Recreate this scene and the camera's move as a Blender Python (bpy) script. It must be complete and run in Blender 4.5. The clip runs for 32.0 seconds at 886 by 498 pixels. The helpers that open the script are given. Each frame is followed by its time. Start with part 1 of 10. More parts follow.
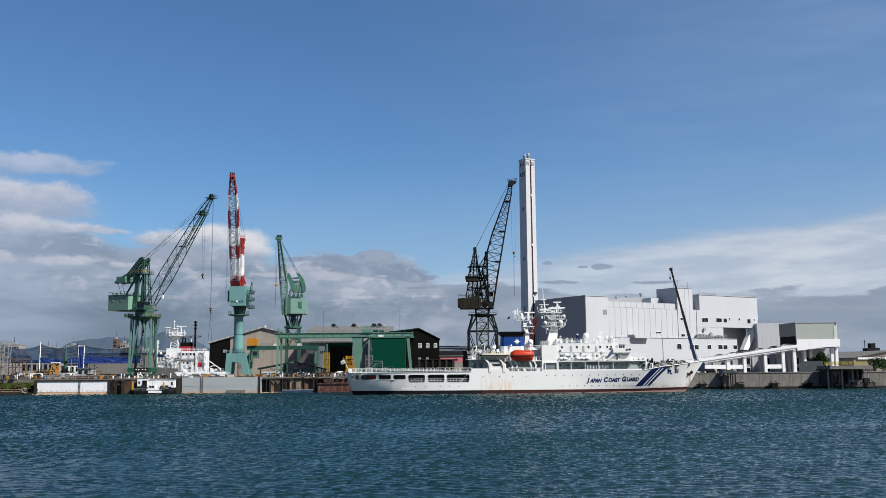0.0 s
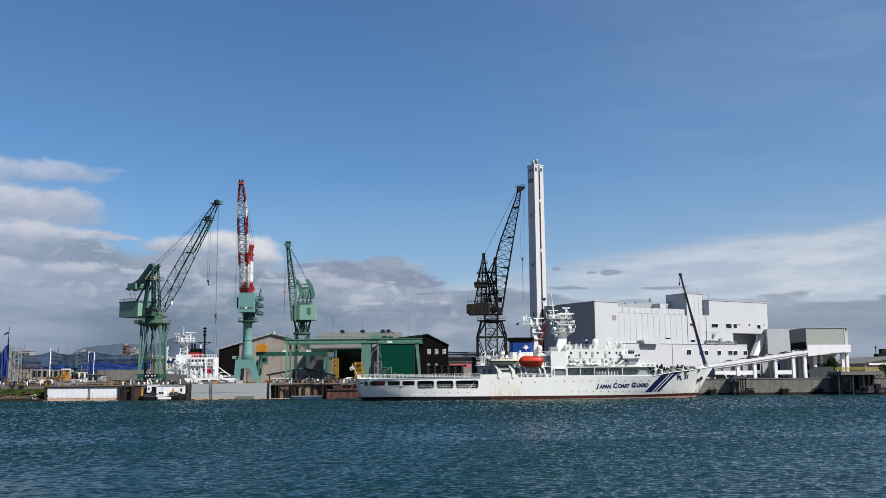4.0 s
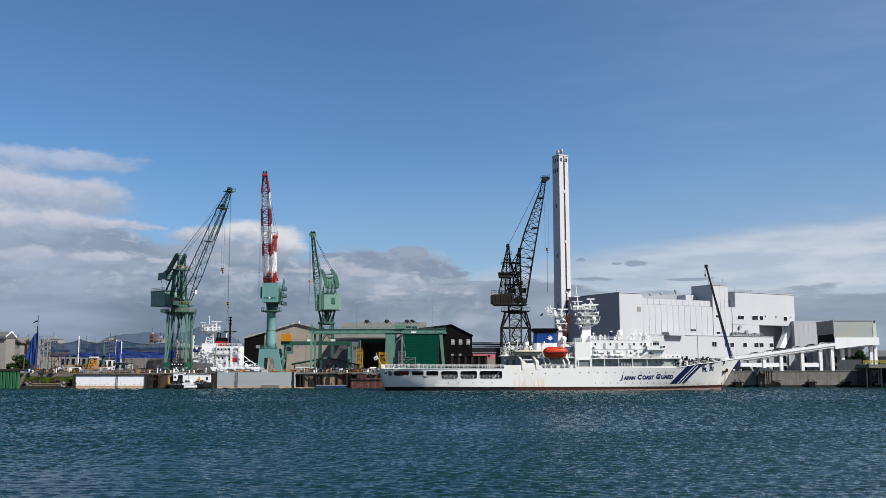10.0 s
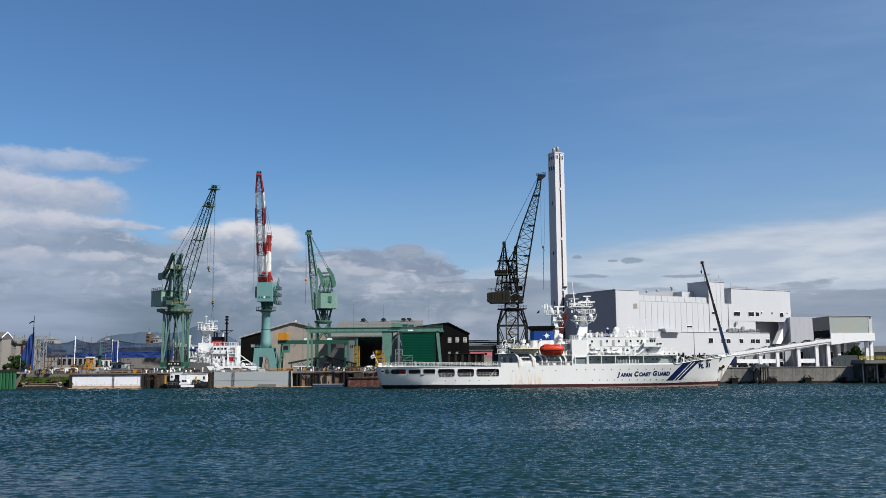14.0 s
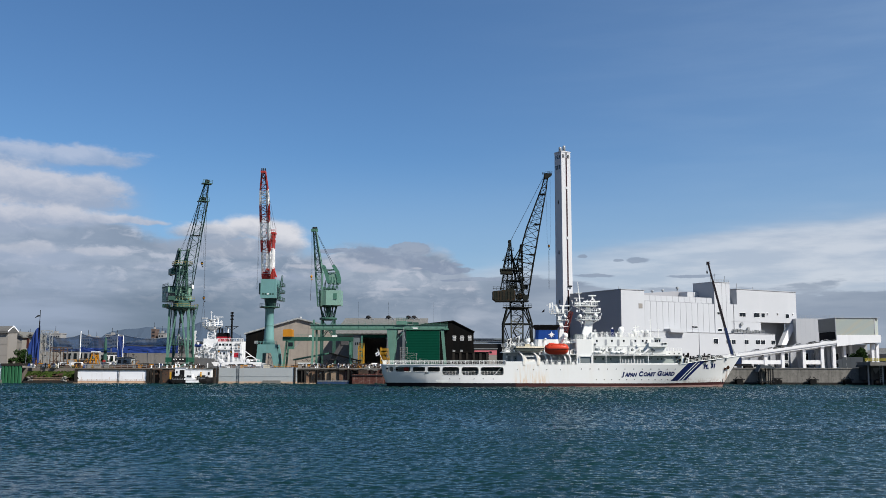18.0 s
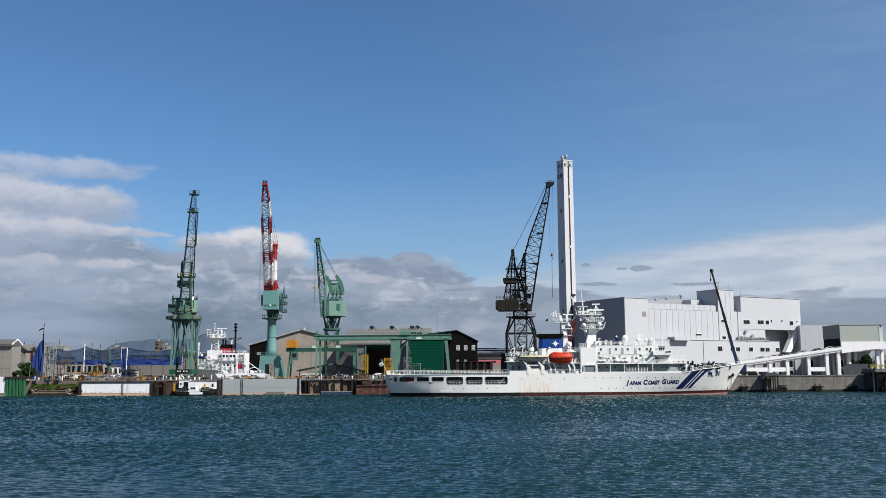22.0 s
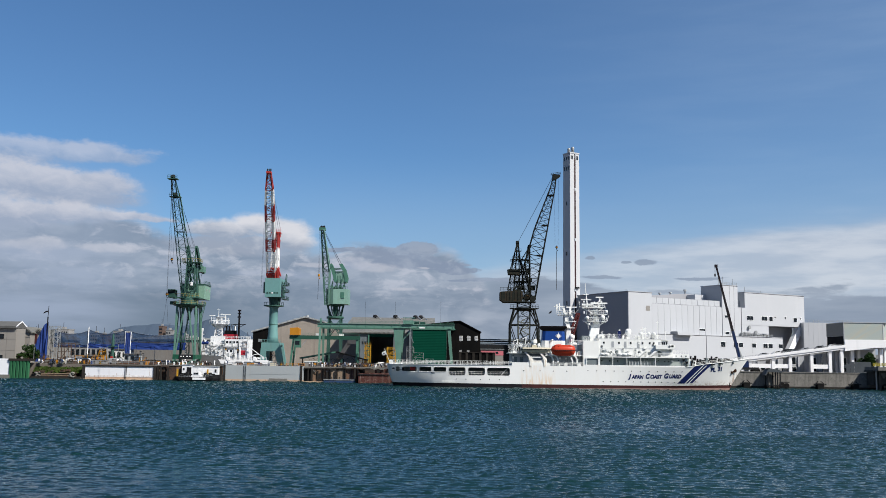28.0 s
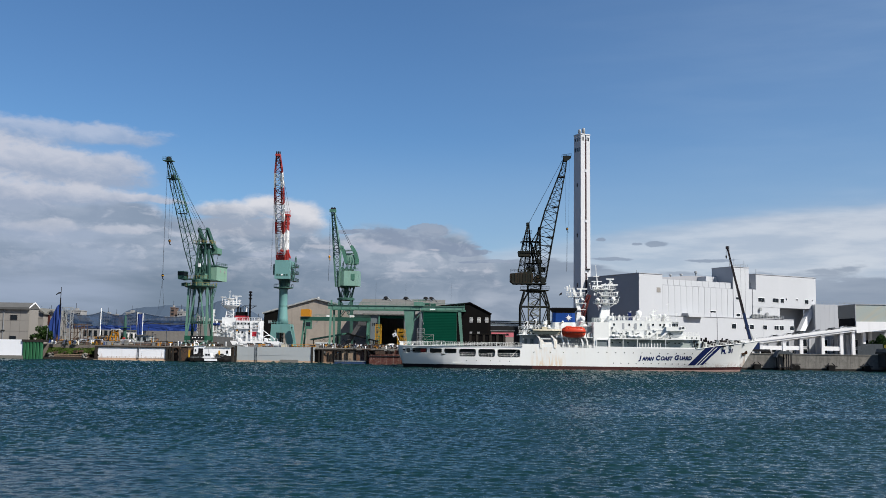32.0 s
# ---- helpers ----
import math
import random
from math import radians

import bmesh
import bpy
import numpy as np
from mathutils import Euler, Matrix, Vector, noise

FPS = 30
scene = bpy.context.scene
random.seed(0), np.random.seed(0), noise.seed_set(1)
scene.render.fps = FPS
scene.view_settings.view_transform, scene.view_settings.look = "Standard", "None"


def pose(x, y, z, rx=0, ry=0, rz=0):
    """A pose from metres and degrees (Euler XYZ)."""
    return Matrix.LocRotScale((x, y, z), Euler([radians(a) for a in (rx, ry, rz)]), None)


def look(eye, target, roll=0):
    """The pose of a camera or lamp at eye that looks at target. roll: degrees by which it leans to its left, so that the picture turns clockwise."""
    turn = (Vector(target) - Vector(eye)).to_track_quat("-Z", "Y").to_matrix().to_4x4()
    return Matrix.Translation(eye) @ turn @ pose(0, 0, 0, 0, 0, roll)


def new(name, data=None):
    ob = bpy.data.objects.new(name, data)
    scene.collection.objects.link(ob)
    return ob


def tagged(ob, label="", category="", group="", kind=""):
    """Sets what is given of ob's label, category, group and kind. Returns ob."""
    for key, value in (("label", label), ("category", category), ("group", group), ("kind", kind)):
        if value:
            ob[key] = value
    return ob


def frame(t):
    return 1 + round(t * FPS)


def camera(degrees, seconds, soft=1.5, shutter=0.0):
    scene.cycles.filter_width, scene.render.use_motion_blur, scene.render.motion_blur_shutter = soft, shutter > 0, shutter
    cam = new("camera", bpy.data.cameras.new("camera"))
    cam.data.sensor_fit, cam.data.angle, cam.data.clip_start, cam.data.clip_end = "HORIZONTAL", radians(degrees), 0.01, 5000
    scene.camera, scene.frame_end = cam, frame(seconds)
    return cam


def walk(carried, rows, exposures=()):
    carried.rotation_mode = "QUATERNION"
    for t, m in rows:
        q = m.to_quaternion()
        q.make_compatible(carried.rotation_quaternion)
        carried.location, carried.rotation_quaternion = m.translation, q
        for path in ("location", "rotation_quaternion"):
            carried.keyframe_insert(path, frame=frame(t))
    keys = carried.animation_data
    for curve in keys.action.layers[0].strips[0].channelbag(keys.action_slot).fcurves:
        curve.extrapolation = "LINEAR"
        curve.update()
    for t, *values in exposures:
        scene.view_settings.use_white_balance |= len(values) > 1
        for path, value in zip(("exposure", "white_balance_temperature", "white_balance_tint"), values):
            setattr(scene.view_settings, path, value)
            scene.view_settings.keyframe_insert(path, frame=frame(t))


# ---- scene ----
# The camera stands on a deck over the harbour water and turns a little as it is held.
cam = camera(2 * math.degrees(math.atan(784 / 1650)), 32.0, soft=0.65)
EYE = (0.0, 0.0, 7.5)


def turned(yaw, pitch, roll):
    return pose(*EYE, 0, 0, yaw) @ pose(0, 0, 0, pitch) @ pose(0, 0, 0, 0, roll) @ pose(0, 0, 0, 90)


walk(cam, [
    (0.0, turned(-1.723, 7.297, 0.442)),
    (0.5, turned(-1.602, 6.697, 0.451)),
    (1.0, turned(-1.850, 6.697, 0.292)),
    (1.5, turned(-1.683, 7.053, 0.455)),
    (2.0, turned(-1.525, 7.441, 0.405)),
    (2.5, turned(-1.444, 7.655, 0.365)),
    (3.0, turned(-1.372, 7.601, 0.391)),
    (3.5, turned(-1.283, 7.666, 0.588)),
    (5.5, turned(-0.607, 7.614, -0.190)),
    (6.0, turned(-0.548, 7.497, -0.294)),
    (6.5, turned(-0.312, 7.292, -0.428)),
    (7.0, turned(-0.236, 7.199, -0.290)),
    (7.5, turned(-0.168, 7.208, -0.358)),
    (8.0, turned(0.046, 7.240, -0.383)),
    (8.5, turned(0.091, 7.097, -0.319)),
    (9.0, turned(0.073, 7.016, -0.203)),
    (9.5, turned(0.248, 7.047, -0.012)),
    (10.0, turned(0.316, 7.086, 0.112)),
    (10.5, turned(0.396, 7.124, 0.227)),
    (11.0, turned(0.326, 7.125, 0.462)),
    (11.5, turned(0.042, 7.163, 0.615)),
    (12.0, turned(-0.089, 7.135, 0.527)),
    (12.5, turned(-0.037, 6.986, 0.425)),
    (13.0, turned(0.000, 6.910, 0.269)),
    (13.5, turned(0.102, 6.972, 0.283)),
    (14.0, turned(0.085, 6.967, 0.449)),
    (14.5, turned(0.027, 7.028, 0.425)),
    (16.5, turned(0.275, 6.746, -0.179)),
    (17.0, turned(0.319, 6.804, -0.242)),
    (17.5, turned(0.406, 6.730, -0.165)),
    (18.0, turned(0.428, 6.846, -0.102)),
    (18.5, turned(0.554, 6.849, 0.115)),
    (19.0, turned(0.455, 7.075, 0.292)),
    (19.5, turned(0.521, 7.224, 0.243)),
    (20.0, turned(0.695, 7.128, 0.148)),
    (20.5, turned(0.680, 7.195, 0.029)),
    (21.0, turned(0.739, 7.173, 0.155)),
    (21.5, turned(0.643, 7.320, 0.312)),
    (22.0, turned(0.610, 7.443, 0.343)),
    (22.5, turned(0.797, 7.229, 0.179)),
    (23.0, turned(0.835, 7.207, 0.010)),
    (23.5, turned(0.938, 7.257, -0.079)),
    (24.0, turned(0.930, 7.285, -0.009)),
    (24.5, turned(0.811, 7.218, -0.278)),
    (25.0, turned(0.696, 7.199, -0.390)),
    (25.5, turned(0.754, 7.067, -0.555)),
    (27.5, turned(0.794, 6.811, -0.741)),
    (28.0, turned(0.899, 6.845, -0.757)),
    (28.5, turned(0.983, 6.830, -0.479)),
    (29.0, turned(1.043, 6.860, -0.412)),
    (29.5, turned(1.159, 6.652, -0.548)),
    (30.0, turned(1.265, 6.481, -0.643)),
    (30.5, turned(1.272, 6.278, -0.585)),
    (31.0, turned(1.417, 6.109, -0.608)),
    (31.5, turned(1.498, 5.978, -0.653)),
    (32.0, turned(1.524, 5.713, -0.825)),
])

# ---- sky, clouds and sun ----
SUN_AZ, SUN_EL = 126.0, 47.0      # degrees clockwise from the viewing direction, and over the horizon
world = bpy.data.worlds.new("harbour_sky")
scene.world = world
world.use_nodes = True
wt = world.node_tree
wt.nodes.clear()


class Graph:
    """Short calls for building node trees."""

    def __init__(self, tree):
        self.t = tree

    def node(self, kind):
        return self.t.nodes.new(kind)

    def put(self, sock, v):
        if v is None:
            return
        if isinstance(v, bpy.types.NodeSocket):
            self.t.links.new(v, sock)
        else:
            sock.default_value = v

    def math(self, op, a, b=None, c=None, clamp=False):
        n = self.node("ShaderNodeMath")
        n.operation, n.use_clamp = op, clamp
        for i, v in enumerate((a, b, c)):
            self.put(n.inputs[i], v)
        return n.outputs[0]

    def ramp(self, v, lo, hi, smooth=True):
        n = self.node("ShaderNodeMapRange")
        n.interpolation_type, n.clamp = "SMOOTHSTEP" if smooth else "LINEAR", True
        for i, x in enumerate((v, lo, hi, 0.0, 1.0)):
            self.put(n.inputs[i], x)
        return n.outputs[0]

    def noise(self, vec, scale, detail=6.0, rough=0.55, warp=0.0):
        n = self.node("ShaderNodeTexNoise")
        self.put(n.inputs["Vector"], vec)
        n.inputs["Scale"].default_value, n.inputs["Detail"].default_value = scale, detail
        n.inputs["Roughness"].default_value, n.inputs["Distortion"].default_value = rough, warp
        return n.outputs[0]

    def mix(self, f, a, b, blend="MIX"):
        n = self.node("ShaderNodeMix")
        n.data_type, n.blend_type = "RGBA", blend
        for i, v in ((0, f), (6, a), (7, b)):
            self.put(n.inputs[i], (*v, 1) if isinstance(v, tuple) and len(v) == 3 else v)
        return n.outputs[2]

    def vec(self, x, y, z):
        n = self.node("ShaderNodeCombineXYZ")
        for i, v in enumerate((x, y, z)):
            self.put(n.inputs[i], v)
        return n.outputs[0]


def make_sky():
    g = Graph(wt)
    way = g.node("ShaderNodeTexCoord").outputs["Generated"]
    sep = g.node("ShaderNodeSeparateXYZ")
    g.put(sep.inputs[0], way)
    x, y, z = sep.outputs
    flat = g.math("SQRT", g.math("ADD", g.math("MULTIPLY", x, x), g.math("MULTIPLY", y, y)))
    a = g.math("MULTIPLY", g.math("ARCTAN2", x, y), 16.5)
    e = g.math("MULTIPLY", g.math("DIVIDE", z, g.math("MAXIMUM", flat, 0.02)), 16.5)
    sky = g.node("ShaderNodeTexSky")
    sky.sky_type, sky.sun_disc = "NISHITA", False
    sky.sun_elevation, sky.sun_rotation = radians(SUN_EL), radians(SUN_AZ)
    sky.air_density, sky.dust_density, sky.ozone_density = 1.0, 0.15, 6.0
    n2 = g.noise(g.vec(g.math("MULTIPLY", a, 0.42), g.math("MULTIPLY", e, 2.6), 3.7), 0.85, 8, 0.52)
    n3 = g.noise(g.vec(g.math("MULTIPLY", a, 0.55), g.math("MULTIPLY", e, 3.0), 9.1), 1.3, 8, 0.55)
    puff = g.noise(g.vec(a, g.math("MULTIPLY", e, 1.9), 6.0), 2.6, 7, 0.58, 0.4)
    # a slow warp frays every outline
    wx = g.noise(g.vec(a, g.math("MULTIPLY", e, 1.8), 0.0), 1.1, 7, 0.55)
    wy = g.noise(g.vec(a, g.math("MULTIPLY", e, 1.8), 21.0), 1.3, 7, 0.58)
    aa = g.math("ADD", a, g.math("MULTIPLY", g.math("SUBTRACT", wx, 0.5), 0.9))
    ee = g.math("ADD", e, g.math("MULTIPLY", g.math("SUBTRACT", wy, 0.5), 0.42))

    billow = g.noise(g.vec(a, g.math("MULTIPLY", e, 2.1), 14.0), 1.5, 9, 0.56, 0.5)
    fine = g.noise(g.vec(a, g.math("MULTIPLY", e, 1.7), 31.0), 5.5, 7, 0.6, 0.3)
    at, et = g.math("ADD", a, g.math("MULTIPLY", g.math("SUBTRACT", wx, 0.5), 0.4)), g.math("ADD", e, g.math("MULTIPLY", g.math("SUBTRACT", wy, 0.5), 0.14))

    def heap(lobes, ax=None, ex=None, rough=0.5):
        """How deep inside a heap of cloud, from lobes (azimuth, height, half width, half height)."""
        d = None
        ax, ex = ax or aa, ex or ee
        for a0, e0, ra, re in lobes:
            p, q = g.math("MULTIPLY", g.math("SUBTRACT", ax, a0), 1 / ra), g.math("MULTIPLY", g.math("SUBTRACT", ex, e0), 1 / re)
            r = g.math("SUBTRACT", 1.0, g.math("SQRT", g.math("ADD", g.math("MULTIPLY", p, p), g.math("MULTIPLY", q, q))))
            if d is None:
                d = r
            else:
                m = g.node("ShaderNodeMath")
                m.operation = "SMOOTH_MAX"
                g.put(m.inputs[0], d), g.put(m.inputs[1], r), g.put(m.inputs[2], 0.15)
                d = m.outputs[0]
        d = g.math("ADD", d, g.math("MULTIPLY", g.math("SUBTRACT", fine, 0.5), 0.8 * rough))
        return g.math("ADD", d, g.math("MULTIPLY", g.math("SUBTRACT", puff, 0.5), rough))

    def over(alpha, col, below):
        return g.mix(alpha, below, col)

    # clear sky with high thin ice cloud
    cirrus = g.math("MULTIPLY", g.ramp(a, -2.0, 9.0), g.math("ADD", 0.13, g.math("MULTIPLY", g.ramp(n2, 0.35, 0.75), 0.08)))
    col = g.mix(cirrus, g.mix(1.0, sky.outputs[0], (0.795, 1.005, 1.13), "MULTIPLY"), (5.2, 6.6, 8.4))
    col = g.mix(1.0, col, (0.079,) * 3, "MULTIPLY")
    # a little haze low down
    haze = g.math("MULTIPLY", g.ramp(e, 3.8, 1.7), g.math("ADD", 0.16, g.math("MULTIPLY", g.ramp(a, -4.5, -1.5), 0.18)))
    col = over(haze, (0.30, 0.385, 0.51), col)
    # the thin veil with a slanting upper edge
    edge = g.math("ADD", 1.90, g.math("MULTIPLY", g.math("SUBTRACT", a, 2.0), 0.118))
    rise = g.math("SUBTRACT", g.math("ADD", edge, g.math("MULTIPLY", g.math("SUBTRACT", n2, 0.5), 0.5)), e)
    veil = g.math("MULTIPLY", g.math("ADD", g.math("MULTIPLY", g.ramp(rise, -0.3, 0.5), 0.4), g.math("MULTIPLY", g.ramp(rise, -0.05, 0.2), 0.6)), g.ramp(a, -1.2, 1.0))
    veil_col = g.mix(g.ramp(n3, 0.35, 0.65), (0.385, 0.435, 0.52), (0.53, 0.56, 0.615))
    col = over(g.math("MULTIPLY", veil, g.math("ADD", 0.68, g.math("MULTIPLY", g.ramp(a, 2.0, 6.0), 0.14))), veil_col, col)
    # grey layers low on the right, with a clear upper edge
    shelf = g.math("SUBTRACT", g.math("ADD", g.math("ADD", 1.24, g.math("MULTIPLY", g.ramp(a, 3.6, 1.6), 0.26)), g.math("MULTIPLY", g.math("SUBTRACT", n3, 0.5), 1.0)), et)
    shelf = g.math("MULTIPLY", g.ramp(shelf, -0.01, 0.10), g.ramp(a, -0.6, 0.8))
    shelf_col = g.mix(g.ramp(n2, 0.36, 0.62), (0.19, 0.24, 0.32), (0.265, 0.315, 0.395))
    col = over(g.math("MULTIPLY", shelf, 0.9), shelf_col, col)
    # cloudlets
    lets = heap(((3.30, 1.74, 0.22, 0.055), (2.28, 1.82, 0.11, 0.04), (2.95, 1.74, 0.12, 0.03), (2.5, 1.5, 0.4, 0.035), (4.2, 1.45, 0.5, 0.03)), at, et, 0.5)
    col = over(g.math("MULTIPLY", g.ramp(lets, -0.05, 0.3), 0.75), (0.205, 0.255, 0.34), col)
    # broken bank on the left and in the middle
    level = g.math("ADD", 2.02, g.math("MULTIPLY", g.ramp(a, -4.4, -6.0), 0.35))
    level = g.math("SUBTRACT", level, g.math("MULTIPLY", g.ramp(a, -0.2, 0.9), 1.0))
    under = g.math("SUBTRACT", g.math("ADD", level, g.math("MULTIPLY", g.math("SUBTRACT", wx, 0.5), 0.5)), ee)
    bank = g.math("MULTIPLY", g.ramp(under, -0.08, 0.22), g.ramp(a, 2.0, 0.3))
    mass = g.math("ADD", g.math("MULTIPLY", n2, 0.45), g.math("MULTIPLY", billow, 0.55))
    grey = g.mix(g.ramp(mass, 0.38, 0.60), (0.195, 0.245, 0.325), (0.305, 0.35, 0.43))
    lit = g.math("ADD", g.math("MULTIPLY", n3, 0.4), g.math("MULTIPLY", puff, 0.6))
    light = g.math("MULTIPLY", g.math("MULTIPLY", g.ramp(lit, 0.49, 0.62), g.ramp(e, 0.5, 1.2)), 0.8)
    grey = g.mix(light, grey, (0.43, 0.455, 0.53))
    deep = g.math("MULTIPLY", g.ramp(g.math("ADD", e, g.math("MULTIPLY", g.math("SUBTRACT", n2, 0.5), 1.2)), 1.6, 0.7), g.ramp(a, 0.6, -2.0))
    grey = g.mix(g.math("MULTIPLY", deep, g.math("ADD", 0.55, g.math("MULTIPLY", g.ramp(a, -2.5, -5.0), 0.35))), grey, (0.125, 0.165, 0.23))
    col = over(g.math("MULTIPLY", bank, 0.94), grey, col)
    # the long dark wedge that points to the right
    wedge = heap(((-1.45, 1.90, 0.45, 0.12), (-0.72, 1.97, 0.42, 0.13), (-1.0, 1.76, 0.95, 0.13), (-0.35, 1.69, 0.6, 0.11), (0.0, 1.60, 0.45, 0.07),
                  (0.35, 1.43, 0.7, 0.035), (-2.05, 1.94, 0.35, 0.05)), at, et, 0.95)
    wedge_col = g.mix(g.ramp(puff, 0.4, 0.62), (0.205, 0.255, 0.35), (0.26, 0.31, 0.40))
    col = over(g.math("MULTIPLY", g.ramp(wedge, -0.04, 0.2), 0.88), wedge_col, col)
    glow = heap(((-1.45, 1.64, 0.5, 0.10), (-2.4, 1.66, 0.6, 0.06), (-0.62, 1.64, 0.12, 0.03), (-0.9, 1.25, 0.3, 0.04)), at, et, 0.7)
    col = over(g.math("MULTIPLY", g.ramp(glow, -0.05, 0.5), 0.6), (0.44, 0.455, 0.52), col)
    # sunlit crown in the middle left
    crown = heap(((-3.10, 2.24, 0.55, 0.22), (-3.45, 2.32, 0.55, 0.22), (-4.15, 2.20, 0.75, 0.20), (-2.95, 2.05, 0.45, 0.2), (-3.9, 1.96, 1.3, 0.2)), at, et, 0.5)
    top = g.math("ADD", g.ramp(g.math("ADD", et, g.math("MULTIPLY", g.ramp(a, -3.7, -2.8), 0.2)), 2.04, 2.46), g.math("MULTIPLY", g.math("SUBTRACT", puff, 0.5), 1.5), clamp=True)
    crown_col = g.mix(top, (0.275, 0.32, 0.405), (0.60, 0.60, 0.635))
    col = over(g.math("MULTIPLY", g.ramp(crown, -0.22, 0.42), 0.94), crown_col, col)
    # heaps on the far left, one over the other, on a thin grey ground
    ground = g.math("MULTIPLY", g.math("MULTIPLY", g.ramp(a, -4.9, -6.6), g.ramp(ee, 3.45, 2.6)), g.math("ADD", 0.35, g.math("MULTIPLY", g.ramp(n2, 0.35, 0.65), 0.45)))
    col = over(ground, (0.29, 0.35, 0.465), col)
    for lobes, lo, hi, dense in ((((-6.9, 3.42, 1.5, 0.19), (-6.0, 3.38, 0.7, 0.12), (-8.2, 3.3, 1.7, 0.3)), 3.22, 3.55, 0.6),
                                 (((-7.2, 2.86, 1.3, 0.33), (-6.3, 2.88, 0.75, 0.24), (-6.6, 2.66, 1.1, 0.2), (-8.6, 2.9, 1.6, 0.5)), 2.6, 3.08, 0.86),
                                 (((-6.9, 2.36, 1.3, 0.20), (-5.9, 2.36, 0.8, 0.09), (-5.3, 2.34, 0.4, 0.05), (-8.5, 2.3, 1.6, 0.4)), 2.18, 2.5, 0.9),
                                 (((-7.2, 1.78, 0.6, 0.12), (-6.0, 1.82, 0.5, 0.10), (-4.9, 1.62, 0.6, 0.09), (-1.9, 1.68, 0.6, 0.11), (-3.2, 1.5, 0.8, 0.06)), 1.55, 1.85, 0.5)):
        d = heap(lobes, g.math("MULTIPLY", g.math("ADD", aa, at), 0.5), g.math("MULTIPLY", g.math("ADD", ee, et), 0.5), 0.6)
        top = g.math("ADD", g.ramp(ee, lo, hi), g.math("MULTIPLY", g.math("SUBTRACT", puff, 0.5), 1.4), clamp=True)
        c = g.mix(top, (0.285, 0.34, 0.45), (0.49, 0.505, 0.57))
        col = over(g.math("MULTIPLY", g.ramp(d, -0.22, 0.42), dense), c, col)
    bg = g.node("ShaderNodeBackground")
    g.put(bg.inputs[0], col)
    bg.inputs[1].default_value = 0.76
    out = g.node("ShaderNodeOutputWorld")
    g.put(out.inputs[0], bg.outputs[0])


make_sky()
sun = new("sun", bpy.data.lights.new("sun", "SUN"))
scene.view_settings.exposure = 0.65
sun.data.energy, sun.data.angle, sun.data.color = 5.0, radians(0.6), (1.0, 0.955, 0.885)
sa, se = radians(SUN_AZ), radians(SUN_EL)
sun.matrix_world = look((300 * math.sin(sa) * math.cos(se), 300 * math.cos(sa) * math.cos(se), 300 * math.sin(se)), (0, 0, 0))


# ---- materials ----
BASE_SCALE = 0.79      # all base colours scaled down against the raised exposure, so shade deepens


def material(name, color, rough=0.6, metal=0.0, vary=0.12, size=1.0, dirt=0.0, dirt_color=(0.10, 0.06, 0.035), streak=0.0,
             rust=0.0, bump=0.0, spec=0.22):
    """Paint or mineral with a broad and a fine variation, run-down streaks, rust patches and a fine relief."""
    m = bpy.data.materials.new(name)
    m.use_nodes = True
    g = Graph(m.node_tree)
    b = m.node_tree.nodes["Principled BSDF"]
    at = g.node("ShaderNodeTexCoord").outputs["Object"]
    broad = g.noise(at, 0.35 / size, 5, 0.6)
    fine = g.noise(at, 4.0 / size, 4, 0.6)
    info = g.node("ShaderNodeObjectInfo").outputs["Random"]
    tone = g.math("ADD", g.math("MULTIPLY", g.math("SUBTRACT", broad, 0.5), 1.6), g.math("MULTIPLY", g.math("SUBTRACT", fine, 0.5), 0.7))
    tone = g.math("ADD", tone, g.math("MULTIPLY", g.math("SUBTRACT", info, 0.5), 0.35))
    tone = g.math("ADD", 1.0, g.math("MULTIPLY", tone, vary * 2))
    col = g.mix(1.0, tuple(c * BASE_SCALE for c in color), g.vec(tone, tone, tone), "MULTIPLY")
    if streak:
        sep = g.node("ShaderNodeSeparateXYZ")
        g.put(sep.inputs[0], at)
        run = g.vec(g.math("MULTIPLY", sep.outputs[0], 1.4), g.math("MULTIPLY", sep.outputs[1], 1.4), g.math("MULTIPLY", sep.outputs[2], 0.09))
        sn = g.noise(run, 1.0 / size, 5, 0.65)
        col = g.mix(g.math("MULTIPLY", g.ramp(sn, 0.5, 0.75), streak), col, tuple(dirt_color))
    if dirt:
        dn = g.noise(at, 0.9 / size, 7, 0.68, 0.6)
        col = g.mix(g.math("MULTIPLY", g.ramp(dn, 0.5, 0.7), dirt), col, tuple(dirt_color))
    if rust:
        rn = g.noise(at, 1.3 / size, 9, 0.72, 0.3)
        col = g.mix(g.ramp(rn, 0.66 - 0.22 * rust, 0.74 - 0.18 * rust), col, (0.16, 0.062, 0.025))
    g.put(b.inputs["Base Color"], col)
    g.put(b.inputs["Roughness"], g.math("ADD", rough - 0.08, g.math("MULTIPLY", fine, 0.16), clamp=True))
    b.inputs["Metallic"].default_value = metal
    b.inputs["Specular IOR Level"].default_value = spec if max(color) > 0.05 else spec * 0.15
    if bump:
        bn = g.node("ShaderNodeBump")
        bn.inputs["Strength"].default_value, bn.inputs["Distance"].default_value = 0.6, bump
        g.put(bn.inputs["Height"], g.noise(at, 6.0 / size, 6, 0.65))
        g.put(b.inputs["Normal"], bn.outputs[0])
    return m


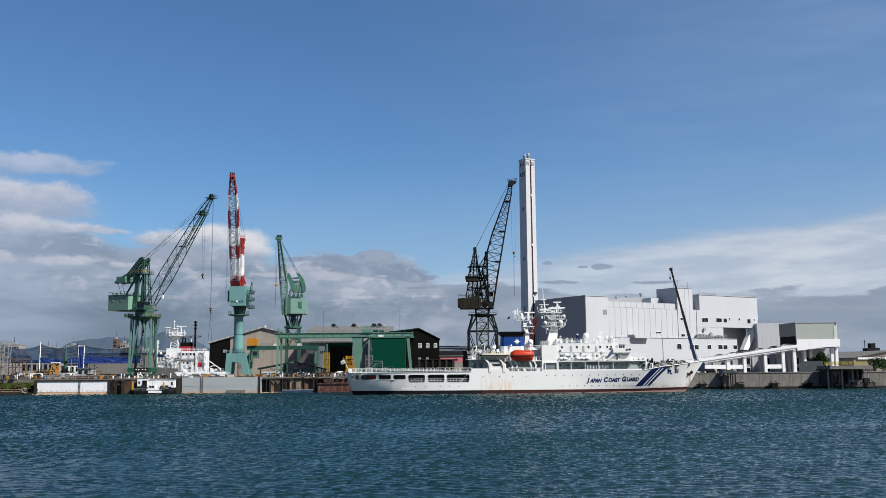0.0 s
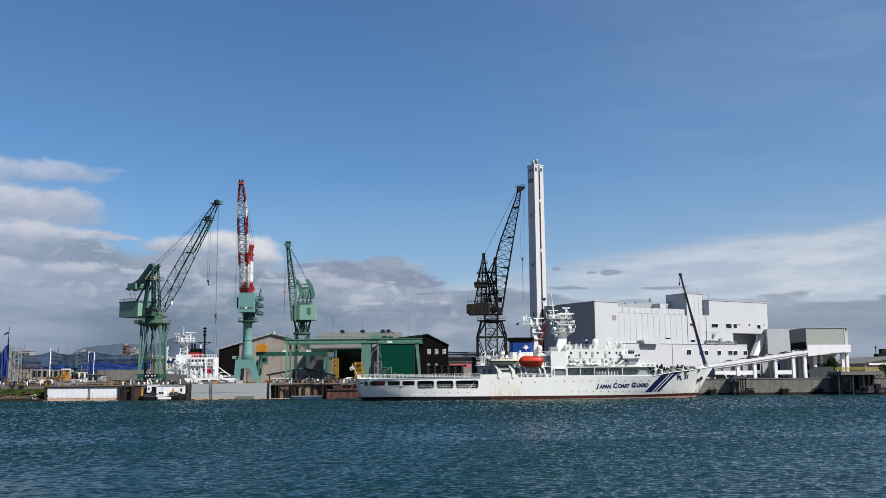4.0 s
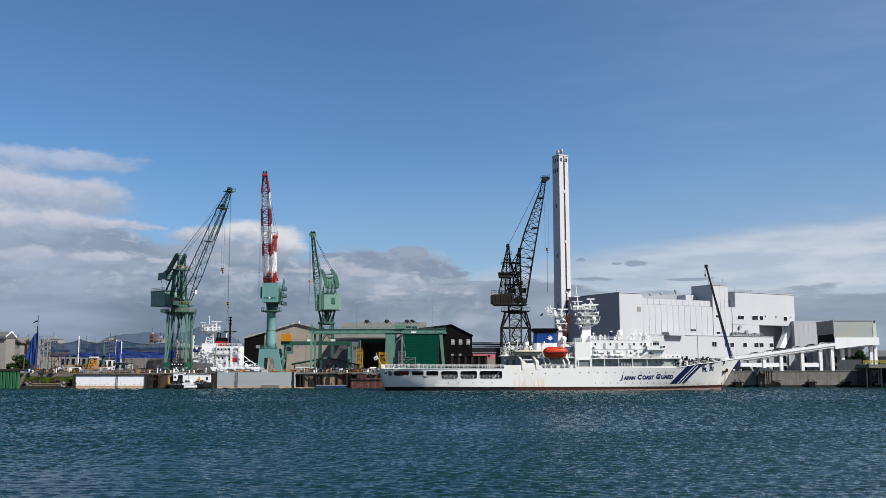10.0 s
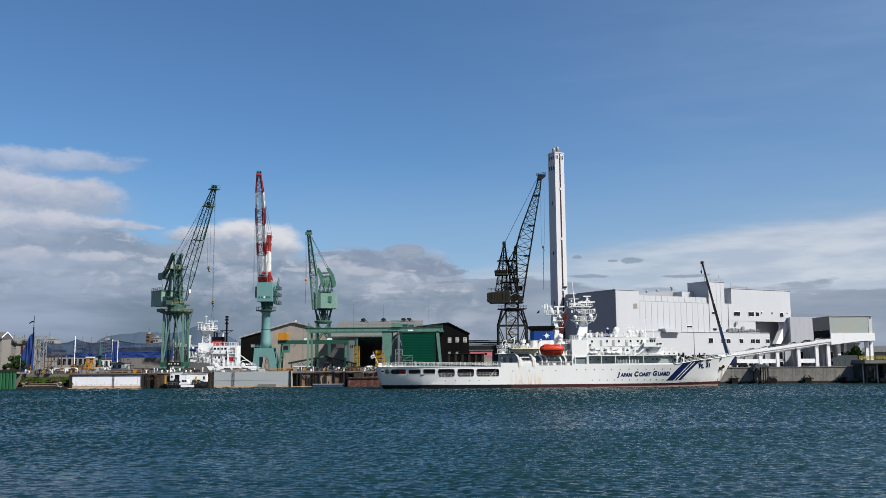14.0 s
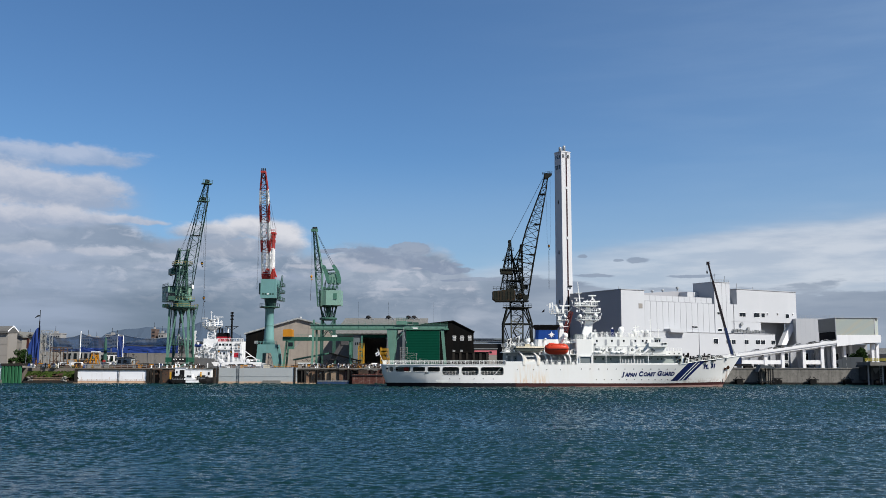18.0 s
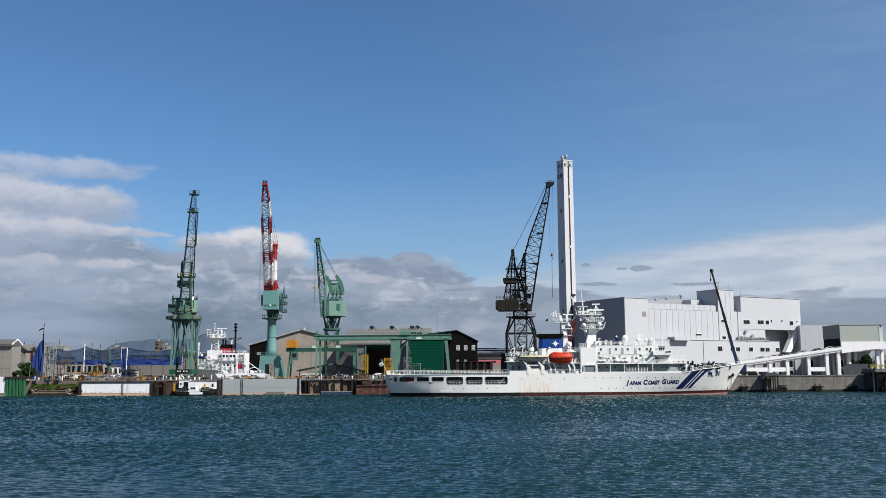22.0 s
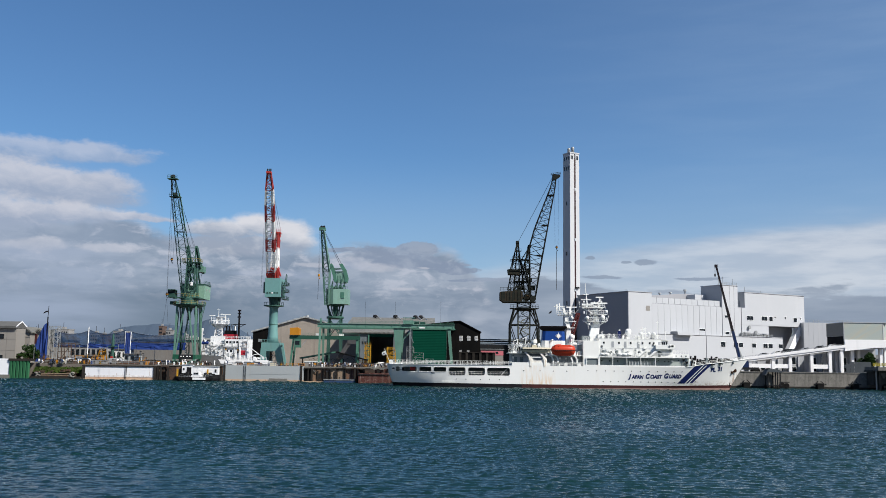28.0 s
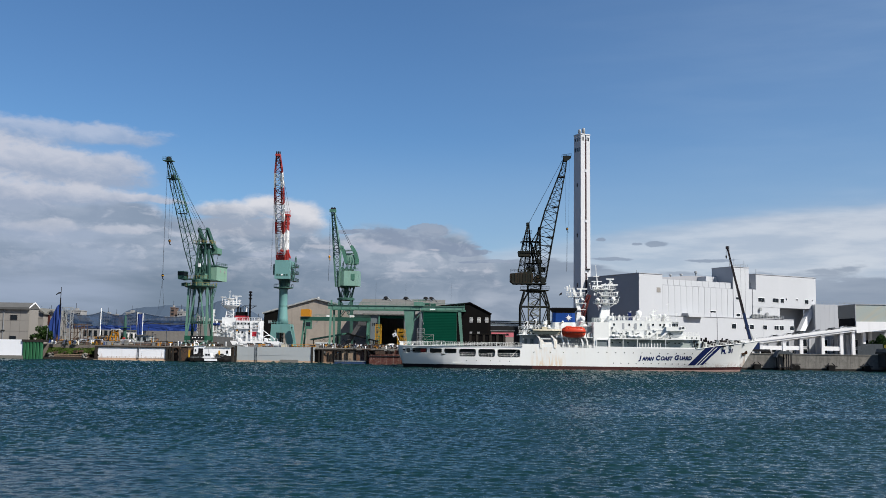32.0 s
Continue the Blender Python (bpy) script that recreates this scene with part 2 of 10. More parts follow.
def ribbed(name, color, pitch=0.3, rough=0.6, vary=0.1, streak=0.15, dirt_color=(0.12, 0.08, 0.05), axis=0, depth=0.04, metal=0.0):
    """Corrugated sheet: ribs along z, or level ribs with axis 2."""
    m = material(name, color, rough, metal, vary, 2.0, 0.0, dirt_color, streak)
    g = Graph(m.node_tree)
    b = m.node_tree.nodes["Principled BSDF"]
    sep = g.node("ShaderNodeSeparateXYZ")
    g.put(sep.inputs[0], g.node("ShaderNodeTexCoord").outputs["Object"])
    along = sep.outputs[2] if axis == 2 else g.math("ADD", sep.outputs[0], sep.outputs[1])
    wave = g.math("SINE", g.math("MULTIPLY", along, 2 * math.pi / pitch))
    bn = g.node("ShaderNodeBump")
    bn.inputs["Strength"].default_value, bn.inputs["Distance"].default_value = 0.8, depth
    g.put(bn.inputs["Height"], wave)
    g.put(b.inputs["Normal"], bn.outputs[0])
    return m


def water_material():
    m = bpy.data.materials.new("harbour_water")
    m.use_nodes = True
    g = Graph(m.node_tree)
    b = m.node_tree.nodes["Principled BSDF"]
    at = g.node("ShaderNodeTexCoord").outputs["Object"]
    sep = g.node("ShaderNodeSeparateXYZ")
    g.put(sep.inputs[0], at)
    x, y = sep.outputs[0], sep.outputs[1]
    chop = g.noise(g.vec(g.math("MULTIPLY", x, 0.5), y, 0.0), 2.0, 3, 0.55, 0.5)
    ripple = g.noise(g.vec(g.math("MULTIPLY", x, 0.75), y, 5.0), 4.5, 2, 0.5, 0.5)
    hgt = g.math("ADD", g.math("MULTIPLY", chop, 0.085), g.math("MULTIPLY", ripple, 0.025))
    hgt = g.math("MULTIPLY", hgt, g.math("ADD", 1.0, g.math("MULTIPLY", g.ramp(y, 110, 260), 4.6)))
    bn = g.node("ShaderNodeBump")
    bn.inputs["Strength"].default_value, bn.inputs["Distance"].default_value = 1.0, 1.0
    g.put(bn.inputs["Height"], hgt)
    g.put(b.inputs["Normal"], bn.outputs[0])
    patch = g.noise(g.vec(g.math("MULTIPLY", x, 0.4), y, 1.0), 0.035, 4, 0.55)
    col = g.mix(g.ramp(patch, 0.35, 0.65), (0.0033, 0.0168, 0.0162), (0.0047, 0.0228, 0.0219))
    g.put(b.inputs["Base Color"], col)
    b.inputs["Roughness"].default_value = 0.14
    b.inputs["IOR"].default_value, b.inputs["Specular IOR Level"].default_value = 1.333, 0.51
    return m


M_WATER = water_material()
M_SHIP = material("ship_white_paint", (0.87, 0.875, 0.85), 0.42, 0, 0.04, 3.0, 0, (0.42, 0.30, 0.17), 0.22)
M_SHIP2 = material("deckhouse_white_paint", (0.87, 0.88, 0.85), 0.45, 0, 0.04, 2.0, 0, (0.4, 0.32, 0.22), 0.10)
M_BOOT = material("boot_topping_red_brown", (0.062, 0.017, 0.016), 0.6, 0, 0.25, 1.5, 0.35, (0.05, 0.03, 0.03), 0.3)
M_BOOTK = material("boot_topping_black", (0.0172, 0.0156, 0.0187), 0.6, 0, 0.25, 1.5)
M_NAVY = material("navy_blue_paint", (0.007, 0.017, 0.095), 0.45, 0, 0.12, 1.5)
M_FUNNEL = material("funnel_blue_paint", (0.00936, 0.0507, 0.234), 0.4, 0, 0.1, 1.5)
M_BLACK = material("black_paint", (0.008, 0.008, 0.009), 0.55, 0, 0.2, 1.0)
M_GREYDECK = material("grey_deck_paint", (0.172, 0.203, 0.211), 0.7, 0, 0.15, 1.5)
# near-black colour that stands in for shade inside openings
M_INSHADE = material("interior_shade", (0.012, 0.012, 0.014), 0.8, 0, 0.2, 1.0)
M_GLASS = material("dark_window_glass", (0.0117, 0.0156, 0.0195), 0.12, 0, 0.05, 1.0, spec=2.0)
M_ORANGE = material("lifeboat_orange", (0.52, 0.046, 0.017), 0.4, 0, 0.08, 1.0)
M_CREAM = material("cream_grp", (0.58, 0.53, 0.40), 0.4, 0, 0.06, 1.0)
M_GREEN = material("crane_dark_green", (0.038, 0.098, 0.078), 0.5, 0, 0.16, 1.5, 0.15, (0.05, 0.05, 0.04), 0.2, 0.1)
M_GREENL = material("crane_light_green", (0.108, 0.228, 0.18), 0.5, 0, 0.16, 1.2, 0.1, (0.14, 0.12, 0.08), 0.2, 0.1)
M_TEAL = material("crane_teal", (0.14, 0.295, 0.288), 0.5, 0, 0.1, 1.5, 0.1, (0.1, 0.1, 0.09), 0.15)
M_GANTRY = material("gantry_green", (0.066, 0.178, 0.132), 0.5, 0, 0.14, 1.5, 0.15, (0.08, 0.07, 0.05), 0.2, 0.15)
M_GANTRYD = material("gantry_dark_green", (0.02, 0.075, 0.055), 0.5, 0, 0.14, 1.5)
M_RED = material("aviation_red", (0.37, 0.042, 0.036), 0.5, 0, 0.12, 1.0)
M_WHITE = material("aviation_white", (0.88, 0.88, 0.87), 0.5, 0, 0.08, 1.0)
M_CRANEK = material("weathered_black_steel", (0.020, 0.023, 0.021), 0.65, 0, 0.3, 1.0, 0.1, (0.05, 0.03, 0.02), 0.1, 0.05)
M_YELLOW = material("safety_yellow", (0.484, 0.265, 0.0234), 0.5, 0, 0.15, 1.0, 0.15)
M_OCHRE = material("ochre_orange_paint", (0.484, 0.203, 0.0156), 0.5, 0, 0.15, 1.0)
M_CHIM = material("chimney_grey_paint", (0.53, 0.54, 0.56), 0.6, 0, 0.05, 6.0, 0, (0.4, 0.4, 0.42), 0.1)
M_CHIMD = material("chimney_dark_groove", (0.0468, 0.0273, 0.0312), 0.6, 0, 0.1, 4.0)
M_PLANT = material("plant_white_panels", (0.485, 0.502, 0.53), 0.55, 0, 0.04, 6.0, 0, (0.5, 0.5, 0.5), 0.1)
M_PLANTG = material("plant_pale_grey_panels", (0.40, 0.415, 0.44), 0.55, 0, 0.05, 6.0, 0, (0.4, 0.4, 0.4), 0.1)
# darker copy of the panels: shade of the sunless faces as colour
M_PLANTSHADE = material("plant_shaded_grey_panels", (0.33, 0.335, 0.355), 0.55, 0, 0.05, 6.0)
M_RAMP = material("ramp_white_paint", (0.86, 0.865, 0.875), 0.55, 0, 0.05, 4.0, 0, (0.4, 0.4, 0.4), 0.15)
M_JOINT = material("panel_joint", (0.265, 0.273, 0.289), 0.7, 0, 0.1, 1.0)
M_CONC = material("weathered_concrete", (0.175, 0.168, 0.152), 0.85, 0, 0.2, 2.0, 0.35, (0.11, 0.10, 0.085), 0.45, 0, 0.02)
M_CONCD = material("dark_wet_concrete", (0.032, 0.029, 0.026), 0.8, 0, 0.3, 2.0, 0.4, (0.03, 0.028, 0.025), 0.4, 0, 0.03)
M_STREAKWALL = material("streaked_quay_concrete", (0.16, 0.10, 0.07), 0.85, 0, 0.35, 0.8, 0.55, (0.03, 0.022, 0.018), 0.95, 0.6, 0.06)
M_BLOCKTAN = material("tan_quay_block", (0.23, 0.15, 0.10), 0.85, 0, 0.3, 0.9, 0.6, (0.05, 0.028, 0.018), 0.7, 0.35, 0.05)
M_QUAYR = material("stained_quay_concrete", (0.175, 0.166, 0.15), 0.85, 0, 0.4, 1.6, 0.5, (0.055, 0.052, 0.047), 0.95, 0, 0.03)
M_RUSTWALL = material("rusty_quay_wall", (0.062, 0.045, 0.036), 0.85, 0, 0.4, 0.9, 0.6, (0.10, 0.05, 0.03), 0.5, 0.55, 0.04)
M_TANPALE = material("pale_tan_quay_block", (0.30, 0.225, 0.155), 0.85, 0, 0.3, 0.8, 0.5, (0.08, 0.05, 0.035), 0.7, 0.2, 0.05)
M_REDRUST = material("rust_red_peeling_plate", (0.075, 0.026, 0.02), 0.8, 0, 0.45, 0.6, 0.45, (0.22, 0.16, 0.13), 0.5, 0.45, 0.03)
M_GATE = material("dock_gate_pale_paint", (0.84, 0.85, 0.88), 0.55, 0, 0.06, 2.0, 0, (0.42, 0.36, 0.30), 0.22)
M_GATERUST = material("dock_gate_rusty_foot", (0.80, 0.80, 0.80), 0.65, 0, 0.1, 1.2, 0.55, (0.28, 0.13, 0.06), 0.75, 0.5)
M_CAISSON = material("caisson_grey_paint", (0.36, 0.39, 0.40), 0.6, 0, 0.07, 2.5, 0, (0.3, 0.27, 0.23), 0.2)
M_SILT = material("tide_stained_steel", (0.52, 0.38, 0.27), 0.8, 0, 0.2, 0.8, 0.6, (0.26, 0.13, 0.07), 0.4)
M_GROUND = material("yard_ground", (0.156, 0.136, 0.117), 0.9, 0, 0.3, 4.0, 0.4, (0.1, 0.08, 0.06), 0, 0, 0.02)
M_GRASS = material("bank_grass", (0.024, 0.042, 0.008), 0.9, 0, 0.5, 0.8, 0.5, (0.075, 0.058, 0.032), 0, 0, 0.08)
M_LEAF = material("leaves", (0.024, 0.05, 0.014), 0.7, 0, 0.4, 0.5)
M_BARK = material("bark", (0.0702, 0.0507, 0.0351), 0.9, 0, 0.2, 0.4)
M_SHED = ribbed("shed_grey_brown_sheet", (0.32, 0.283, 0.242), 0.45, 0.75, 0.2, 0.5, (0.12, 0.10, 0.08), 0, 0.004)
M_SHEDROOF = ribbed("pale_sheet_roof", (0.343, 0.359, 0.359), 0.5, 0.5, 0.1, 0.1)
M_SHEDROOF2 = ribbed("weathered_sheet_roof", (0.156, 0.156, 0.144), 0.5, 0.7, 0.15, 0.3)
M_BLUEGREY = ribbed("blue_grey_sheet", (0.133, 0.16, 0.172), 0.45, 0.6, 0.1, 0.2, depth=0.01)
M_BLACKSHED = ribbed("black_sheet", (0.007, 0.007, 0.007), 0.45, 0.8, 0.3, 0.2, (0.02, 0.012, 0.008), 0, 0.01)
M_DOORGREEN = ribbed("green_door_sheet", (0.002, 0.05, 0.03), 0.62, 0.55, 0.14, 0.2, (0.004, 0.035, 0.022), 2, 0.018)
M_TARP = material("bright_blue_tarp", (0.014, 0.038, 0.17), 0.55, 0, 0.3, 1.2, 0.2, (0.01, 0.02, 0.10))
M_STEEL = material("galvanised_steel", (0.328, 0.343, 0.351), 0.5, 0.3, 0.12, 1.0)
M_DARKSTEEL = material("dark_steel", (0.022, 0.023, 0.025), 0.6, 0, 0.2, 1.0, 0, (0.1, 0.05, 0.03), 0, 0.15)
M_RUBBER = material("black_rubber", (0.014, 0.014, 0.014), 0.85, 0, 0.2, 0.5)
M_CABLE = material("wire_rope", (0.03, 0.03, 0.033), 0.6, 0, 0.1, 1.0)
M_PILE = material("green_sheet_pile", (0.02, 0.115, 0.05), 0.6, 0, 0.2, 1.0, 0.2, (0.03, 0.06, 0.04), 0.3)
M_BLUEBARGE = material("blue_pontoon_paint", (0.0234, 0.0585, 0.14), 0.6, 0, 0.25, 1.0, 0.3)
M_CITY = material("distant_building_render", (0.281, 0.281, 0.281), 0.8, 0, 0.15, 6.0)
M_CITY2 = material("distant_brown_tiles", (0.133, 0.0936, 0.078), 0.8, 0, 0.15, 6.0)
# distance haze is mixed into the hills' base colour
M_HILL = material("haze_tinted_hills", (0.058, 0.085, 0.125), 1.0, 0, 0.12, 300.0)
M_PINK = material("pink_red_sign_paint", (0.55, 0.16, 0.19), 0.5, 0, 0.05, 1.0)
M_BEIGE = material("beige_plaster", (0.26, 0.245, 0.225), 0.8, 0, 0.08, 3.0, 0, (0.2, 0.18, 0.15), 0.25)
M_CARS = [material("car_paint_" + n, c, 0.3, 0.0, 0.03) for n, c in
          (("white", (0.75, 0.75, 0.74)), ("black", (0.02, 0.02, 0.022)), ("silver", (0.45, 0.46, 0.48)), ("red", (0.4, 0.02, 0.02)))]


# ---- small toolkit for meshes ----
class Shape:
    """Collects faces for one mesh."""

    def __init__(self):
        self.v, self.f = [], []

    def quad(self, *pts):
        n = len(self.v)
        self.v += [tuple(p) for p in pts]
        self.f.append(tuple(range(n, n + len(pts))))
        return self

    def box(self, x0, x1, y0, y1, z0, z1):
        n = len(self.v)
        self.v += [(x, y, z) for z in (z0, z1) for x, y in ((x0, y0), (x1, y0), (x1, y1), (x0, y1))]
        self.f += [tuple(n + i for i in q) for q in ((3, 2, 1, 0), (4, 5, 6, 7), (0, 1, 5, 4), (1, 2, 6, 5), (2, 3, 7, 6), (3, 0, 4, 7))]
        return self

    def ring(self, rings, caps=True, closed=True):
        """Skin over rings of equal counts."""
        n, k = len(self.v), len(rings[0])
        for r in rings:
            self.v += [tuple(p) for p in r]
        for i in range(len(rings) - 1):
            for j in range(k if closed else k - 1):
                a, b = n + i * k + j, n + i * k + (j + 1) % k
                self.f.append((a, b, b + k, a + k))
        if caps:
            self.f.append(tuple(n + j for j in reversed(range(k))))
            self.f.append(tuple(n + (len(rings) - 1) * k + j for j in range(k)))
        return self

    def bar(self, p, q, r=0.1, sides=4, r2=None):
        """A straight member from p to q."""
        p, q = Vector(p), Vector(q)
        d = (q - p)
        if d.length < 1e-6:
            return self
        d.normalize()
        up = Vector((0, 0, 1)) if abs(d.z) < 0.95 else Vector((0, 1, 0))
        s = d.cross(up).normalized()
        u = s.cross(d)
        rr = r if r2 is None else r2
        off = math.pi / sides if sides == 4 else 0
        k = 1.414 if sides == 4 else 1
        rings = [[c + (s * math.cos(off + 2 * math.pi * i / sides) + u * math.sin(off + 2 * math.pi * i / sides)) * w * k for i in range(sides)]
                 for c, w in ((p, r), (q, rr))]
        return self.ring(rings)

    def path(self, pts, r=0.05, sides=4):
        for a, b in zip(pts, pts[1:]):
            self.bar(a, b, r, sides)
        return self

    def turn(self, profile, c=(0, 0, 0), sides=16, axis="z"):
        """Turned body from (radius, height) pairs."""
        rings = []
        for r, h in profile:
            ring = []
            for i in range(sides):
                t = 2 * math.pi * i / sides
                p = (r * math.cos(t), r * math.sin(t), h)
                if axis == "x":
                    p = (h, p[0], p[1])
                elif axis == "y":
                    p = (p[0], h, p[1])
                ring.append((c[0] + p[0], c[1] + p[1], c[2] + p[2]))
            rings.append(ring)
        return self.ring(rings)

    def prism(self, poly, y0, y1, axis="y"):
        """A profile of (x, z) points pushed along y, or (y, z) along x, or (x, y) along z."""
        def at(p, d):
            return {"y": (p[0], d, p[1]), "x": (d, p[0], p[1]), "z": (p[0], p[1], d)}[axis]
        return self.ring([[at(p, y0) for p in poly], [at(p, y1) for p in poly]])

    def moved(self, m):
        self.v = [tuple(m @ Vector(p)) for p in self.v]
        return self


def link_mesh(name, shape, mat, smooth=False):
    me = bpy.data.meshes.new(name)
    me.from_pydata(shape.v, [], shape.f)
    bm = bmesh.new()
    bm.from_mesh(me)
    bmesh.ops.recalc_face_normals(bm, faces=bm.faces)
    bm.to_mesh(me)
    bm.free()
    me.materials.append(mat)
    if smooth:
        for p in me.polygons:
            p.use_smooth = len(p.vertices) == 4
    return me


def thing(name, loc, label, category, group="", kind="", rz=0.0):
    ob = new(name)
    ob.empty_display_size = 0.3
    ob.matrix_world = pose(*loc, 0, 0, rz)
    return tagged(ob, label, category, group, kind)


def four():
    """The four chords of a lattice, each a part of its own."""
    return [Shape() for _ in range(4)]


def bars(shape):
    """The straight members of a shape, each as a shape of its own."""
    out = []
    for i in range(0, len(shape.v), 8):
        s = Shape()
        s.v = shape.v[i:i + 8]
        s.f = [tuple(k - i for k in f) for f in shape.f[i // 8 * 6:i // 8 * 6 + 6]]
        out.append(s)
    return out


def part(name, shape, mat, parent, label="", smooth=False):
    if isinstance(shape, list):
        return [part(name, s, mat, parent, label, smooth) for s in shape][-1]
    if name.endswith("lacing") and len(shape.v) > 8:
        return part(name, bars(shape), mat, parent, label)
    ob = new(name, link_mesh(name, shape, mat, smooth))
    ob.parent = parent
    return tagged(ob, label)


def solid(name, shape, mat, label, category="", group="", kind="", loc=(0, 0, 0), smooth=False):
    ob = new(name, link_mesh(name, shape, mat, smooth))
    ob.location = loc
    return tagged(ob, label, category, group, kind)


def share(name, ob, parent, m):
    """Another part on the mesh of ob."""
    o = new(name, ob.data)
    o.parent = parent
    o.matrix_local = m
    return o


def truss(shape, a0, b0, n, half0, half1, r, lace, side=Vector((1, 0, 0)), up=None):
    """Box lattice from a0 to b0; half: (across, depth) half sizes at the ends. Chords and lacing go into two shapes."""
    chords, lacing = shape
    if isinstance(chords, Shape):
        chords = [chords] * 4
    a0, b0 = Vector(a0), Vector(b0)
    d = (b0 - a0).normalized()
    side = (side - d * side.dot(d)).normalized()
    up = d.cross(side).normalized()
    st = []
    for i in range(n + 1):
        t = i / n
        c = a0.lerp(b0, t)
        hw, hd = half0[0] + (half1[0] - half0[0]) * t, half0[1] + (half1[1] - half0[1]) * t
        st.append([c + side * sx * hw + up * su * hd for sx, su in ((-1, -1), (1, -1), (1, 1), (-1, 1))])
    for k in range(4):
        chords[k].bar(st[0][k], st[n][k], r)
    for i in range(n + 1):
        for k in range(4):
            lacing.bar(st[i][k], st[i][(k + 1) % 4], lace)
            if i < n:
                p, q = (k, (k + 1) % 4) if (i + k) % 2 else ((k + 1) % 4, k)
                lacing.bar(st[i][p], st[i + 1][q], lace)
    return st


def railing(p, q, h=1.0, step=2.0, r=0.03, rails=2):
    s = Shape()
    p, q = Vector(p), Vector(q)
    n = max(1, round((q - p).length / step))
    for i in range(n + 1):
        c = p.lerp(q, i / n)
        s.bar(c, c + Vector((0, 0, h)), r)
    for k in range(1, rails + 1):
        z = Vector((0, 0, h * k / rails))
        s.bar(p + z, q + z, r)
    return s


# ---- water and land ----
def water_sheet():
    """One sheet to the horizon; its middle, before the quay, is raised into wind waves."""
    ys = np.concatenate([np.arange(50, 110, 0.17), np.arange(110, 200, 0.35), np.arange(200, 322, 0.6)])
    cols = 1000
    rng = np.random.default_rng(4)
    u = np.linspace(-1, 1, cols)
    half = 0.60 * ys + 34
    X = half[:, None] * u[None, :]
    Y = np.repeat(ys[:, None], cols, 1)
    Z = np.zeros_like(X)
    for i in range(96):
        lam = 0.38 * (3.4 / 0.38) ** rng.random()
        th = math.radians(84) + rng.normal(0, 0.46)
        k = 2 * math.pi / lam
        amp = 0.0088 * lam ** 0.82
        ph = k * (X * math.cos(th) + Y * math.sin(th)) + rng.uniform(0, 6.28)
        reach = np.clip((Y - 45 * (lam - 0.9)) / (60 * lam), 0.15, 1) if lam > 1.5 else 1.0
        Z += amp * reach * (np.sin(ph) + 0.48 * np.sin(2 * ph))
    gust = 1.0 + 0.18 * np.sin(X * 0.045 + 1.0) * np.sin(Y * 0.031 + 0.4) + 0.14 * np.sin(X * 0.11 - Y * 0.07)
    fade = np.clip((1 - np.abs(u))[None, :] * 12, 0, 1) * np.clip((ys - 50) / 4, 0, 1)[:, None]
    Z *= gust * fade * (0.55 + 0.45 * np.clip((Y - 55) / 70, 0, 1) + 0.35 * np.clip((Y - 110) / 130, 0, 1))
    n, m = X.shape
    co = np.stack([X, Y, Z], -1).reshape(-1, 3)
    idx = np.arange(n * m).reshape(n, m)
    quads = np.stack([idx[:-1, :-1], idx[:-1, 1:], idx[1:, 1:], idx[1:, :-1]], -1).reshape(-1, 4)
    far = np.array([(-4200, -4200, 0), (4200, -4200, 0), (4200, 4200, 0), (-4200, 4200, 0)], float)
    first, last = idx[0], idx[-1]
    base = n * m
    rim = [[base, base + 1, first[-1], first[0]], [base + 1, base + 2, last[-1], first[-1]], [base + 2, base + 3, last[0], last[-1]], [base + 3, base, first[0], last[0]]]
    # the straight rim leaves out the steps of the edges, which are level and in line
    me = bpy.data.meshes.new("water")
    co = np.concatenate([co, far])
    quads = np.concatenate([quads, np.array(rim)])
    me.vertices.add(len(co))
    me.vertices.foreach_set("co", co.ravel())
    me.loops.add(quads.size)
    me.loops.foreach_set("vertex_index", quads.ravel().astype(np.int32))
    me.polygons.add(len(quads))
    me.polygons.foreach_set("loop_start", np.arange(0, quads.size, 4, dtype=np.int32))
    me.polygons.foreach_set("use_smooth", np.ones(len(quads), bool))
    me.update(calc_edges=True)
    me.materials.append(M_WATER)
    return tagged(new("water", me), "dark teal harbour water with small wind waves", "water", kind="structure")


def build_setting():
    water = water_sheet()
    g = Shape()
    g.box(-4300, 4300, 309, 4300, -3, 5.0)
    solid("ground", g, M_GROUND, "brown-grey shipyard ground behind the quay", "ground", kind="structure")
    # hills far off
    hills = Shape()
    top = []
    for i in range(241):
        x = -2600 + i * 22
        h = 36 + 22 * noise.noise((x * 0.0016, 3.1, 0)) + 16 * noise.noise((x * 0.006, 1.2, 0)) + 8 * noise.noise((x * 0.02, 0, 5))
        h += 52 * math.exp(-((x + 1135) / 70) ** 2) + 50 * math.exp(-((x + 1015) / 90) ** 2) + 74 * math.exp(-((x + 785) / 120) ** 2) + 30 * math.exp(-((x + 930) / 130) ** 2)
        top.append((x, max(6, h)))
    for (x0, h0), (x1, h1) in zip(top, top[1:]):
        hills.quad((x0, 3000, 0), (x1, 3000, 0), (x1, 3120, h1), (x0, 3120, h0))
        hills.quad((x0, 3120, h0), (x1, 3120, h1), (x1, 3900, 0), (x0, 3900, 0))
    solid("backdrop_hills", hills, M_HILL, "hills on the horizon, tinted blue for haze", "hills", kind="structure")
    return water


WATER = build_setting()


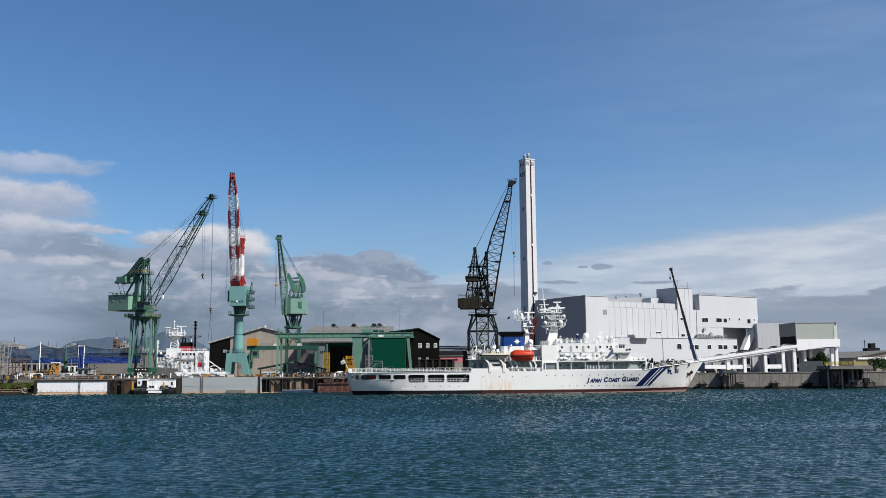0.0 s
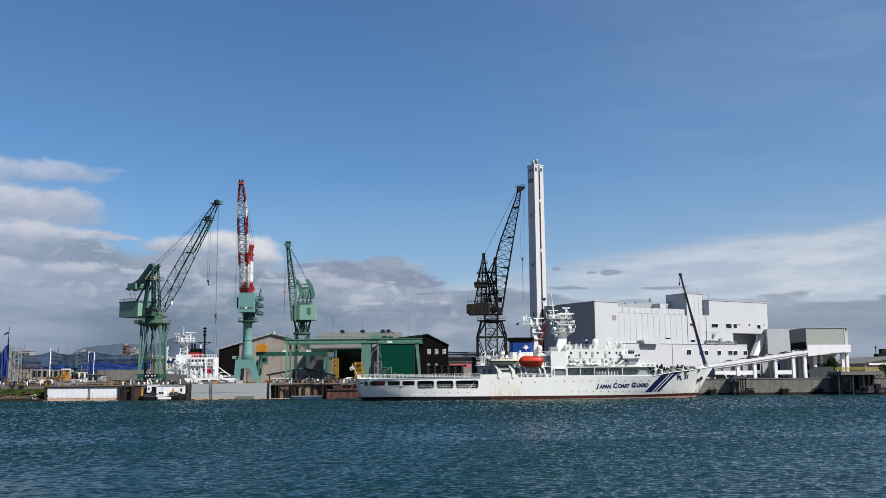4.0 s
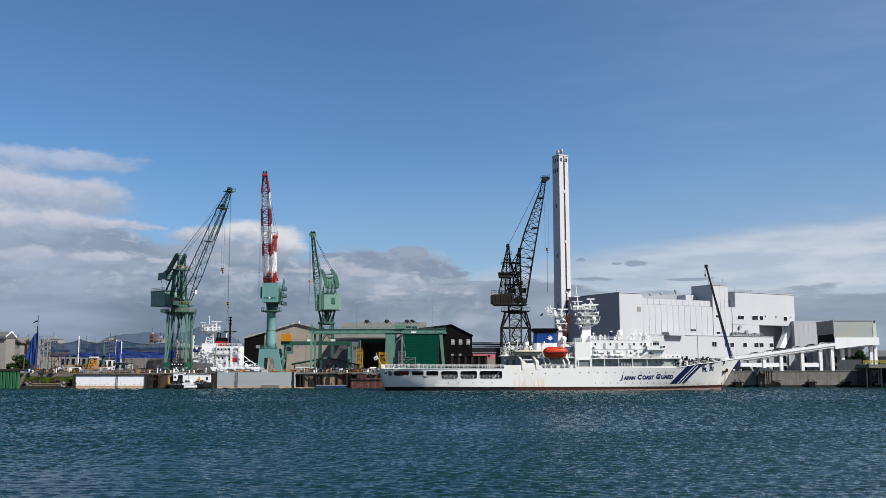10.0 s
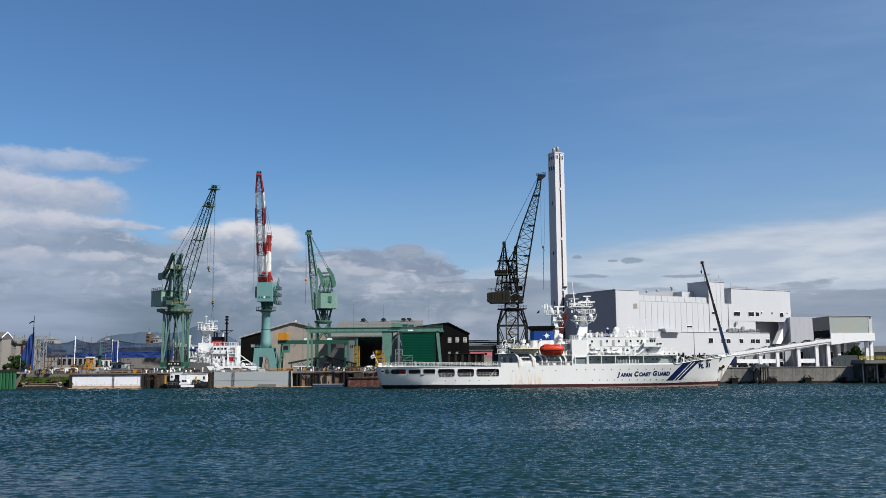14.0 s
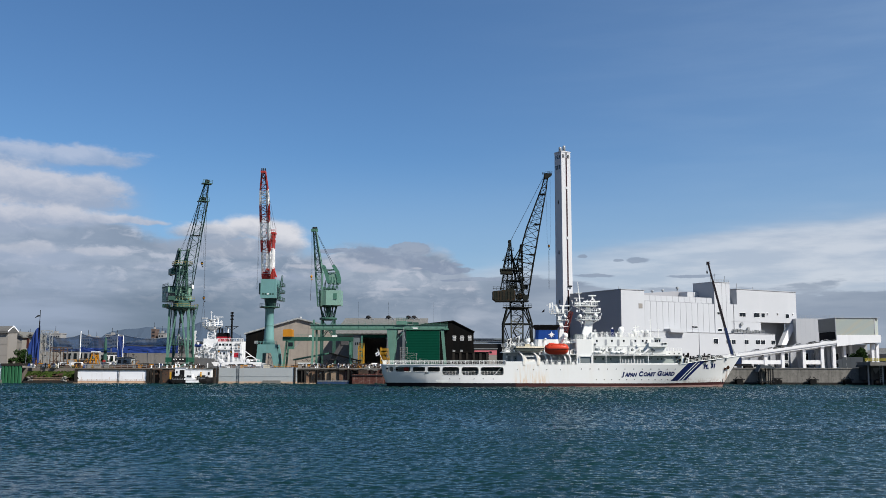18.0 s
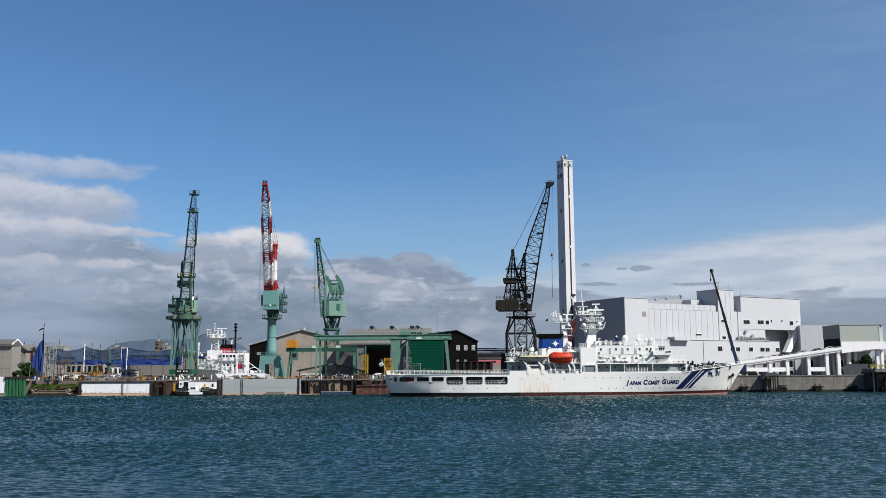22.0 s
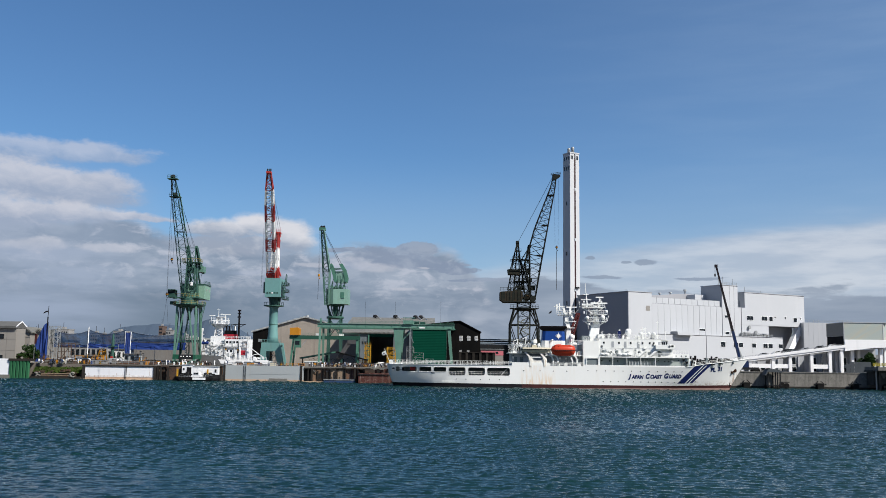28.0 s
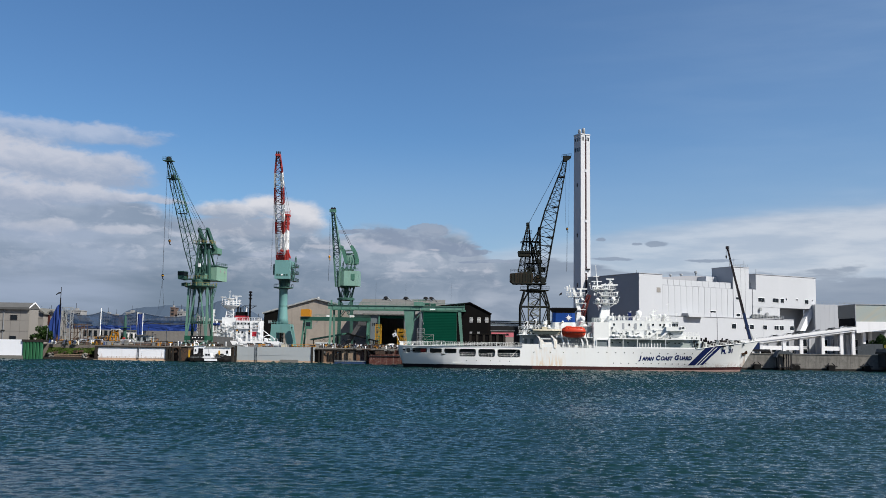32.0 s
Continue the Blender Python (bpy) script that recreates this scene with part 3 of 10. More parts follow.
def quay_right():
    wall = thing("quay_wall_east", (84, 309, 0), "weathered grey concrete quay wall with dark stains", "quay", kind="structure")
    x = 0.0
    first = None
    while x < 130:
        s = Shape()
        s.box(0, 9.96, -2.6, 0.5, -2, 5.15)
        if first is None:
            first = part("wall_panel", s, M_QUAYR, wall)
        else:
            share("wall_panel", first, wall, pose(x, 0, 0))
        x += 10
    c = Shape()
    c.box(0, 130, -2.75, 0.6, 5.15, 5.4)
    part("coping", c, M_CONC, wall)
    part("wet_band", Shape().box(0, 130, -2.64, -2.5, -2, 0.75), M_CONCD, wall, "dark wet band at the waterline")


def quay_left():
    # dock gate, caisson, rusty walls, sheet piles, bank
    gate = thing("dock_gate", (-110, 306, 0), "pale painted steel dock gate with a rusty waterline", "dock gate")
    s = Shape()
    s.prism([(-10.6, 0.9), (11.2, 0.9), (11.2, 4.3), (-11.4, 4.3), (-11.4, 2.2)], 0, 2)
    part("skin_plate", s, M_GATE, gate)
    part("foot_strip", Shape().box(-11.3, 11.1, -0.012, 0.4, 0.9, 1.45), M_GATERUST, gate, "rust-run strip at the gate's foot")
    for x, w in ((-11.9, 0.9), (11.6, 0.9)):
        part("gate_jamb", Shape().box(x - w / 2, x + w / 2, -0.3, 2.2, -1, 4.7), M_CONCD, gate)
    for x, z0, z1 in ((-10.4, 1.2, 2.6), (-1.2, 0.9, 2.2), (0.9, 0.9, 1.9), (2.9, 0.9, 2.5), (9.7, 1.0, 3.6)):
        part("rust_run", Shape().prism([(x, z0), (x + 0.5, z0), (x + 0.3, z1), (x + 0.15, z1)], -0.02, 0.1), M_GATERUST, gate)
    part("tide_band", Shape().box(-11.3, 11.1, 0.05, 2, -1, 0.9), M_SILT, gate)
    part("top_beam", Shape().box(-11.7, 11.6, -0.25, 2.4, 4.3, 4.65), M_CONCD, gate)
    sl = Shape().box(-12.6, 12.6, -0.6, 0.4, -1, 0.25)
    part("sill", sl, M_SILT, gate)
    lad = Shape()
    for dx in (-0.25, 0.25):
        lad.bar((2 + dx, -0.12, 0.2), (2 + dx, -0.12, 4.6), 0.035)
    for i in range(12):
        lad.bar((1.75, -0.12, 0.4 + i * 0.36), (2.25, -0.12, 0.4 + i * 0.36), 0.025)
    part("ladder", lad, M_DARKSTEEL, gate)
    cai = thing("dock_caisson", (-63, 306, 0), "grey painted floating caisson closing a dry dock", "caisson")
    s = Shape()
    s.prism([(-13.1, 5.2), (13.2, 5.2), (13.2, 2.4), (-13.1, 2.4)], 0, 2.4)
    part("upper_plate", s, M_CAISSON, cai)
    part("lower_plate", Shape().box(-13.1, 13.2, 0.04, 2.4, 0.75, 2.4), M_CAISSON, cai)
    for x in (-12.6, 12.5):
        part("end_post", Shape().box(x - 0.3, x + 0.3, -0.2, 0.1, -0.5, 5.3), M_CONCD, cai)
    part("tide_band", Shape().box(-13.1, 13.2, -0.05, 2.4, -1, 0.75), M_SILT, cai)
    part("step", Shape().box(2.2, 8.0, -0.7, 0, -0.5, 1.1), M_CONC, cai)
    lad = Shape()
    for dx in (-0.35, 0.35):
        lad.bar((-6 + dx, -0.12, 0.3), (-6 + dx, -0.12, 5.2), 0.035)
    for i in range(13):
        lad.bar((-6.35, -0.12, 0.4 + i * 0.38), (-5.65, -0.12, 0.4 + i * 0.38), 0.025)
    part("ladder", lad, M_DARKSTEEL, cai)
    for x0, x1, m, name, lab in ((-98.8, -76.2, M_RUSTWALL, "quay_wall_middle", "dark rust-stained concrete quay wall"),
                                 (-49.7, 86, M_RUSTWALL, "quay_wall_yard", "rust-stained broken concrete quay wall")):
        q = thing(name, (x0, 306, 0), lab, "quay", kind="structure")
        x = 0.0
        rnd = random.Random(3)
        # the stretch beside the caisson: dark gaps, tan blocks, rusty plates
        if name == "quay_wall_yard":
            for a, b, y0, top, mm in ((0.0, 2.2, 1.2, 4.6, M_CONCD), (2.2, 4.1, 0.1, 4.5, M_BLOCKTAN), (4.2, 6.1, 0.0, 4.3, M_BLOCKTAN), (6.2, 6.7, 1.0, 4.6, M_CONCD), (6.7, 8.2, 0.2, 4.5, M_STREAKWALL),
                                      (8.2, 8.6, 1.2, 4.6, M_CONCD), (8.6, 11.0, 0.0, 4.4, M_TANPALE), (11.1, 13.2, 0.05, 4.4, M_TANPALE), (13.3, 15.4, 0.5, 4.6, M_STREAKWALL), (15.4, 17.6, 0.3, 4.7, M_REDRUST),
                                      (17.6, 22.8, 1.4, 4.6, M_CONCD), (22.9, 26.0, 0.1, 4.6, M_REDRUST), (26.1, 29.6, 0.2, 4.6, M_REDRUST)):
                part("wall_block", Shape().box(a, b - 0.04, y0, 3.2, -2, top), mm, q)
            part("black_rim", Shape().box(0.1, 22.9, -0.2, 0.8, 4.35, 4.72), M_CONCD, q)
            for a in (2.1, 6.15, 8.25, 13.2, 17.5, 19.4, 21.2, 22.8):
                part("fender_pile", Shape().box(a, a + 0.42, -0.35, 0.1, -1, 4.5), M_BLACK, q)
            for a, z0, z1 in ((2.9, 3.2, 3.9), (4.9, 1.6, 2.3), (7.2, 3.0, 3.7), (24.1, 3.0, 3.9), (25.4, 1.4, 2.1), (27.6, 2.8, 3.8)):
                part("spall_patch", Shape().prism([(a, z0), (a + 0.8, z0 + 0.1), (a + 0.9, z1), (a + 0.2, z1 + 0.2)], -0.03, 0.3), M_QUAYR, q)
            part("pale_footing", Shape().box(-0.4, 8.6, -0.7, 0.3, -1, 0.35), M_SILT, q)
            x = 29.6
        while x < x1 - x0 - 0.5:
            wd = min(rnd.uniform(1.1, 3.4), x1 - x0 - x) if x < 40 else min(6.0, x1 - x0 - x)
            part("wall_block", Shape().box(x, x + wd - 0.06, rnd.choice((0.0, 0.1, 0.3, 0.9, 1.4)), 3.2, -2, 4.9 + rnd.uniform(-0.5, 0.15)), rnd.choice((m, m, M_STREAKWALL, M_STREAKWALL, M_BLOCKTAN, M_CONCD, M_CONCD)), q)
            x += wd
        part("coping", Shape().box(0, x1 - x0, 0.7, 3.3, 4.7, 5.12), M_CONC, q)
        px = 0.2
        while px < min(x1 - x0, 31):
            wd = rnd.uniform(0.8, 3.0)
            if rnd.random() < 0.7:
                part("waling", Shape().box(px, px + wd, -0.45, 0.3, rnd.uniform(4.2, 4.6), rnd.uniform(4.75, 5.05)), rnd.choice((M_RUSTWALL, M_CONCD, M_CONC)), q)
            if rnd.random() < 0.55:
                part("low_ledge", Shape().box(px, px + wd, -0.6, 0.3, -1, rnd.uniform(0.3, 1.0)), rnd.choice((M_RUSTWALL, M_CONCD, M_SILT)), q)
            px += wd + rnd.uniform(0.2, 1.6)
        n = 9 if x1 < 0 else 16
        for i in range(n):
            px = rnd.uniform(0.5, min(x1 - x0, 31))
            h = rnd.uniform(3.2, 5.0)
            part("timber", Shape().box(px, px + rnd.uniform(0.2, 0.45), -0.3, 0.1, -1, h), M_CONCD, q)
        for i in range(n):
            px = rnd.uniform(0.5, min(x1 - x0, 31))
            part("bollard", Shape().turn([(0.25, 0), (0.2, 0.5), (0.36, 0.6), (0.3, 0.75)], (px, 1.4, 5.1), 8), rnd.choice((M_DARKSTEEL, M_WHITE, M_RUSTWALL)), q)
    white = thing("sea_wall_west", (-200, 306, 0), "pale concrete sea wall beside green sheet piles", "wall", kind="structure")
    for i in range(6):
        part("wall_panel", Shape().box(i * 9, i * 9 + 8.95, 0, 1.2, 1.2, 6.4), M_GATE, white)
    part("footing", Shape().box(0, 54, -0.5, 3, -2, 1.2), M_CONC, white)
    piles = thing("sheet_pile_wall", (-146.5, 306, 0), "green steel sheet piles under a dark cap", "sheet piles")
    first = None
    for i in range(6):
        sh = Shape().prism([(0, 0), (0.25, -0.35), (0.85, -0.35), (1.1, 0), (1.1, 0.3), (0, 0.3)], -1, 5.7, "z")
        if first is None:
            first = part("pile", sh, M_PILE, piles)
        else:
            share("pile", first, piles, pose(i * 1.12, 0, 0))
    part("cap_beam", Shape().box(-0.2, 7.4, -0.45, 2.5, 5.7, 6.45), M_CONCD, piles)
    bank = thing("bank", (-139, 306, 0), "grass-grown bank over a broken stone slip", "bank", kind="structure")
    s = Shape()
    rnd = random.Random(8)
    n = 26
    for i in range(n):
        x0, x1 = i * 16.4 / n, (i + 1) * 16.4 / n
        for k in range(6):
            def pt(ii, kk):
                r2 = random.Random(ii * 31 + kk)
                return (ii * 16.4 / n, 0.6 + kk * 0.7 + r2.uniform(-0.15, 0.15), 2.0 + kk * 0.56 + r2.uniform(-0.2, 0.2))
            s.quad(pt(i, k), pt(i + 1, k), pt(i + 1, k + 1), pt(i, k + 1))
    part("grass", s, M_GRASS, bank, "short green grass")
    tufts = Shape()
    for i in range(900):
        x, k = rnd.uniform(0, 16.4), rnd.uniform(0, 6) ** 1.0
        if noise.noise((x * 0.5, k * 0.6, 3.0)) < -0.12:
            continue
        y, z, h = 0.5 + k * 0.7, 2.0 + k * 0.56, rnd.uniform(0.08, 0.2)
        dx, ln = rnd.uniform(0.06, 0.16), rnd.uniform(-0.2, 0.2)
        tufts.quad((x - dx, y, z - 0.1), (x + dx, y - 0.05, z - 0.1), (x + dx * 0.3 + ln, y - 0.12, z + h), (x - dx * 0.3 + ln, y - 0.1, z + h))
    part("weed_tufts", tufts, M_GRASS, bank)
    scar = Shape()
    for i in range(14):
        x, z = rnd.uniform(0, 15), rnd.uniform(1.6, 3.4)
        scar.box(x, x + rnd.uniform(0.5, 1.6), 0.1, 1.6, z - rnd.uniform(0.3, 0.7), z)
    part("rubble_edge", scar, M_RUSTWALL, bank)
    for k in range(3):
        part("slip_timber", Shape().box(3.2, 12.6, -0.5 - k * 0.05 + 0.25 * k, 0.1 + 0.25 * k, 0.55 + k * 0.55, 0.78 + k * 0.55), M_TANPALE, bank, "weathered slip timber")
    for x0 in (2.0, 13.3):
        for i in range(9):
            x, z, r = x0 + rnd.uniform(-0.8, 0.8), 0.7 + i * 0.17, rnd.uniform(0.28, 0.5)
            part("rubble_stone", Shape().turn([(0.05, -r * 0.7), (r * 0.9, -r * 0.3), (r, r * 0.2), (r * 0.5, r * 0.7), (0.05, r * 0.75)], (x, -0.35 + rnd.uniform(-0.2, 0.2), z), rnd.choice((5, 6, 7))), M_QUAYR, bank)
    part("slip", Shape().box(0, 16.4, -0.6, 4, -1, 0.8), M_CONCD, bank)
    part("slip_step", Shape().box(1.5, 14.4, 0.2, 4, 0.8, 1.5), M_RUSTWALL, bank)
    part("slip_rail", Shape().box(2.5, 13.4, -0.3, -0.05, 0.85, 1.05), M_RUSTWALL, bank)
    part("back_wall", Shape().box(-1.2, 17.4, 3.2, 4.4, 1, 5.0), M_CONCD, bank)


quay_right()
quay_left()


# ---- the incineration plant and its chimney ----
def windows(parent, spots, y, frame_mat=None):
    """Recessed windows on a front in the plane y: (x0, x1, z0, z1)."""
    for x0, x1, z0, z1 in spots:
        f = Shape()
        for a, b, c, d in ((x0 - 0.12, x1 + 0.12, z1, z1 + 0.14), (x0 - 0.12, x1 + 0.12, z0 - 0.14, z0), (x0 - 0.12, x0, z0, z1), (x1, x1 + 0.12, z0, z1)):
            f.box(a, b, y - 0.10, y + 0.02, c, d)
        win = part("window", f, frame_mat or M_RAMP, parent)
        n = max(1, round((x1 - x0) / 1.6))
        for i in range(n):
            a, b = x0 + (x1 - x0) * i / n, x0 + (x1 - x0) * (i + 1) / n
            part("pane", Shape().box(a + 0.05, b - 0.05, y - 0.05, y - 0.01, z0, z1), M_GLASS, win)


def panel_front(parent, x0, x1, z0, z1, y, step, mat, rows=1, skip=()):
    """Cladding panels side by side with open joints, over a dark backing."""
    part("backing", Shape().box(x0, x1, y + 0.12, y + 0.5, z0, z1), M_JOINT, parent)
    n = max(1, round((x1 - x0) / step))
    wd, ht = (x1 - x0) / n, (z1 - z0) / rows
    first = part("panel", Shape().box(0.06, wd - 0.06, 0, 0.14, 0.05, ht - 0.05), mat, parent)
    first.matrix_local = pose(x0, y, z0)
    for r in range(rows):
        for i in range(n):
            if i or r:
                share("panel", first, parent, pose(x0 + i * wd, y, z0 + r * ht))


def build_plant():
    root = thing("incineration_plant", (68.3, 372, 5), "white panel-clad waste plant with a stepped roofline and few windows", "industrial building", rz=30)
    g = 5.0
    # bodies
    part("corner_block", Shape().box(0, 12.1, 0, 33, 0, 31.0), M_PLANT, root, "white corner block, its shaded side coloured grey")
    # thin skin that colours the sunless side darker than the white front
    part("side_cladding", Shape().box(-0.12, 0.0, 0.02, 33, 0, 30.9), M_PLANTSHADE, root, "side with its shade put into a blue-grey colour")
    cop = Shape().box(-0.3, 12.3, -0.2, 33.2, 31.0, 31.25)
    part("coping", cop, M_PLANTG, root)
    part("hall_body", Shape().box(12.1, 51.0, 0.55, 33, 0, 26.9), M_PLANT, root)
    panel_front(root, 12.1, 51.0, 14.3, 26.7, 0.0, 3.25, M_PLANT)
    part("upper_band_body", Shape().box(12.1, 50.5, 1.2, 30, 26.9, 29.4), M_PLANTG, root)
    panel_front(root, 12.1, 50.5, 26.95, 29.3, 0.65, 3.25, M_PLANT)
    # the rear roof's shade is put into its grey
    part("rear_roof", Shape().prism([(14, 29.4), (50, 29.4), (50, 32.8), (40, 32.6), (14, 30.4)], 14, 30), M_PLANTSHADE, root, "sloping rear roof, its shade coloured grey")
    part("roof_house", Shape().box(44.5, 50.8, 9, 14, 29.4, 32.3), M_PLANT, root)
    tw = Shape().box(51.0, 60.2, -0.25, 12, 0, 36.1)
    part("lift_tower", tw, M_PLANT, root, "white tower rising over the roof")
    # grey skin over the white tower stands for shade on its left face
    part("tower_side", Shape().box(50.9, 51.0, -0.2, 12, 26.9, 36.0), M_PLANTG, root, "tower's shaded side coloured grey")
    part("tower_joint", Shape().box(55.4, 55.5, -0.3, -0.2, 14, 36.0), M_JOINT, root)
    part("tower_joint", Shape().box(57.9, 58.0, -0.3, -0.2, 14, 36.0), M_JOINT, root)
    part("tower_coping", Shape().box(50.8, 60.4, -0.45, 12.2, 36.1, 36.35), M_PLANTG, root)
    part("east_body_lower", Shape().box(60.2, 79.0, 0.1, 33, 0, 19.6), M_PLANT, root)
    part("link_block", Shape().box(60.2, 64.6, 3.0, 33, 19.6, 30.0), M_PLANTG, root)
    part("east_body_upper", Shape().box(64.6, 102.0, 0, 33, 19.6, 33.6), M_PLANT, root, "white overhanging upper storey")
    part("east_body_low_front", Shape().box(60.2, 64.6, 0.0, 3.0, 19.6, 27.0), M_PLANT, root)
    part("east_coping", Shape().box(64.4, 102.2, -0.2, 33.2, 33.6, 33.85), M_PLANTG, root)
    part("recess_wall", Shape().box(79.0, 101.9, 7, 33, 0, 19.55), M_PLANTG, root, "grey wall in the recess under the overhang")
    br = Shape()
    br.prism([(91.4, 9.8), (94.6, 9.8), (101.9, 19.5), (98.0, 19.5)], 0.0, 2.2)
    part("brace", br, M_RAMP, root, "white slanting brace under the overhang")
    part("west_base_front", Shape().box(12.0, 40.0, -1.6, 0.5, 0, 14.2), M_PLANT, root)
    part("middle_base_front", Shape().box(40.05, 66.9, -1.6, 0.5, 0, 14.2), M_PLANT, root)
    part("east_base_front", Shape().box(66.95, 85.6, -1.6, 0.5, 0, 14.4), M_PLANT, root)
    part("base_coping", Shape().box(11.8, 85.7, -1.75, 0.6, 14.4, 14.6), M_PLANTG, root)
    cn = Shape().prism([(22.2, 15.7), (22.8, 14.2), (31.2, 14.2), (31.2, 15.7)], -3.6, -0.05)
    part("canopy", cn, M_PLANT, root)
    part("vent_patch", Shape().box(9.0, 11.0, -0.08, 0.05, 23.7, 25.7), M_BEIGE, root, "beige vent square")
    windows(root, [(52.3, 54.9, 22.3, 23.3), (52.4, 54.8, 15.2, 16.3)], -0.25)
    windows(root, [(65.7, 69.6, 21.8, 23.5), (74.6, 78.2, 21.8, 23.6), (79.3, 81.5, 21.8, 23.6), (94.7, 97.0, 21.8, 23.6),
                   (82.6, 83.4, 23.0, 23.9), (89.2, 90.1, 23.0, 23.9), (99.0, 99.8, 23.0, 23.9)], 0.0)
    windows(root, [(37.7, 41.0, 16.4, 17.1)], 0.0)
    windows(root, [(48.3, 50.9, 9.9, 12.0), (55.7, 58.3, 9.9, 11.7), (58.8, 61.2, 9.9, 11.7), (66.6, 69.0, 9.9, 11.7), (73.4, 76.1, 9.9, 11.7),
                   (76.6, 79.2, 9.9, 11.7), (83.0, 85.5, 9.9, 11.7)], -1.6)
    part("gallery_floor", Shape().box(60.3, 79.0, -1.9, 0.1, 14.6, 14.8), M_PLANTG, root)
    part("gallery_rail", railing((60.4, -1.8, 14.8), (79, -1.8, 14.8), 1.2, 1.2, 0.05), M_STEEL, root)
    rnd = random.Random(5)
    for i in range(9):
        x = 61 + i * 1.9
        part("gallery_unit", Shape().box(x, x + rnd.uniform(0.8, 1.5), -1.5, -0.3, 14.8, 14.8 + rnd.uniform(0.7, 1.6)), M_STEEL, root)
    for x, z in ((66.5, 18.6), (70.4, 16.6)):
        part("vent_hood", Shape().turn([(0.05, 0), (0.75, -0.4), (0.75, -0.9)], (x, 0.1, z), 10, "y"), M_STEEL, root)
    for x, h in ((44.5, 1.9), (36, 1.1), (30, 1.0), (8, 1.0)):
        part("roof_fan", Shape().turn([(0.3, 0), (0.3, h * 0.6), (0.75, h * 0.6), (0.6, h)], (x, 15, 30.35 + (x - 14) * 0.084), 10), M_STEEL, root)
    for x, y, z, h in ((51.3, 2, 36.3, 9), (56, 4, 36.3, 4), (59.8, 2, 36.3, 3), (68, 3, 33.8, 2.6), (80, 5, 33.8, 1.6), (3, 5, 31.2, 1.4)):
        part("roof_mast", Shape().bar((x, y, z), (x, y, z + h), 0.07), M_STEEL, root)
    part("tower_rail", railing((51.2, 0, 36.3), (60, 0, 36.3), 1.1, 1.5, 0.04), M_STEEL, root)
    part("rain_pipe", Shape().bar((40.02, -1.7, 0), (40.02, -1.7, 14.2), 0.08), M_JOINT, root)
    part("rain_pipe", Shape().bar((62.4, -0.1, 14.5), (62.4, -0.1, 27), 0.08), M_JOINT, root)


def build_chimney():
    root = thing("chimney", (48.6, 400, 5), "tall pale grey square chimney with a dark groove and two flues", "chimney", rz=30)
    h, w = 93.4, 4.9
    st = []
    for z, k in ((0, 1.10), (40, 1.05), (h, 1.0)):
        st.append([(0, 0, z), (2.3 * k, 0, z), (2.3 * k, 0.7, z), (2.95 * k, 0.7, z), (2.95 * k, 0, z), (w * k, 0, z), (w * k, w * k, z), (-0.1 * (k - 1), w * k, z)])
    part("shaft", Shape().ring(st), M_CHIM, root)
    gr = [[(2.24 * k, -0.02, z), (3.0 * k, -0.02, z), (3.0 * k, 0.4, z), (2.24 * k, 0.4, z)] for z, k in ((8, 1.09), (40, 1.05), (h - 2.2, 1.002))]
    part("groove", Shape().ring(gr), M_CHIMD, root, "dark red-brown groove")
    for z in (10, 33, 55, 77):
        part("groove_bracket", Shape().box(2.25, 3.0, -0.25, 0.5, z, z + 1.1), M_CHIM, root)
    part("beacon_arm", Shape().box(2.5, 4.4, -0.7, 0.1, 34.2, 34.9), M_DARKSTEEL, root)
    for z in (70.5, 48.5, 27.0):
        part("slot_window", Shape().box(-0.06, 0.02, 2.1, 2.8, z, z + 1.7), M_GLASS, root)
    for y in (0.9, 2.2, 3.5):
        part("louvre", Shape().box(-0.06, 0.02, y, y + 0.7, 86.0, 87.8), M_GLASS, root)
    for x in (0.5, 1.2, 3.2, 3.9):
        part("top_slot", Shape().box(x, x + 0.4, -0.06, 0.02, 90.8, 92.4), M_GLASS, root)
    for y in (1.0, 2.3, 3.6):
        part("top_slot", Shape().box(-0.06, 0.02, y, y + 0.5, 90.6, 92.2), M_GLASS, root)
    part("rim", Shape().box(-0.15, w + 0.15, -0.15, w + 0.15, h, h + 0.5), M_CHIM, root)
    for x, y, up in ((1.55, 2.8, 2.3), (3.15, 2.15, 2.9)):
        part("flue", Shape().turn([(0.68, 0), (0.68, up - 0.5), (0.55, up), (0.45, up)], (x, y, h + 0.5), 14), M_STEEL, root, smooth=True)


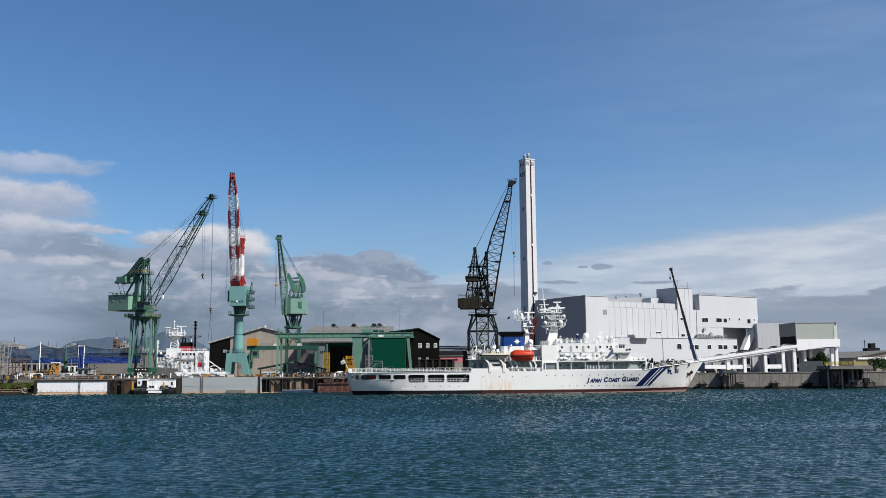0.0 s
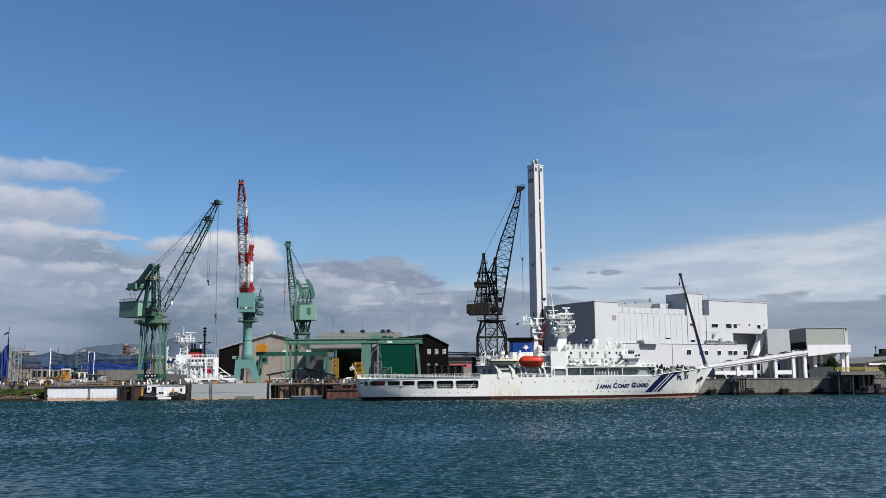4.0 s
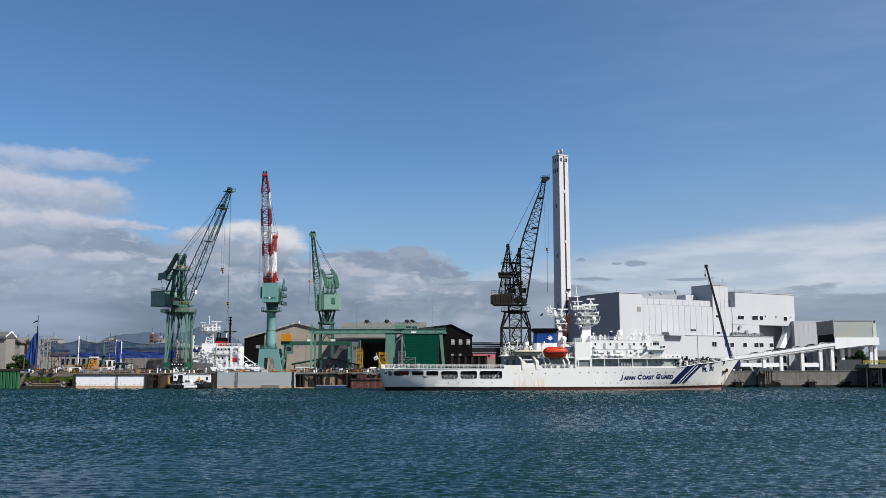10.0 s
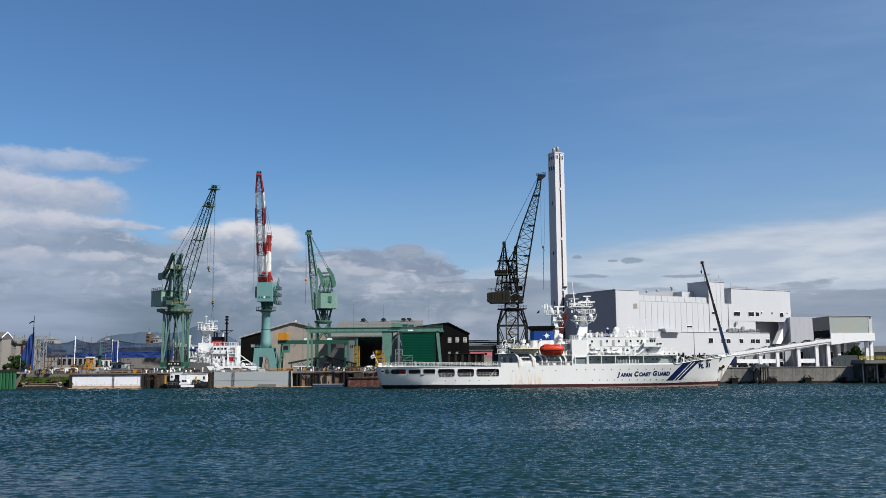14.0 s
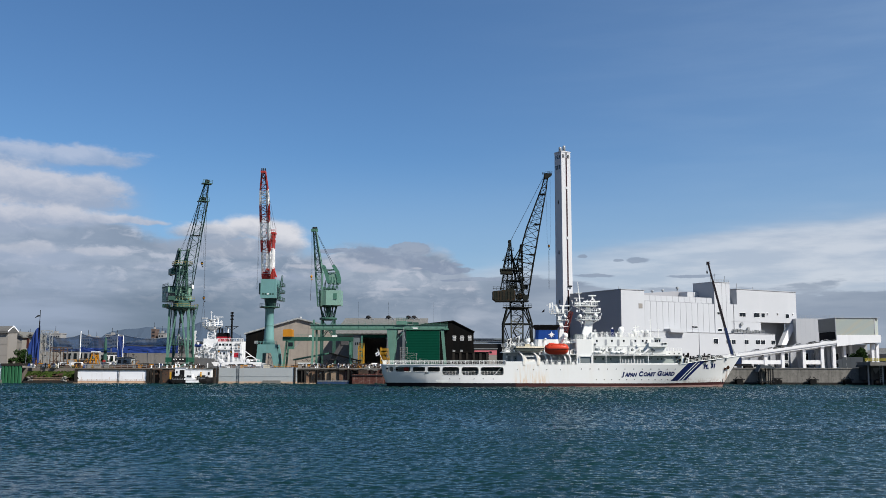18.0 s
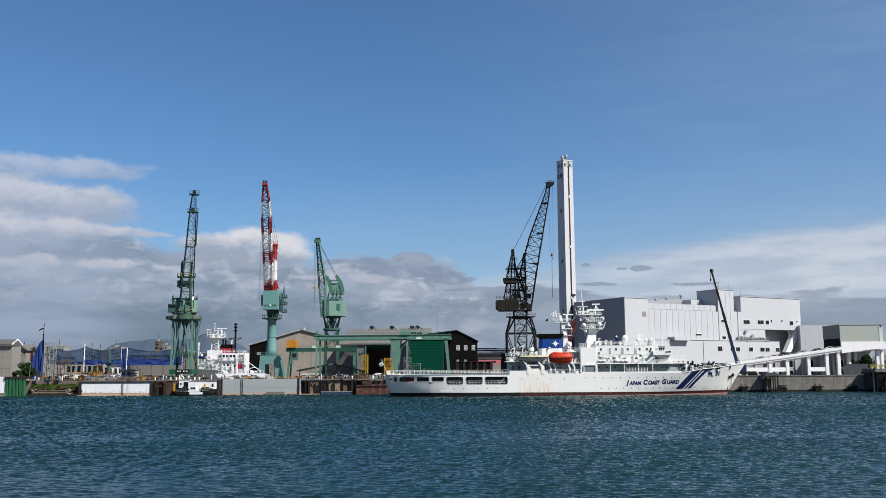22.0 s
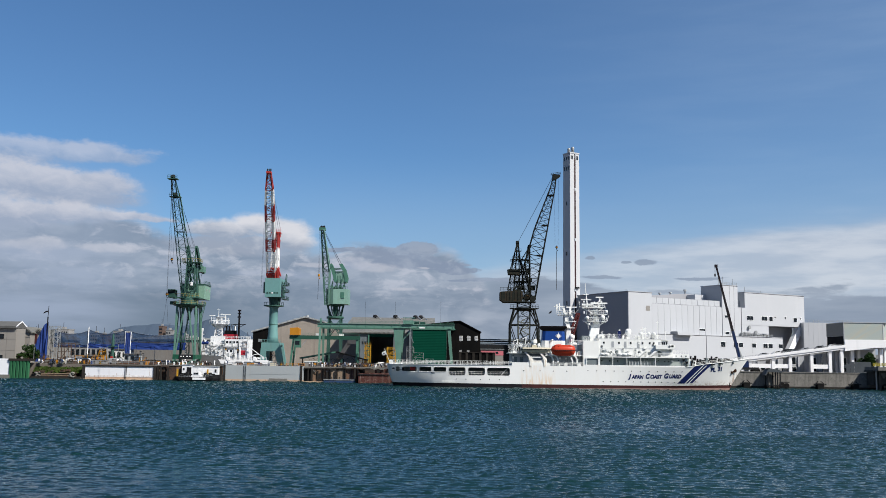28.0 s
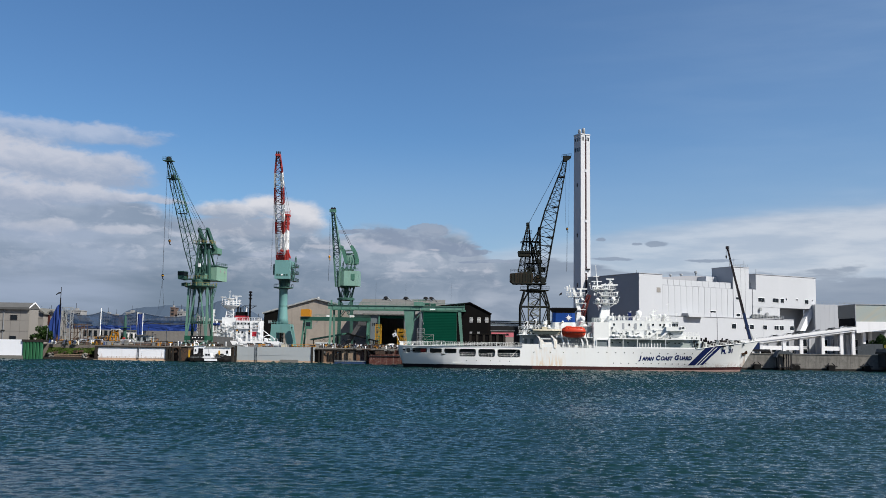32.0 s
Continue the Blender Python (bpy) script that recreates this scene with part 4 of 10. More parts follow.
def build_ramp():
    root = thing("truck_ramp", (100, 345, 5), "white elevated concrete ramp on slim square columns", "ramp")
    def top(x):
        return 3.75 + x * 0.137
    s = Shape()
    s.ring([[(x, 0, top(x) - 0.9), (x, 7, top(x) - 0.9), (x, 7, top(x)), (x, 0, top(x))] for x in (-22, 2, 22, 42)])
    part("deck", s, M_RAMP, root)
    s = Shape()
    s.ring([[(x, -0.25, top(x) - 0.25), (x, 0, top(x) - 0.25), (x, 0, top(x) + 0.75), (x, -0.25, top(x) + 0.75)] for x in (-22, 42)])
    part("parapet", s, M_RAMP, root)
    for x in (-1.4, 7.2, 15.4, 21.7, 29.5, 36.2, 40.5):
        part("column", Shape().box(x, x + 1.1, 0.2, 1.4, 0, top(x) - 0.9), M_RAMP, root)
        part("column", Shape().box(x, x + 1.1, 5.4, 6.6, 0, top(x) - 0.9), M_PLANTG, root)
        part("cross_head", Shape().box(x - 0.1, x + 1.2, 0.1, 6.7, top(x) - 1.5, top(x) - 0.9), M_PLANTG, root)
    for x0, x1 in ((16.5, 21.7), (30.6, 36.2), (8.3, 15.4)):
        part("tie_beam", Shape().box(x0, x1, 0.4, 1.2, 1.5, 3.0), M_RAMP, root)
    for x0, x1 in ((-22, 7.2), (8.3, 15.4), (16.5, 21.7), (22.8, 29.5), (30.6, 36.2)):
        part("edge_beam", Shape().ring([[(x, 2.3, top(x) - 1.5), (x, 2.9, top(x) - 1.5), (x, 2.9, top(x) - 0.95), (x, 2.3, top(x) - 0.95)] for x in (x0, x1)]), M_RAMP, root)
    part("parapet_rail", Shape().bar((-22, -0.15, top(-22) + 1.1), (42, -0.15, top(42) + 1.1), 0.05), M_STEEL, root)
    for i in range(17):
        x = -21 + i * 3.8
        part("rail_post", Shape().bar((x, -0.15, top(x) + 0.7), (x, -0.15, top(x) + 1.1), 0.05), M_STEEL, root)
    back = thing("ramp_underbuilding", (112, 356, 5), "grey concrete frame building under the ramp", "building")
    part("body", Shape().prism([(0, 0), (46, 0), (46, 9.0), (29, 8.0), (0, 4.2)], 0, 12), M_PLANTG, back)
    for i in range(12):
        part("pier", Shape().box(1.5 + i * 3.8, 2.1 + i * 3.8, -0.5, 0, 0, min(8.4, 4.2 + i * 0.42)), M_PLANT, back)
    windows(back, [(2.9 + i * 3.8, 4.6 + i * 3.8, z, z + h) for i in range(11) if i % 3 != 1 for z, h in ((0.4, 1.5), (3.0, 2.6)) if z < 1 or i > 2], 0.0)
    # the hall at the ramp's head
    hall = thing("ramp_head_hall", (142, 345, 5), "box-shaped hall with iridescent pale panels over a white band", "building")
    part("front_cladding", Shape().box(0.1, 14.2, 0, 0.4, 12.2, 18.4), M_IRIS, hall, "pale iridescent glass panels")
    part("east_cladding", Shape().prism([(14.3, 0), (16.0, 1.2), (16.0, 16), (14.3, 16)], 12.2, 18.3, "z"), M_IRIS, hall)
    part("body", Shape().box(0.0, 14.2, 0.4, 16, 9.0, 18.4), M_PLANTG, hall)
    for x in (-0.05, 14.2):
        part("corner_trim", Shape().box(x - 0.12, x + 0.12, -0.08, 0.2, 12.2, 18.4), M_PLANTG, hall)
    # shade of the west face is put into its dark grey
    part("west_cladding", Shape().box(-0.15, 0, 0.1, 16, 13.6, 18.4), M_HALLSHADE, hall, "upper side coloured dark grey for shade")
    # flat dark panel in place of the shaded opening
    part("west_mouth", Shape().box(-0.12, 0.02, 0.8, 15.4, 9.2, 13.5), M_INSHADE, hall, "dark panel for the shade in the truck opening")
    s = Shape().prism([(0, 8.0), (5.0, 8.6), (10.8, 9.3), (16.2, 9.5), (16.2, 12.2), (0, 12.2)], -0.25, 16)
    part("white_band", s, M_RAMP, hall, "white lower band with a slanted underside")
    part("roof_edge", Shape().box(-0.3, 16.1, -0.2, 16.2, 18.4, 18.6), M_PLANTG, hall)
    for x, y in ((3.2, 2), (13.2, 1.2), (14.9, 1.2), (8.5, 9)):
        part("column", Shape().box(x, x + 1.0, y, y + 1.2, 0, 9.2), M_RAMP, hall)
    ann = thing("ramp_annex", (154.3, 418, 5), "pale grey panel-clad annex beside the plant", "building")
    part("body", Shape().box(0, 22, 0, 14, 0, 21.6), M_PLANT, ann)
    for i in range(1, 10):
        part("joint", Shape().box(i * 2.1, i * 2.1 + 0.05, -0.03, 0.02, 0, 21.6), M_PLANTG, ann)
    part("roof_rail", railing((0.3, 0.3, 21.6), (21.6, 0.3, 21.6), 1.2, 2.1, 0.04), M_STEEL, ann)


def iridescent():
    # the sheen is painted as slanting bands in the base colour
    m = material("iridescent_panels", (0.234, 0.281, 0.257), 0.3, 0, 0.05, 3.0)
    g = Graph(m.node_tree)
    b = m.node_tree.nodes["Principled BSDF"]
    at = g.node("ShaderNodeTexCoord").outputs["Object"]
    sep = g.node("ShaderNodeSeparateXYZ")
    g.put(sep.inputs[0], at)
    slant = g.math("ADD", g.math("MULTIPLY", sep.outputs[0], 0.35), g.math("MULTIPLY", sep.outputs[2], -0.55))
    n = g.noise(g.vec(slant, g.math("MULTIPLY", sep.outputs[2], 0.1), 0.0), 0.7, 3, 0.5)
    c = g.mix(g.ramp(n, 0.45, 0.65), (0.30, 0.335, 0.315), (0.335, 0.335, 0.285))
    g.put(b.inputs["Base Color"], g.mix(g.ramp(n, 0.4, 0.28), c, (0.285, 0.33, 0.34)))
    return m


M_IRIS = iridescent()
M_HALLSHADE = material("hall_shaded_grey", (0.125, 0.133, 0.129), 0.5, 0, 0.06, 3.0)
build_plant()
build_chimney()
build_ramp()


# ---- the shipyard sheds ----
def gable_shed(name, label, x0, x1, y0, y1, eave_l, eave_r, peak_x, peak_z, wall, roof, ground=5.0, trim=None):
    root = thing(name, (x0, y0, ground), label, "shed")
    w, d = x1 - x0, y1 - y0
    px = peak_x - x0
    el, er, pk = eave_l - ground, eave_r - ground, peak_z - ground
    part("front_wall", Shape().prism([(0, 0), (w, 0), (w, er), (px, pk), (0, el)], 0, 0.4), wall, root)
    part("rear_wall", Shape().prism([(0, 0), (w, 0), (w, er), (px, pk), (0, el)], d - 0.4, d), wall, root)
    part("side_wall", Shape().box(0, 0.4, 0.4, d - 0.4, 0, el), wall, root)
    part("side_wall", Shape().box(w - 0.4, w, 0.4, d - 0.4, 0, er), wall, root)
    part("roof_slope", Shape().prism([(-0.6, el - 0.05), (px, pk + 0.02), (px, pk + 0.4), (-0.6, el + 0.33)], -0.5, d + 0.5), roof, root)
    part("roof_slope", Shape().prism([(px, pk + 0.02), (w + 0.6, er - 0.05), (w + 0.6, er + 0.33), (px, pk + 0.4)], -0.5, d + 0.5), roof, root)
    for a, b in (((-0.7, el), (px, pk)), ((px, pk), (w + 0.7, er))):
        part("verge_board", Shape().ring([[(p[0], y, p[1] + z) for y, z in ((-0.75, 0.0), (-0.5, 0.0), (-0.5, 0.62), (-0.75, 0.62))] for p in (a, b)]), roof if trim is None else trim, root)
    return root


def build_sheds():
    a = gable_shed("fabrication_shed", "grey-brown sheet-clad shed with a low gable and roof vents", -87.2, -41.2, 400, 480, 18.6, 19.2, -65.0, 25.2, M_SHED, M_SHEDROOF, trim=M_SHEDROOF)
    part("dark_front_bay", Shape().prism([(0.02, 0), (8.6, 0), (8.6, 16.0), (0.02, 13.5)], -0.14, -0.01), M_BLACKSHED, a, "black panel on the front wall's left end")
    for i in range(4):
        part("roof_vent", Shape().turn([(0.35, 0), (0.35, 0.6), (0.8, 0.6), (0.6, 1.3)], (14 + i * 2.7, 6, 18.2 + i * 0.75 - 0.3), 10), M_STEEL, a)
    # long hall behind the gantry with its open door
    b = thing("assembly_hall", (-46, 368, 5), "long hall with pale sheet roof, blue-grey front and open black door", "shed")
    part("front_wall", Shape().box(8, 11.6, 0, 0.4, 0, 12.9), M_BLUEGREY, b)
    part("front_wall", Shape().box(21.2, 29.2, 0, 0.4, 0, 12.9), M_BLUEGREY, b)
    part("front_wall", Shape().box(11.6, 21.2, 0, 0.4, 12.6, 12.9), M_BLUEGREY, b)
    part("roof", Shape().prism([(-0.6, 13.2), (-0.6, 12.9), (40, 20.7), (40, 21.0)], 0.4, 36.5, "x"), M_SHEDROOF2, b)
    part("fascia", Shape().box(5.0, 29.0, -0.75, -0.5, 12.9, 13.4), M_SHEDROOF2, b)
    part("rear_wall", Shape().box(5.2, 36.4, 39, 39.4, 0, 20.4), M_SHED, b)
    part("hall_floor", Shape().box(8, 44, 0.5, 39, 0.0, 0.06), M_GROUND, b)
    part("side_wall", Shape().box(8, 8.4, 0.4, 39, 0, 12.9), M_BLUEGREY, b)
    part("side_wall", Shape().box(29, 29.4, 0.5, 39, 0, 12.8), M_INSHADE, b)
    part("door_frame", Shape().box(11.2, 11.7, -0.4, 0.0, 0, 12.7), M_GANTRY, b)
    part("door_curtain", Shape().box(11.7, 21.1, 0.1, 0.3, 11.6, 12.6), M_DOORGREEN, b, "rolled green door edge")
    for i in range(4):
        part("small_window", Shape().box(8.8 + i * 0.7, 9.2 + i * 0.7, -0.04, 0.02, 8.6, 9.7), M_GLASS, b)
    for x in (6.6, 15.3, 24.0, 26.4):
        part("roof_vent", Shape().turn([(0.4, 0), (0.4, 0.8), (1.1, 0.8), (0.9, 1.7), (0.2, 1.9)], (x + 4, 38, 20.2), 10), M_DARKSTEEL, b)
        part("vent_pipe", Shape().bar((x + 4.9, 37, 21.6), (x + 7.0, 34, 19.8), 0.14), M_STEEL, b)
    # black shed with the green sliding door
    c = thing("door_shed", (-17.9, 366, 5), "black shed with a large ribbed green sliding door", "shed")
    part("green_door", Shape().box(0.75, 14.0, -0.9, -0.4, 0, 14.3), M_DOORGREEN, c, "dark green ribbed sliding door")
    part("door_side_panel", Shape().box(-0.6, 0.7, -0.7, -0.1, 0, 14.5), M_BLUEGREY, c, "blue-grey sheet beside the door")
    for x in (0.71, 13.86):
        part("door_guide", Shape().box(x, x + 0.18, -1.0, -0.3, 0, 14.5), M_GANTRYD, c)
    part("door_track", Shape().box(-0.8, 17.4, -1.2, 0, 14.5, 15.1), M_GANTRY, c)
    part("front_wall", Shape().prism([(15.2, 0), (27.2, 0), (27.2, 13.8), (19.2, 17.8), (8, 16.6), (0, 15.1), (15.2, 15.1)], 0, 0.5), M_BLACKSHED, c)
    part("backing_wall", Shape().box(0, 15.2, 0, 0.5, 0, 15.1), M_BLACKSHED, c)
    part("roof", Shape().prism([(-0.3, 15.2), (8, 16.7), (19.2, 17.9), (27.6, 13.7), (27.6, 14.0), (19.2, 18.3), (8, 17.0), (-0.3, 15.5)], -0.4, 30), M_BLACKSHED, c)
    part("side_wall", Shape().box(26.8, 27.2, 0.5, 30, 0, 13.6), M_BLACKSHED, c)
    for x in (19.0, 22.0, 25.0):
        for z, hh in ((10.4, 1.9),):
            w = part("window", Shape().box(x, x + 1.3, -0.08, 0.02, z, z + hh), M_WHITE, c)
            for i in range(2):
                for j in range(3):
                    part("pane", Shape().box(x + 0.1 + i * 0.58, x + 0.62 + i * 0.58, -0.12, -0.06, z + 0.1 + j * 0.6, z + 0.55 + j * 0.6), M_CITY, w)
    for x in (19, 22):
        part("low_window", Shape().box(x, x + 1.0, -0.06, 0.02, 5.6, 6.8), M_CITY, c)
    low = thing("yard_wall", (1, 362, 5), "dark stained concrete yard wall with piers", "wall")
    part("wall", Shape().box(0, 14, 0, 0.4, 0, 5.8), M_BLACKSHED, low)
    for i in range(6):
        part("pier", Shape().box(i * 2.6, i * 2.6 + 0.9, -0.3, 0, 0, 5.6), M_CONCD, low)
    part("cap", Shape().box(-0.2, 14.4, -0.4, 0.6, 5.8, 6.0), M_CONCD, low)
    far = thing("long_dark_shed", (8, 420, 5), "long dark shed roof with pale ribs behind the ship", "shed")
    for i in range(4):
        part("roof_band", Shape().box(0, 40, i * 3, i * 3 + 2.6, 9.6 + i * 0.85, 10.2 + i * 0.85), M_BLUEGREY if i % 2 else M_DARKSTEEL, far)
    part("wall", Shape().box(0, 40, 0, 20, 0, 9.6), M_DARKSTEEL, far)
    sign = thing("site_hut", (10, 380, 5), "site hut with a pink and red front", "hut")
    part("body", Shape().box(0, 9, 0, 5, 0, 7.4), M_BEIGE, sign)
    part("pink_band", Shape().box(-0.02, 9.02, -0.05, 5, 5.0, 6.9), M_PINK, sign)
    part("window", Shape().box(6.0, 7.0, -0.1, -0.04, 5.6, 6.4), M_GLASS, sign)
    part("roof", Shape().box(-0.4, 9.4, -0.4, 5.4, 7.4, 7.6), M_STEEL, sign)


build_sheds()


# ---- cranes ----
def hook_block(parent, ropes_from, at, mat=None, spread=0.3):
    """Ropes from a point down to a hook block."""
    s = Shape()
    for dx in (-spread, spread):
        s.bar((ropes_from[0] + dx, ropes_from[1], ropes_from[2]), (at[0] + dx * 0.7, at[1], at[2] + 0.8), 0.022)
    part("hoist_rope", s, M_CABLE, parent)
    h = Shape().turn([(0.1, 0.7), (0.36, 0.5), (0.4, 0.0), (0.2, -0.35)], at, 8)
    h.path([(at[0], at[1], at[2] - 0.4), (at[0] + 0.08, at[1], at[2] - 0.9), (at[0] + 0.32, at[1], at[2] - 1.1), (at[0] + 0.42, at[1], at[2] - 0.8)], 0.09)
    part("hook_block", h, mat or M_DARKSTEEL, parent, "dark hook block with an orange stripe")
    part("hook_stripe", Shape().turn([(0.42, 0.03), (0.42, 0.25)], at, 8), M_OCHRE, parent)


def build_slewing_crane():
    root = thing("slewing_crane", (-90.4, 314, 5), "dark green level-luffing crane on a braced portal tower", "crane")
    T = 21.1
    for sx in (-1, 1):
        for sy in (-1, 1):
            part("leg", Shape().bar((sx * 3.45, sy * 3.45, 0), (sx * 3.15, sy * 3.15, T), 0.29), M_GREENL, root)
            part("bogie", Shape().box(sx * 3.45 - 0.8, sx * 3.45 + 0.8, sy * 3.45 - 0.45, sy * 3.45 + 0.45, 0, 1.1), M_GREEN, root)
    for sy in (-1, 1):
        for sx in (-1, 1):
            part("face_brace", Shape().bar((sx * 0.5, sy * 3.15, T - 0.6), (sx * 3.15, sy * 3.4, 3.4), 0.2 if sy < 0 else 0.13), M_GREENL, root)
            part("side_brace", Shape().bar((sy * 3.15, sx * 0.6, T - 0.6), (sy * 3.4, sx * 3.15, 3.4), 0.13), M_GREEN, root)
            part("lower_brace", Shape().bar((sx * 3.3, sy * 3.45, 2.0), (sx * 0.9, sy * 3.45, 0.2), 0.17), M_GREENL, root)
        part("portal_beam", Shape().box(-3.8, 3.8, sy * 3.45 - 0.32, sy * 3.45 + 0.32, 2.0, 3.5), M_PORTAL, root)
        part("portal_beam", Shape().box(sy * 3.45 - 0.32, sy * 3.45 + 0.32, -3.12, 3.12, 2.0, 3.5), M_PORTAL, root)
    part("portal_sign", Shape().box(-1.6, 3.0, -3.9, -3.77, 2.1, 3.5), M_DARKSTEEL, root, "black sign board with white marks")
    for x in (-1.1, -0.3, 0.9, 1.9):
        part("sign_mark", Shape().box(x, x + 0.4, -3.95, -3.89, 2.7, 3.05), M_WHITE, root)
    part("column", Shape().turn([(0.3, 15.0), (0.45, 17), (1.4, 19.4), (2.4, T)], (0, 0, 0), 12), M_GREEN, root, "tapered slewing column", True)
    c, l = four(), Shape()
    truss((c, l), (0, 0, 3), (0, 0, 17), 7, (0.5, 0.5), (0.5, 0.5), 0.06, 0.03)
    part("inner_frame", c, M_GREEN, root)
    part("inner_lacing", l, M_GREEN, root)
    part("middle_floor", Shape().box(-3.2, 3.2, -3.2, 3.2, 7.6, 7.8), M_GREEN, root)
    part("middle_floor_rail", railing((-3.2, -3.2, 7.8), (3.2, -3.2, 7.8), 1.0, 1.2, 0.04), M_GREEN, root)
    part("platform", Shape().turn([(2.9, T - 1.9), (5.2, T - 1.2), (5.4, T - 0.9), (3.0, T - 0.8), (2.9, T + 0.35)], (0, 0, 0), 16), M_GREEN, root)
    part("west_outrigger", Shape().box(-6.3, -4.2, -1.2, 1.2, T - 0.9, T + 0.2), M_GREEN, root)
    ring = Shape()
    for i in range(16):
        a, b = 2 * math.pi * i / 16, 2 * math.pi * (i + 1) / 16
        p, q = (5.3 * math.cos(a), 5.3 * math.sin(a), T - 0.9), (5.3 * math.cos(b), 5.3 * math.sin(b), T - 0.9)
        ring.bar(p, (p[0], p[1], T + 0.3), 0.05)
        for z in (-0.1, 0.5):
            ring.bar((p[0], p[1], T + z - 0.3), (q[0], q[1], T + z - 0.3), 0.04)
    part("platform_rail_bar", bars(ring), M_YELRAIL, root, "faded yellow handrail")
    st = Shape()
    for dx in (0, 0.9):
        st.bar((4.6 + dx * 0.2, -3 + dx, 14.5), (5.6 + dx * 0.2, -1.6 + dx, T), 0.07)
    for i in range(14):
        z = 14.5 + i * 0.47
        st.bar((4.6 + i * 0.07, -3 + i * 0.1, z), (4.8 + i * 0.07, -2.1 + i * 0.1, z), 0.05)
    part("stair", st, M_GREEN, root)
    # the upper works turn about the column; the jib points along -y
    up = part("slewing_deck", Shape().turn([(3.0, 0), (3.0, 0.8), (2.6, 1.2)], (0, 0, 0.36), 14).box(-3.6, 3.6, -2.6, 9.0, 1.2, 1.6), M_GREEN, root, "slewing deck")
    up.matrix_local = pose(0, 0, T)
    hs = Shape().prism([(3.4, 1.4), (12.3, 1.4), (12.3, 6.3), (3.4, 6.3)], -4.0, 4.0, "x")
    part("machine_house", hs, M_HOUSE, up, "green machinery house with two small windows")
    part("house_roof", Shape().prism([(3.2, 6.3), (12.5, 6.3), (12.5, 6.6), (3.2, 6.6)], -4.2, 4.2, "x"), M_GREEN, up)
    for y in (6.3, 9.9):
        for x in (-4.06, 4.0):
            part("house_window", Shape().box(x, x + 0.06, y, y + 0.75, 4.3, 5.1), M_CITY, up)
    rr = Shape()
    for a, b in (((-4, 3.5, 6.6), (-4, 12.2, 6.6)), ((4, 3.5, 6.6), (4, 12.2, 6.6)), ((-4, 12.2, 6.6), (4, 12.2, 6.6))):
        t = railing(a, b, 1.0, 1.8, 0.04)
        n = len(rr.v)
        rr.v += t.v
        rr.f += [tuple(i + n for i in f) for f in t.f]
    part("house_rail", rr, M_GREEN, up)
    # A-frame, rocker and counterweight
    for sx in (-1, 1):
        part("mast_leg", Shape().ring([[(sx * 1.9 - 0.3, 1.6, 1.6), (sx * 1.9 + 0.3, 1.6, 1.6), (sx * 1.9 + 0.3, 3.6, 1.6), (sx * 1.9 - 0.3, 3.6, 1.6)],
                                       [(sx * 1.3 - 0.25, 1.2, 13.5), (sx * 1.3 + 0.25, 1.2, 13.5), (sx * 1.3 + 0.25, 2.5, 13.5), (sx * 1.3 - 0.25, 2.5, 13.5)]]), M_GREEN, up)
        part("mast_strut", Shape().bar((sx * 1.6, 7.0, 6.4), (sx * 1.3, 2.4, 13.2), 0.22), M_GREEN, up)
        rk = Shape().prism([(-0.4, 18.4), (0.6, 17.2), (5.2, 12.6), (10.9, 10.6), (12.0, 10.9), (12.0, 11.3), (8.6, 13.1), (6.4, 14.0), (1.2, 18.9), (-0.2, 19.2)], sx * 1.5 - 0.35, sx * 1.5 + 0.35, "x")
        part("rocker_beam", rk, M_GREEN, up, "green rocker beam carrying the counterweight")
    part("counterweight", Shape().box(-2.6, 2.6, 6.6, 10.4, 10.9, 12.9), M_GREENL, up)
    part("mast_platform", Shape().box(-2.9, 2.9, -0.8, 4.0, 13.5, 13.7), M_GREEN, up)
    part("mast_platform_rail", railing((-2.9, -0.8, 13.7), (-2.9, 4.0, 13.7), 1.1, 1.2, 0.05), M_YELRAIL, up)
    part("mast_platform_rail", railing((2.9, -0.8, 13.7), (2.9, 4.0, 13.7), 1.1, 1.2, 0.05), M_YELRAIL, up)
    part("mast_platform_rail", railing((-2.9, -0.8, 13.7), (2.9, -0.8, 13.7), 1.1, 1.2, 0.05), M_YELRAIL, up)
    c, l = four(), Shape()
    truss((c, l), (0, -1.2, 1.6), (0, 0.2, 18.5), 5, (1.6, 0.5), (1.2, 0.4), 0.11, 0.06)
    part("front_frame", c, M_GREEN, up)
    part("front_frame_lacing", l, M_GREEN, up)
    for i, (x, y, z, a, b, hh) in enumerate(((1.2, -1.8, 1.6, 1.6, 2.2, 1.8), (-1.4, 1.0, 1.6, 1.5, 2, 2.0), (0.4, 2.2, 1.6, 2.6, 1.2, 2.6))):
        part("winch", Shape().box(x - a / 2, x + a / 2, y, y + b, z, z + hh), M_GREENL, up)
    part("deck_rail", railing((-3.6, -2.6, 1.6), (3.6, -2.6, 1.6), 1.1, 1.0, 0.05), M_YELRAIL, up)
    cab = part("driver_cab", Shape().prism([(-5.2, 1.2), (-2.4, 1.2), (-2.2, 3.9), (-5.6, 3.9)], -5.9, -3.7, "x"), M_GREEN, up, "driver's cab with dark windows")
    part("cab_arm", Shape().box(-4.6, -3.4, -4.4, -3.0, 0.9, 1.2), M_GREEN, up)
    part("cab_glazing", Shape().prism([(-5.35, 2.3), (-2.6, 2.3), (-2.5, 3.6), (-5.6, 3.6)], -5.95, -3.65, "x"), M_GLASS, up)
    # jib
    P, Q = Vector((0, -2.2, 3.2)), Vector((0, -27.0, 37.0))
    c, l = four(), Shape()
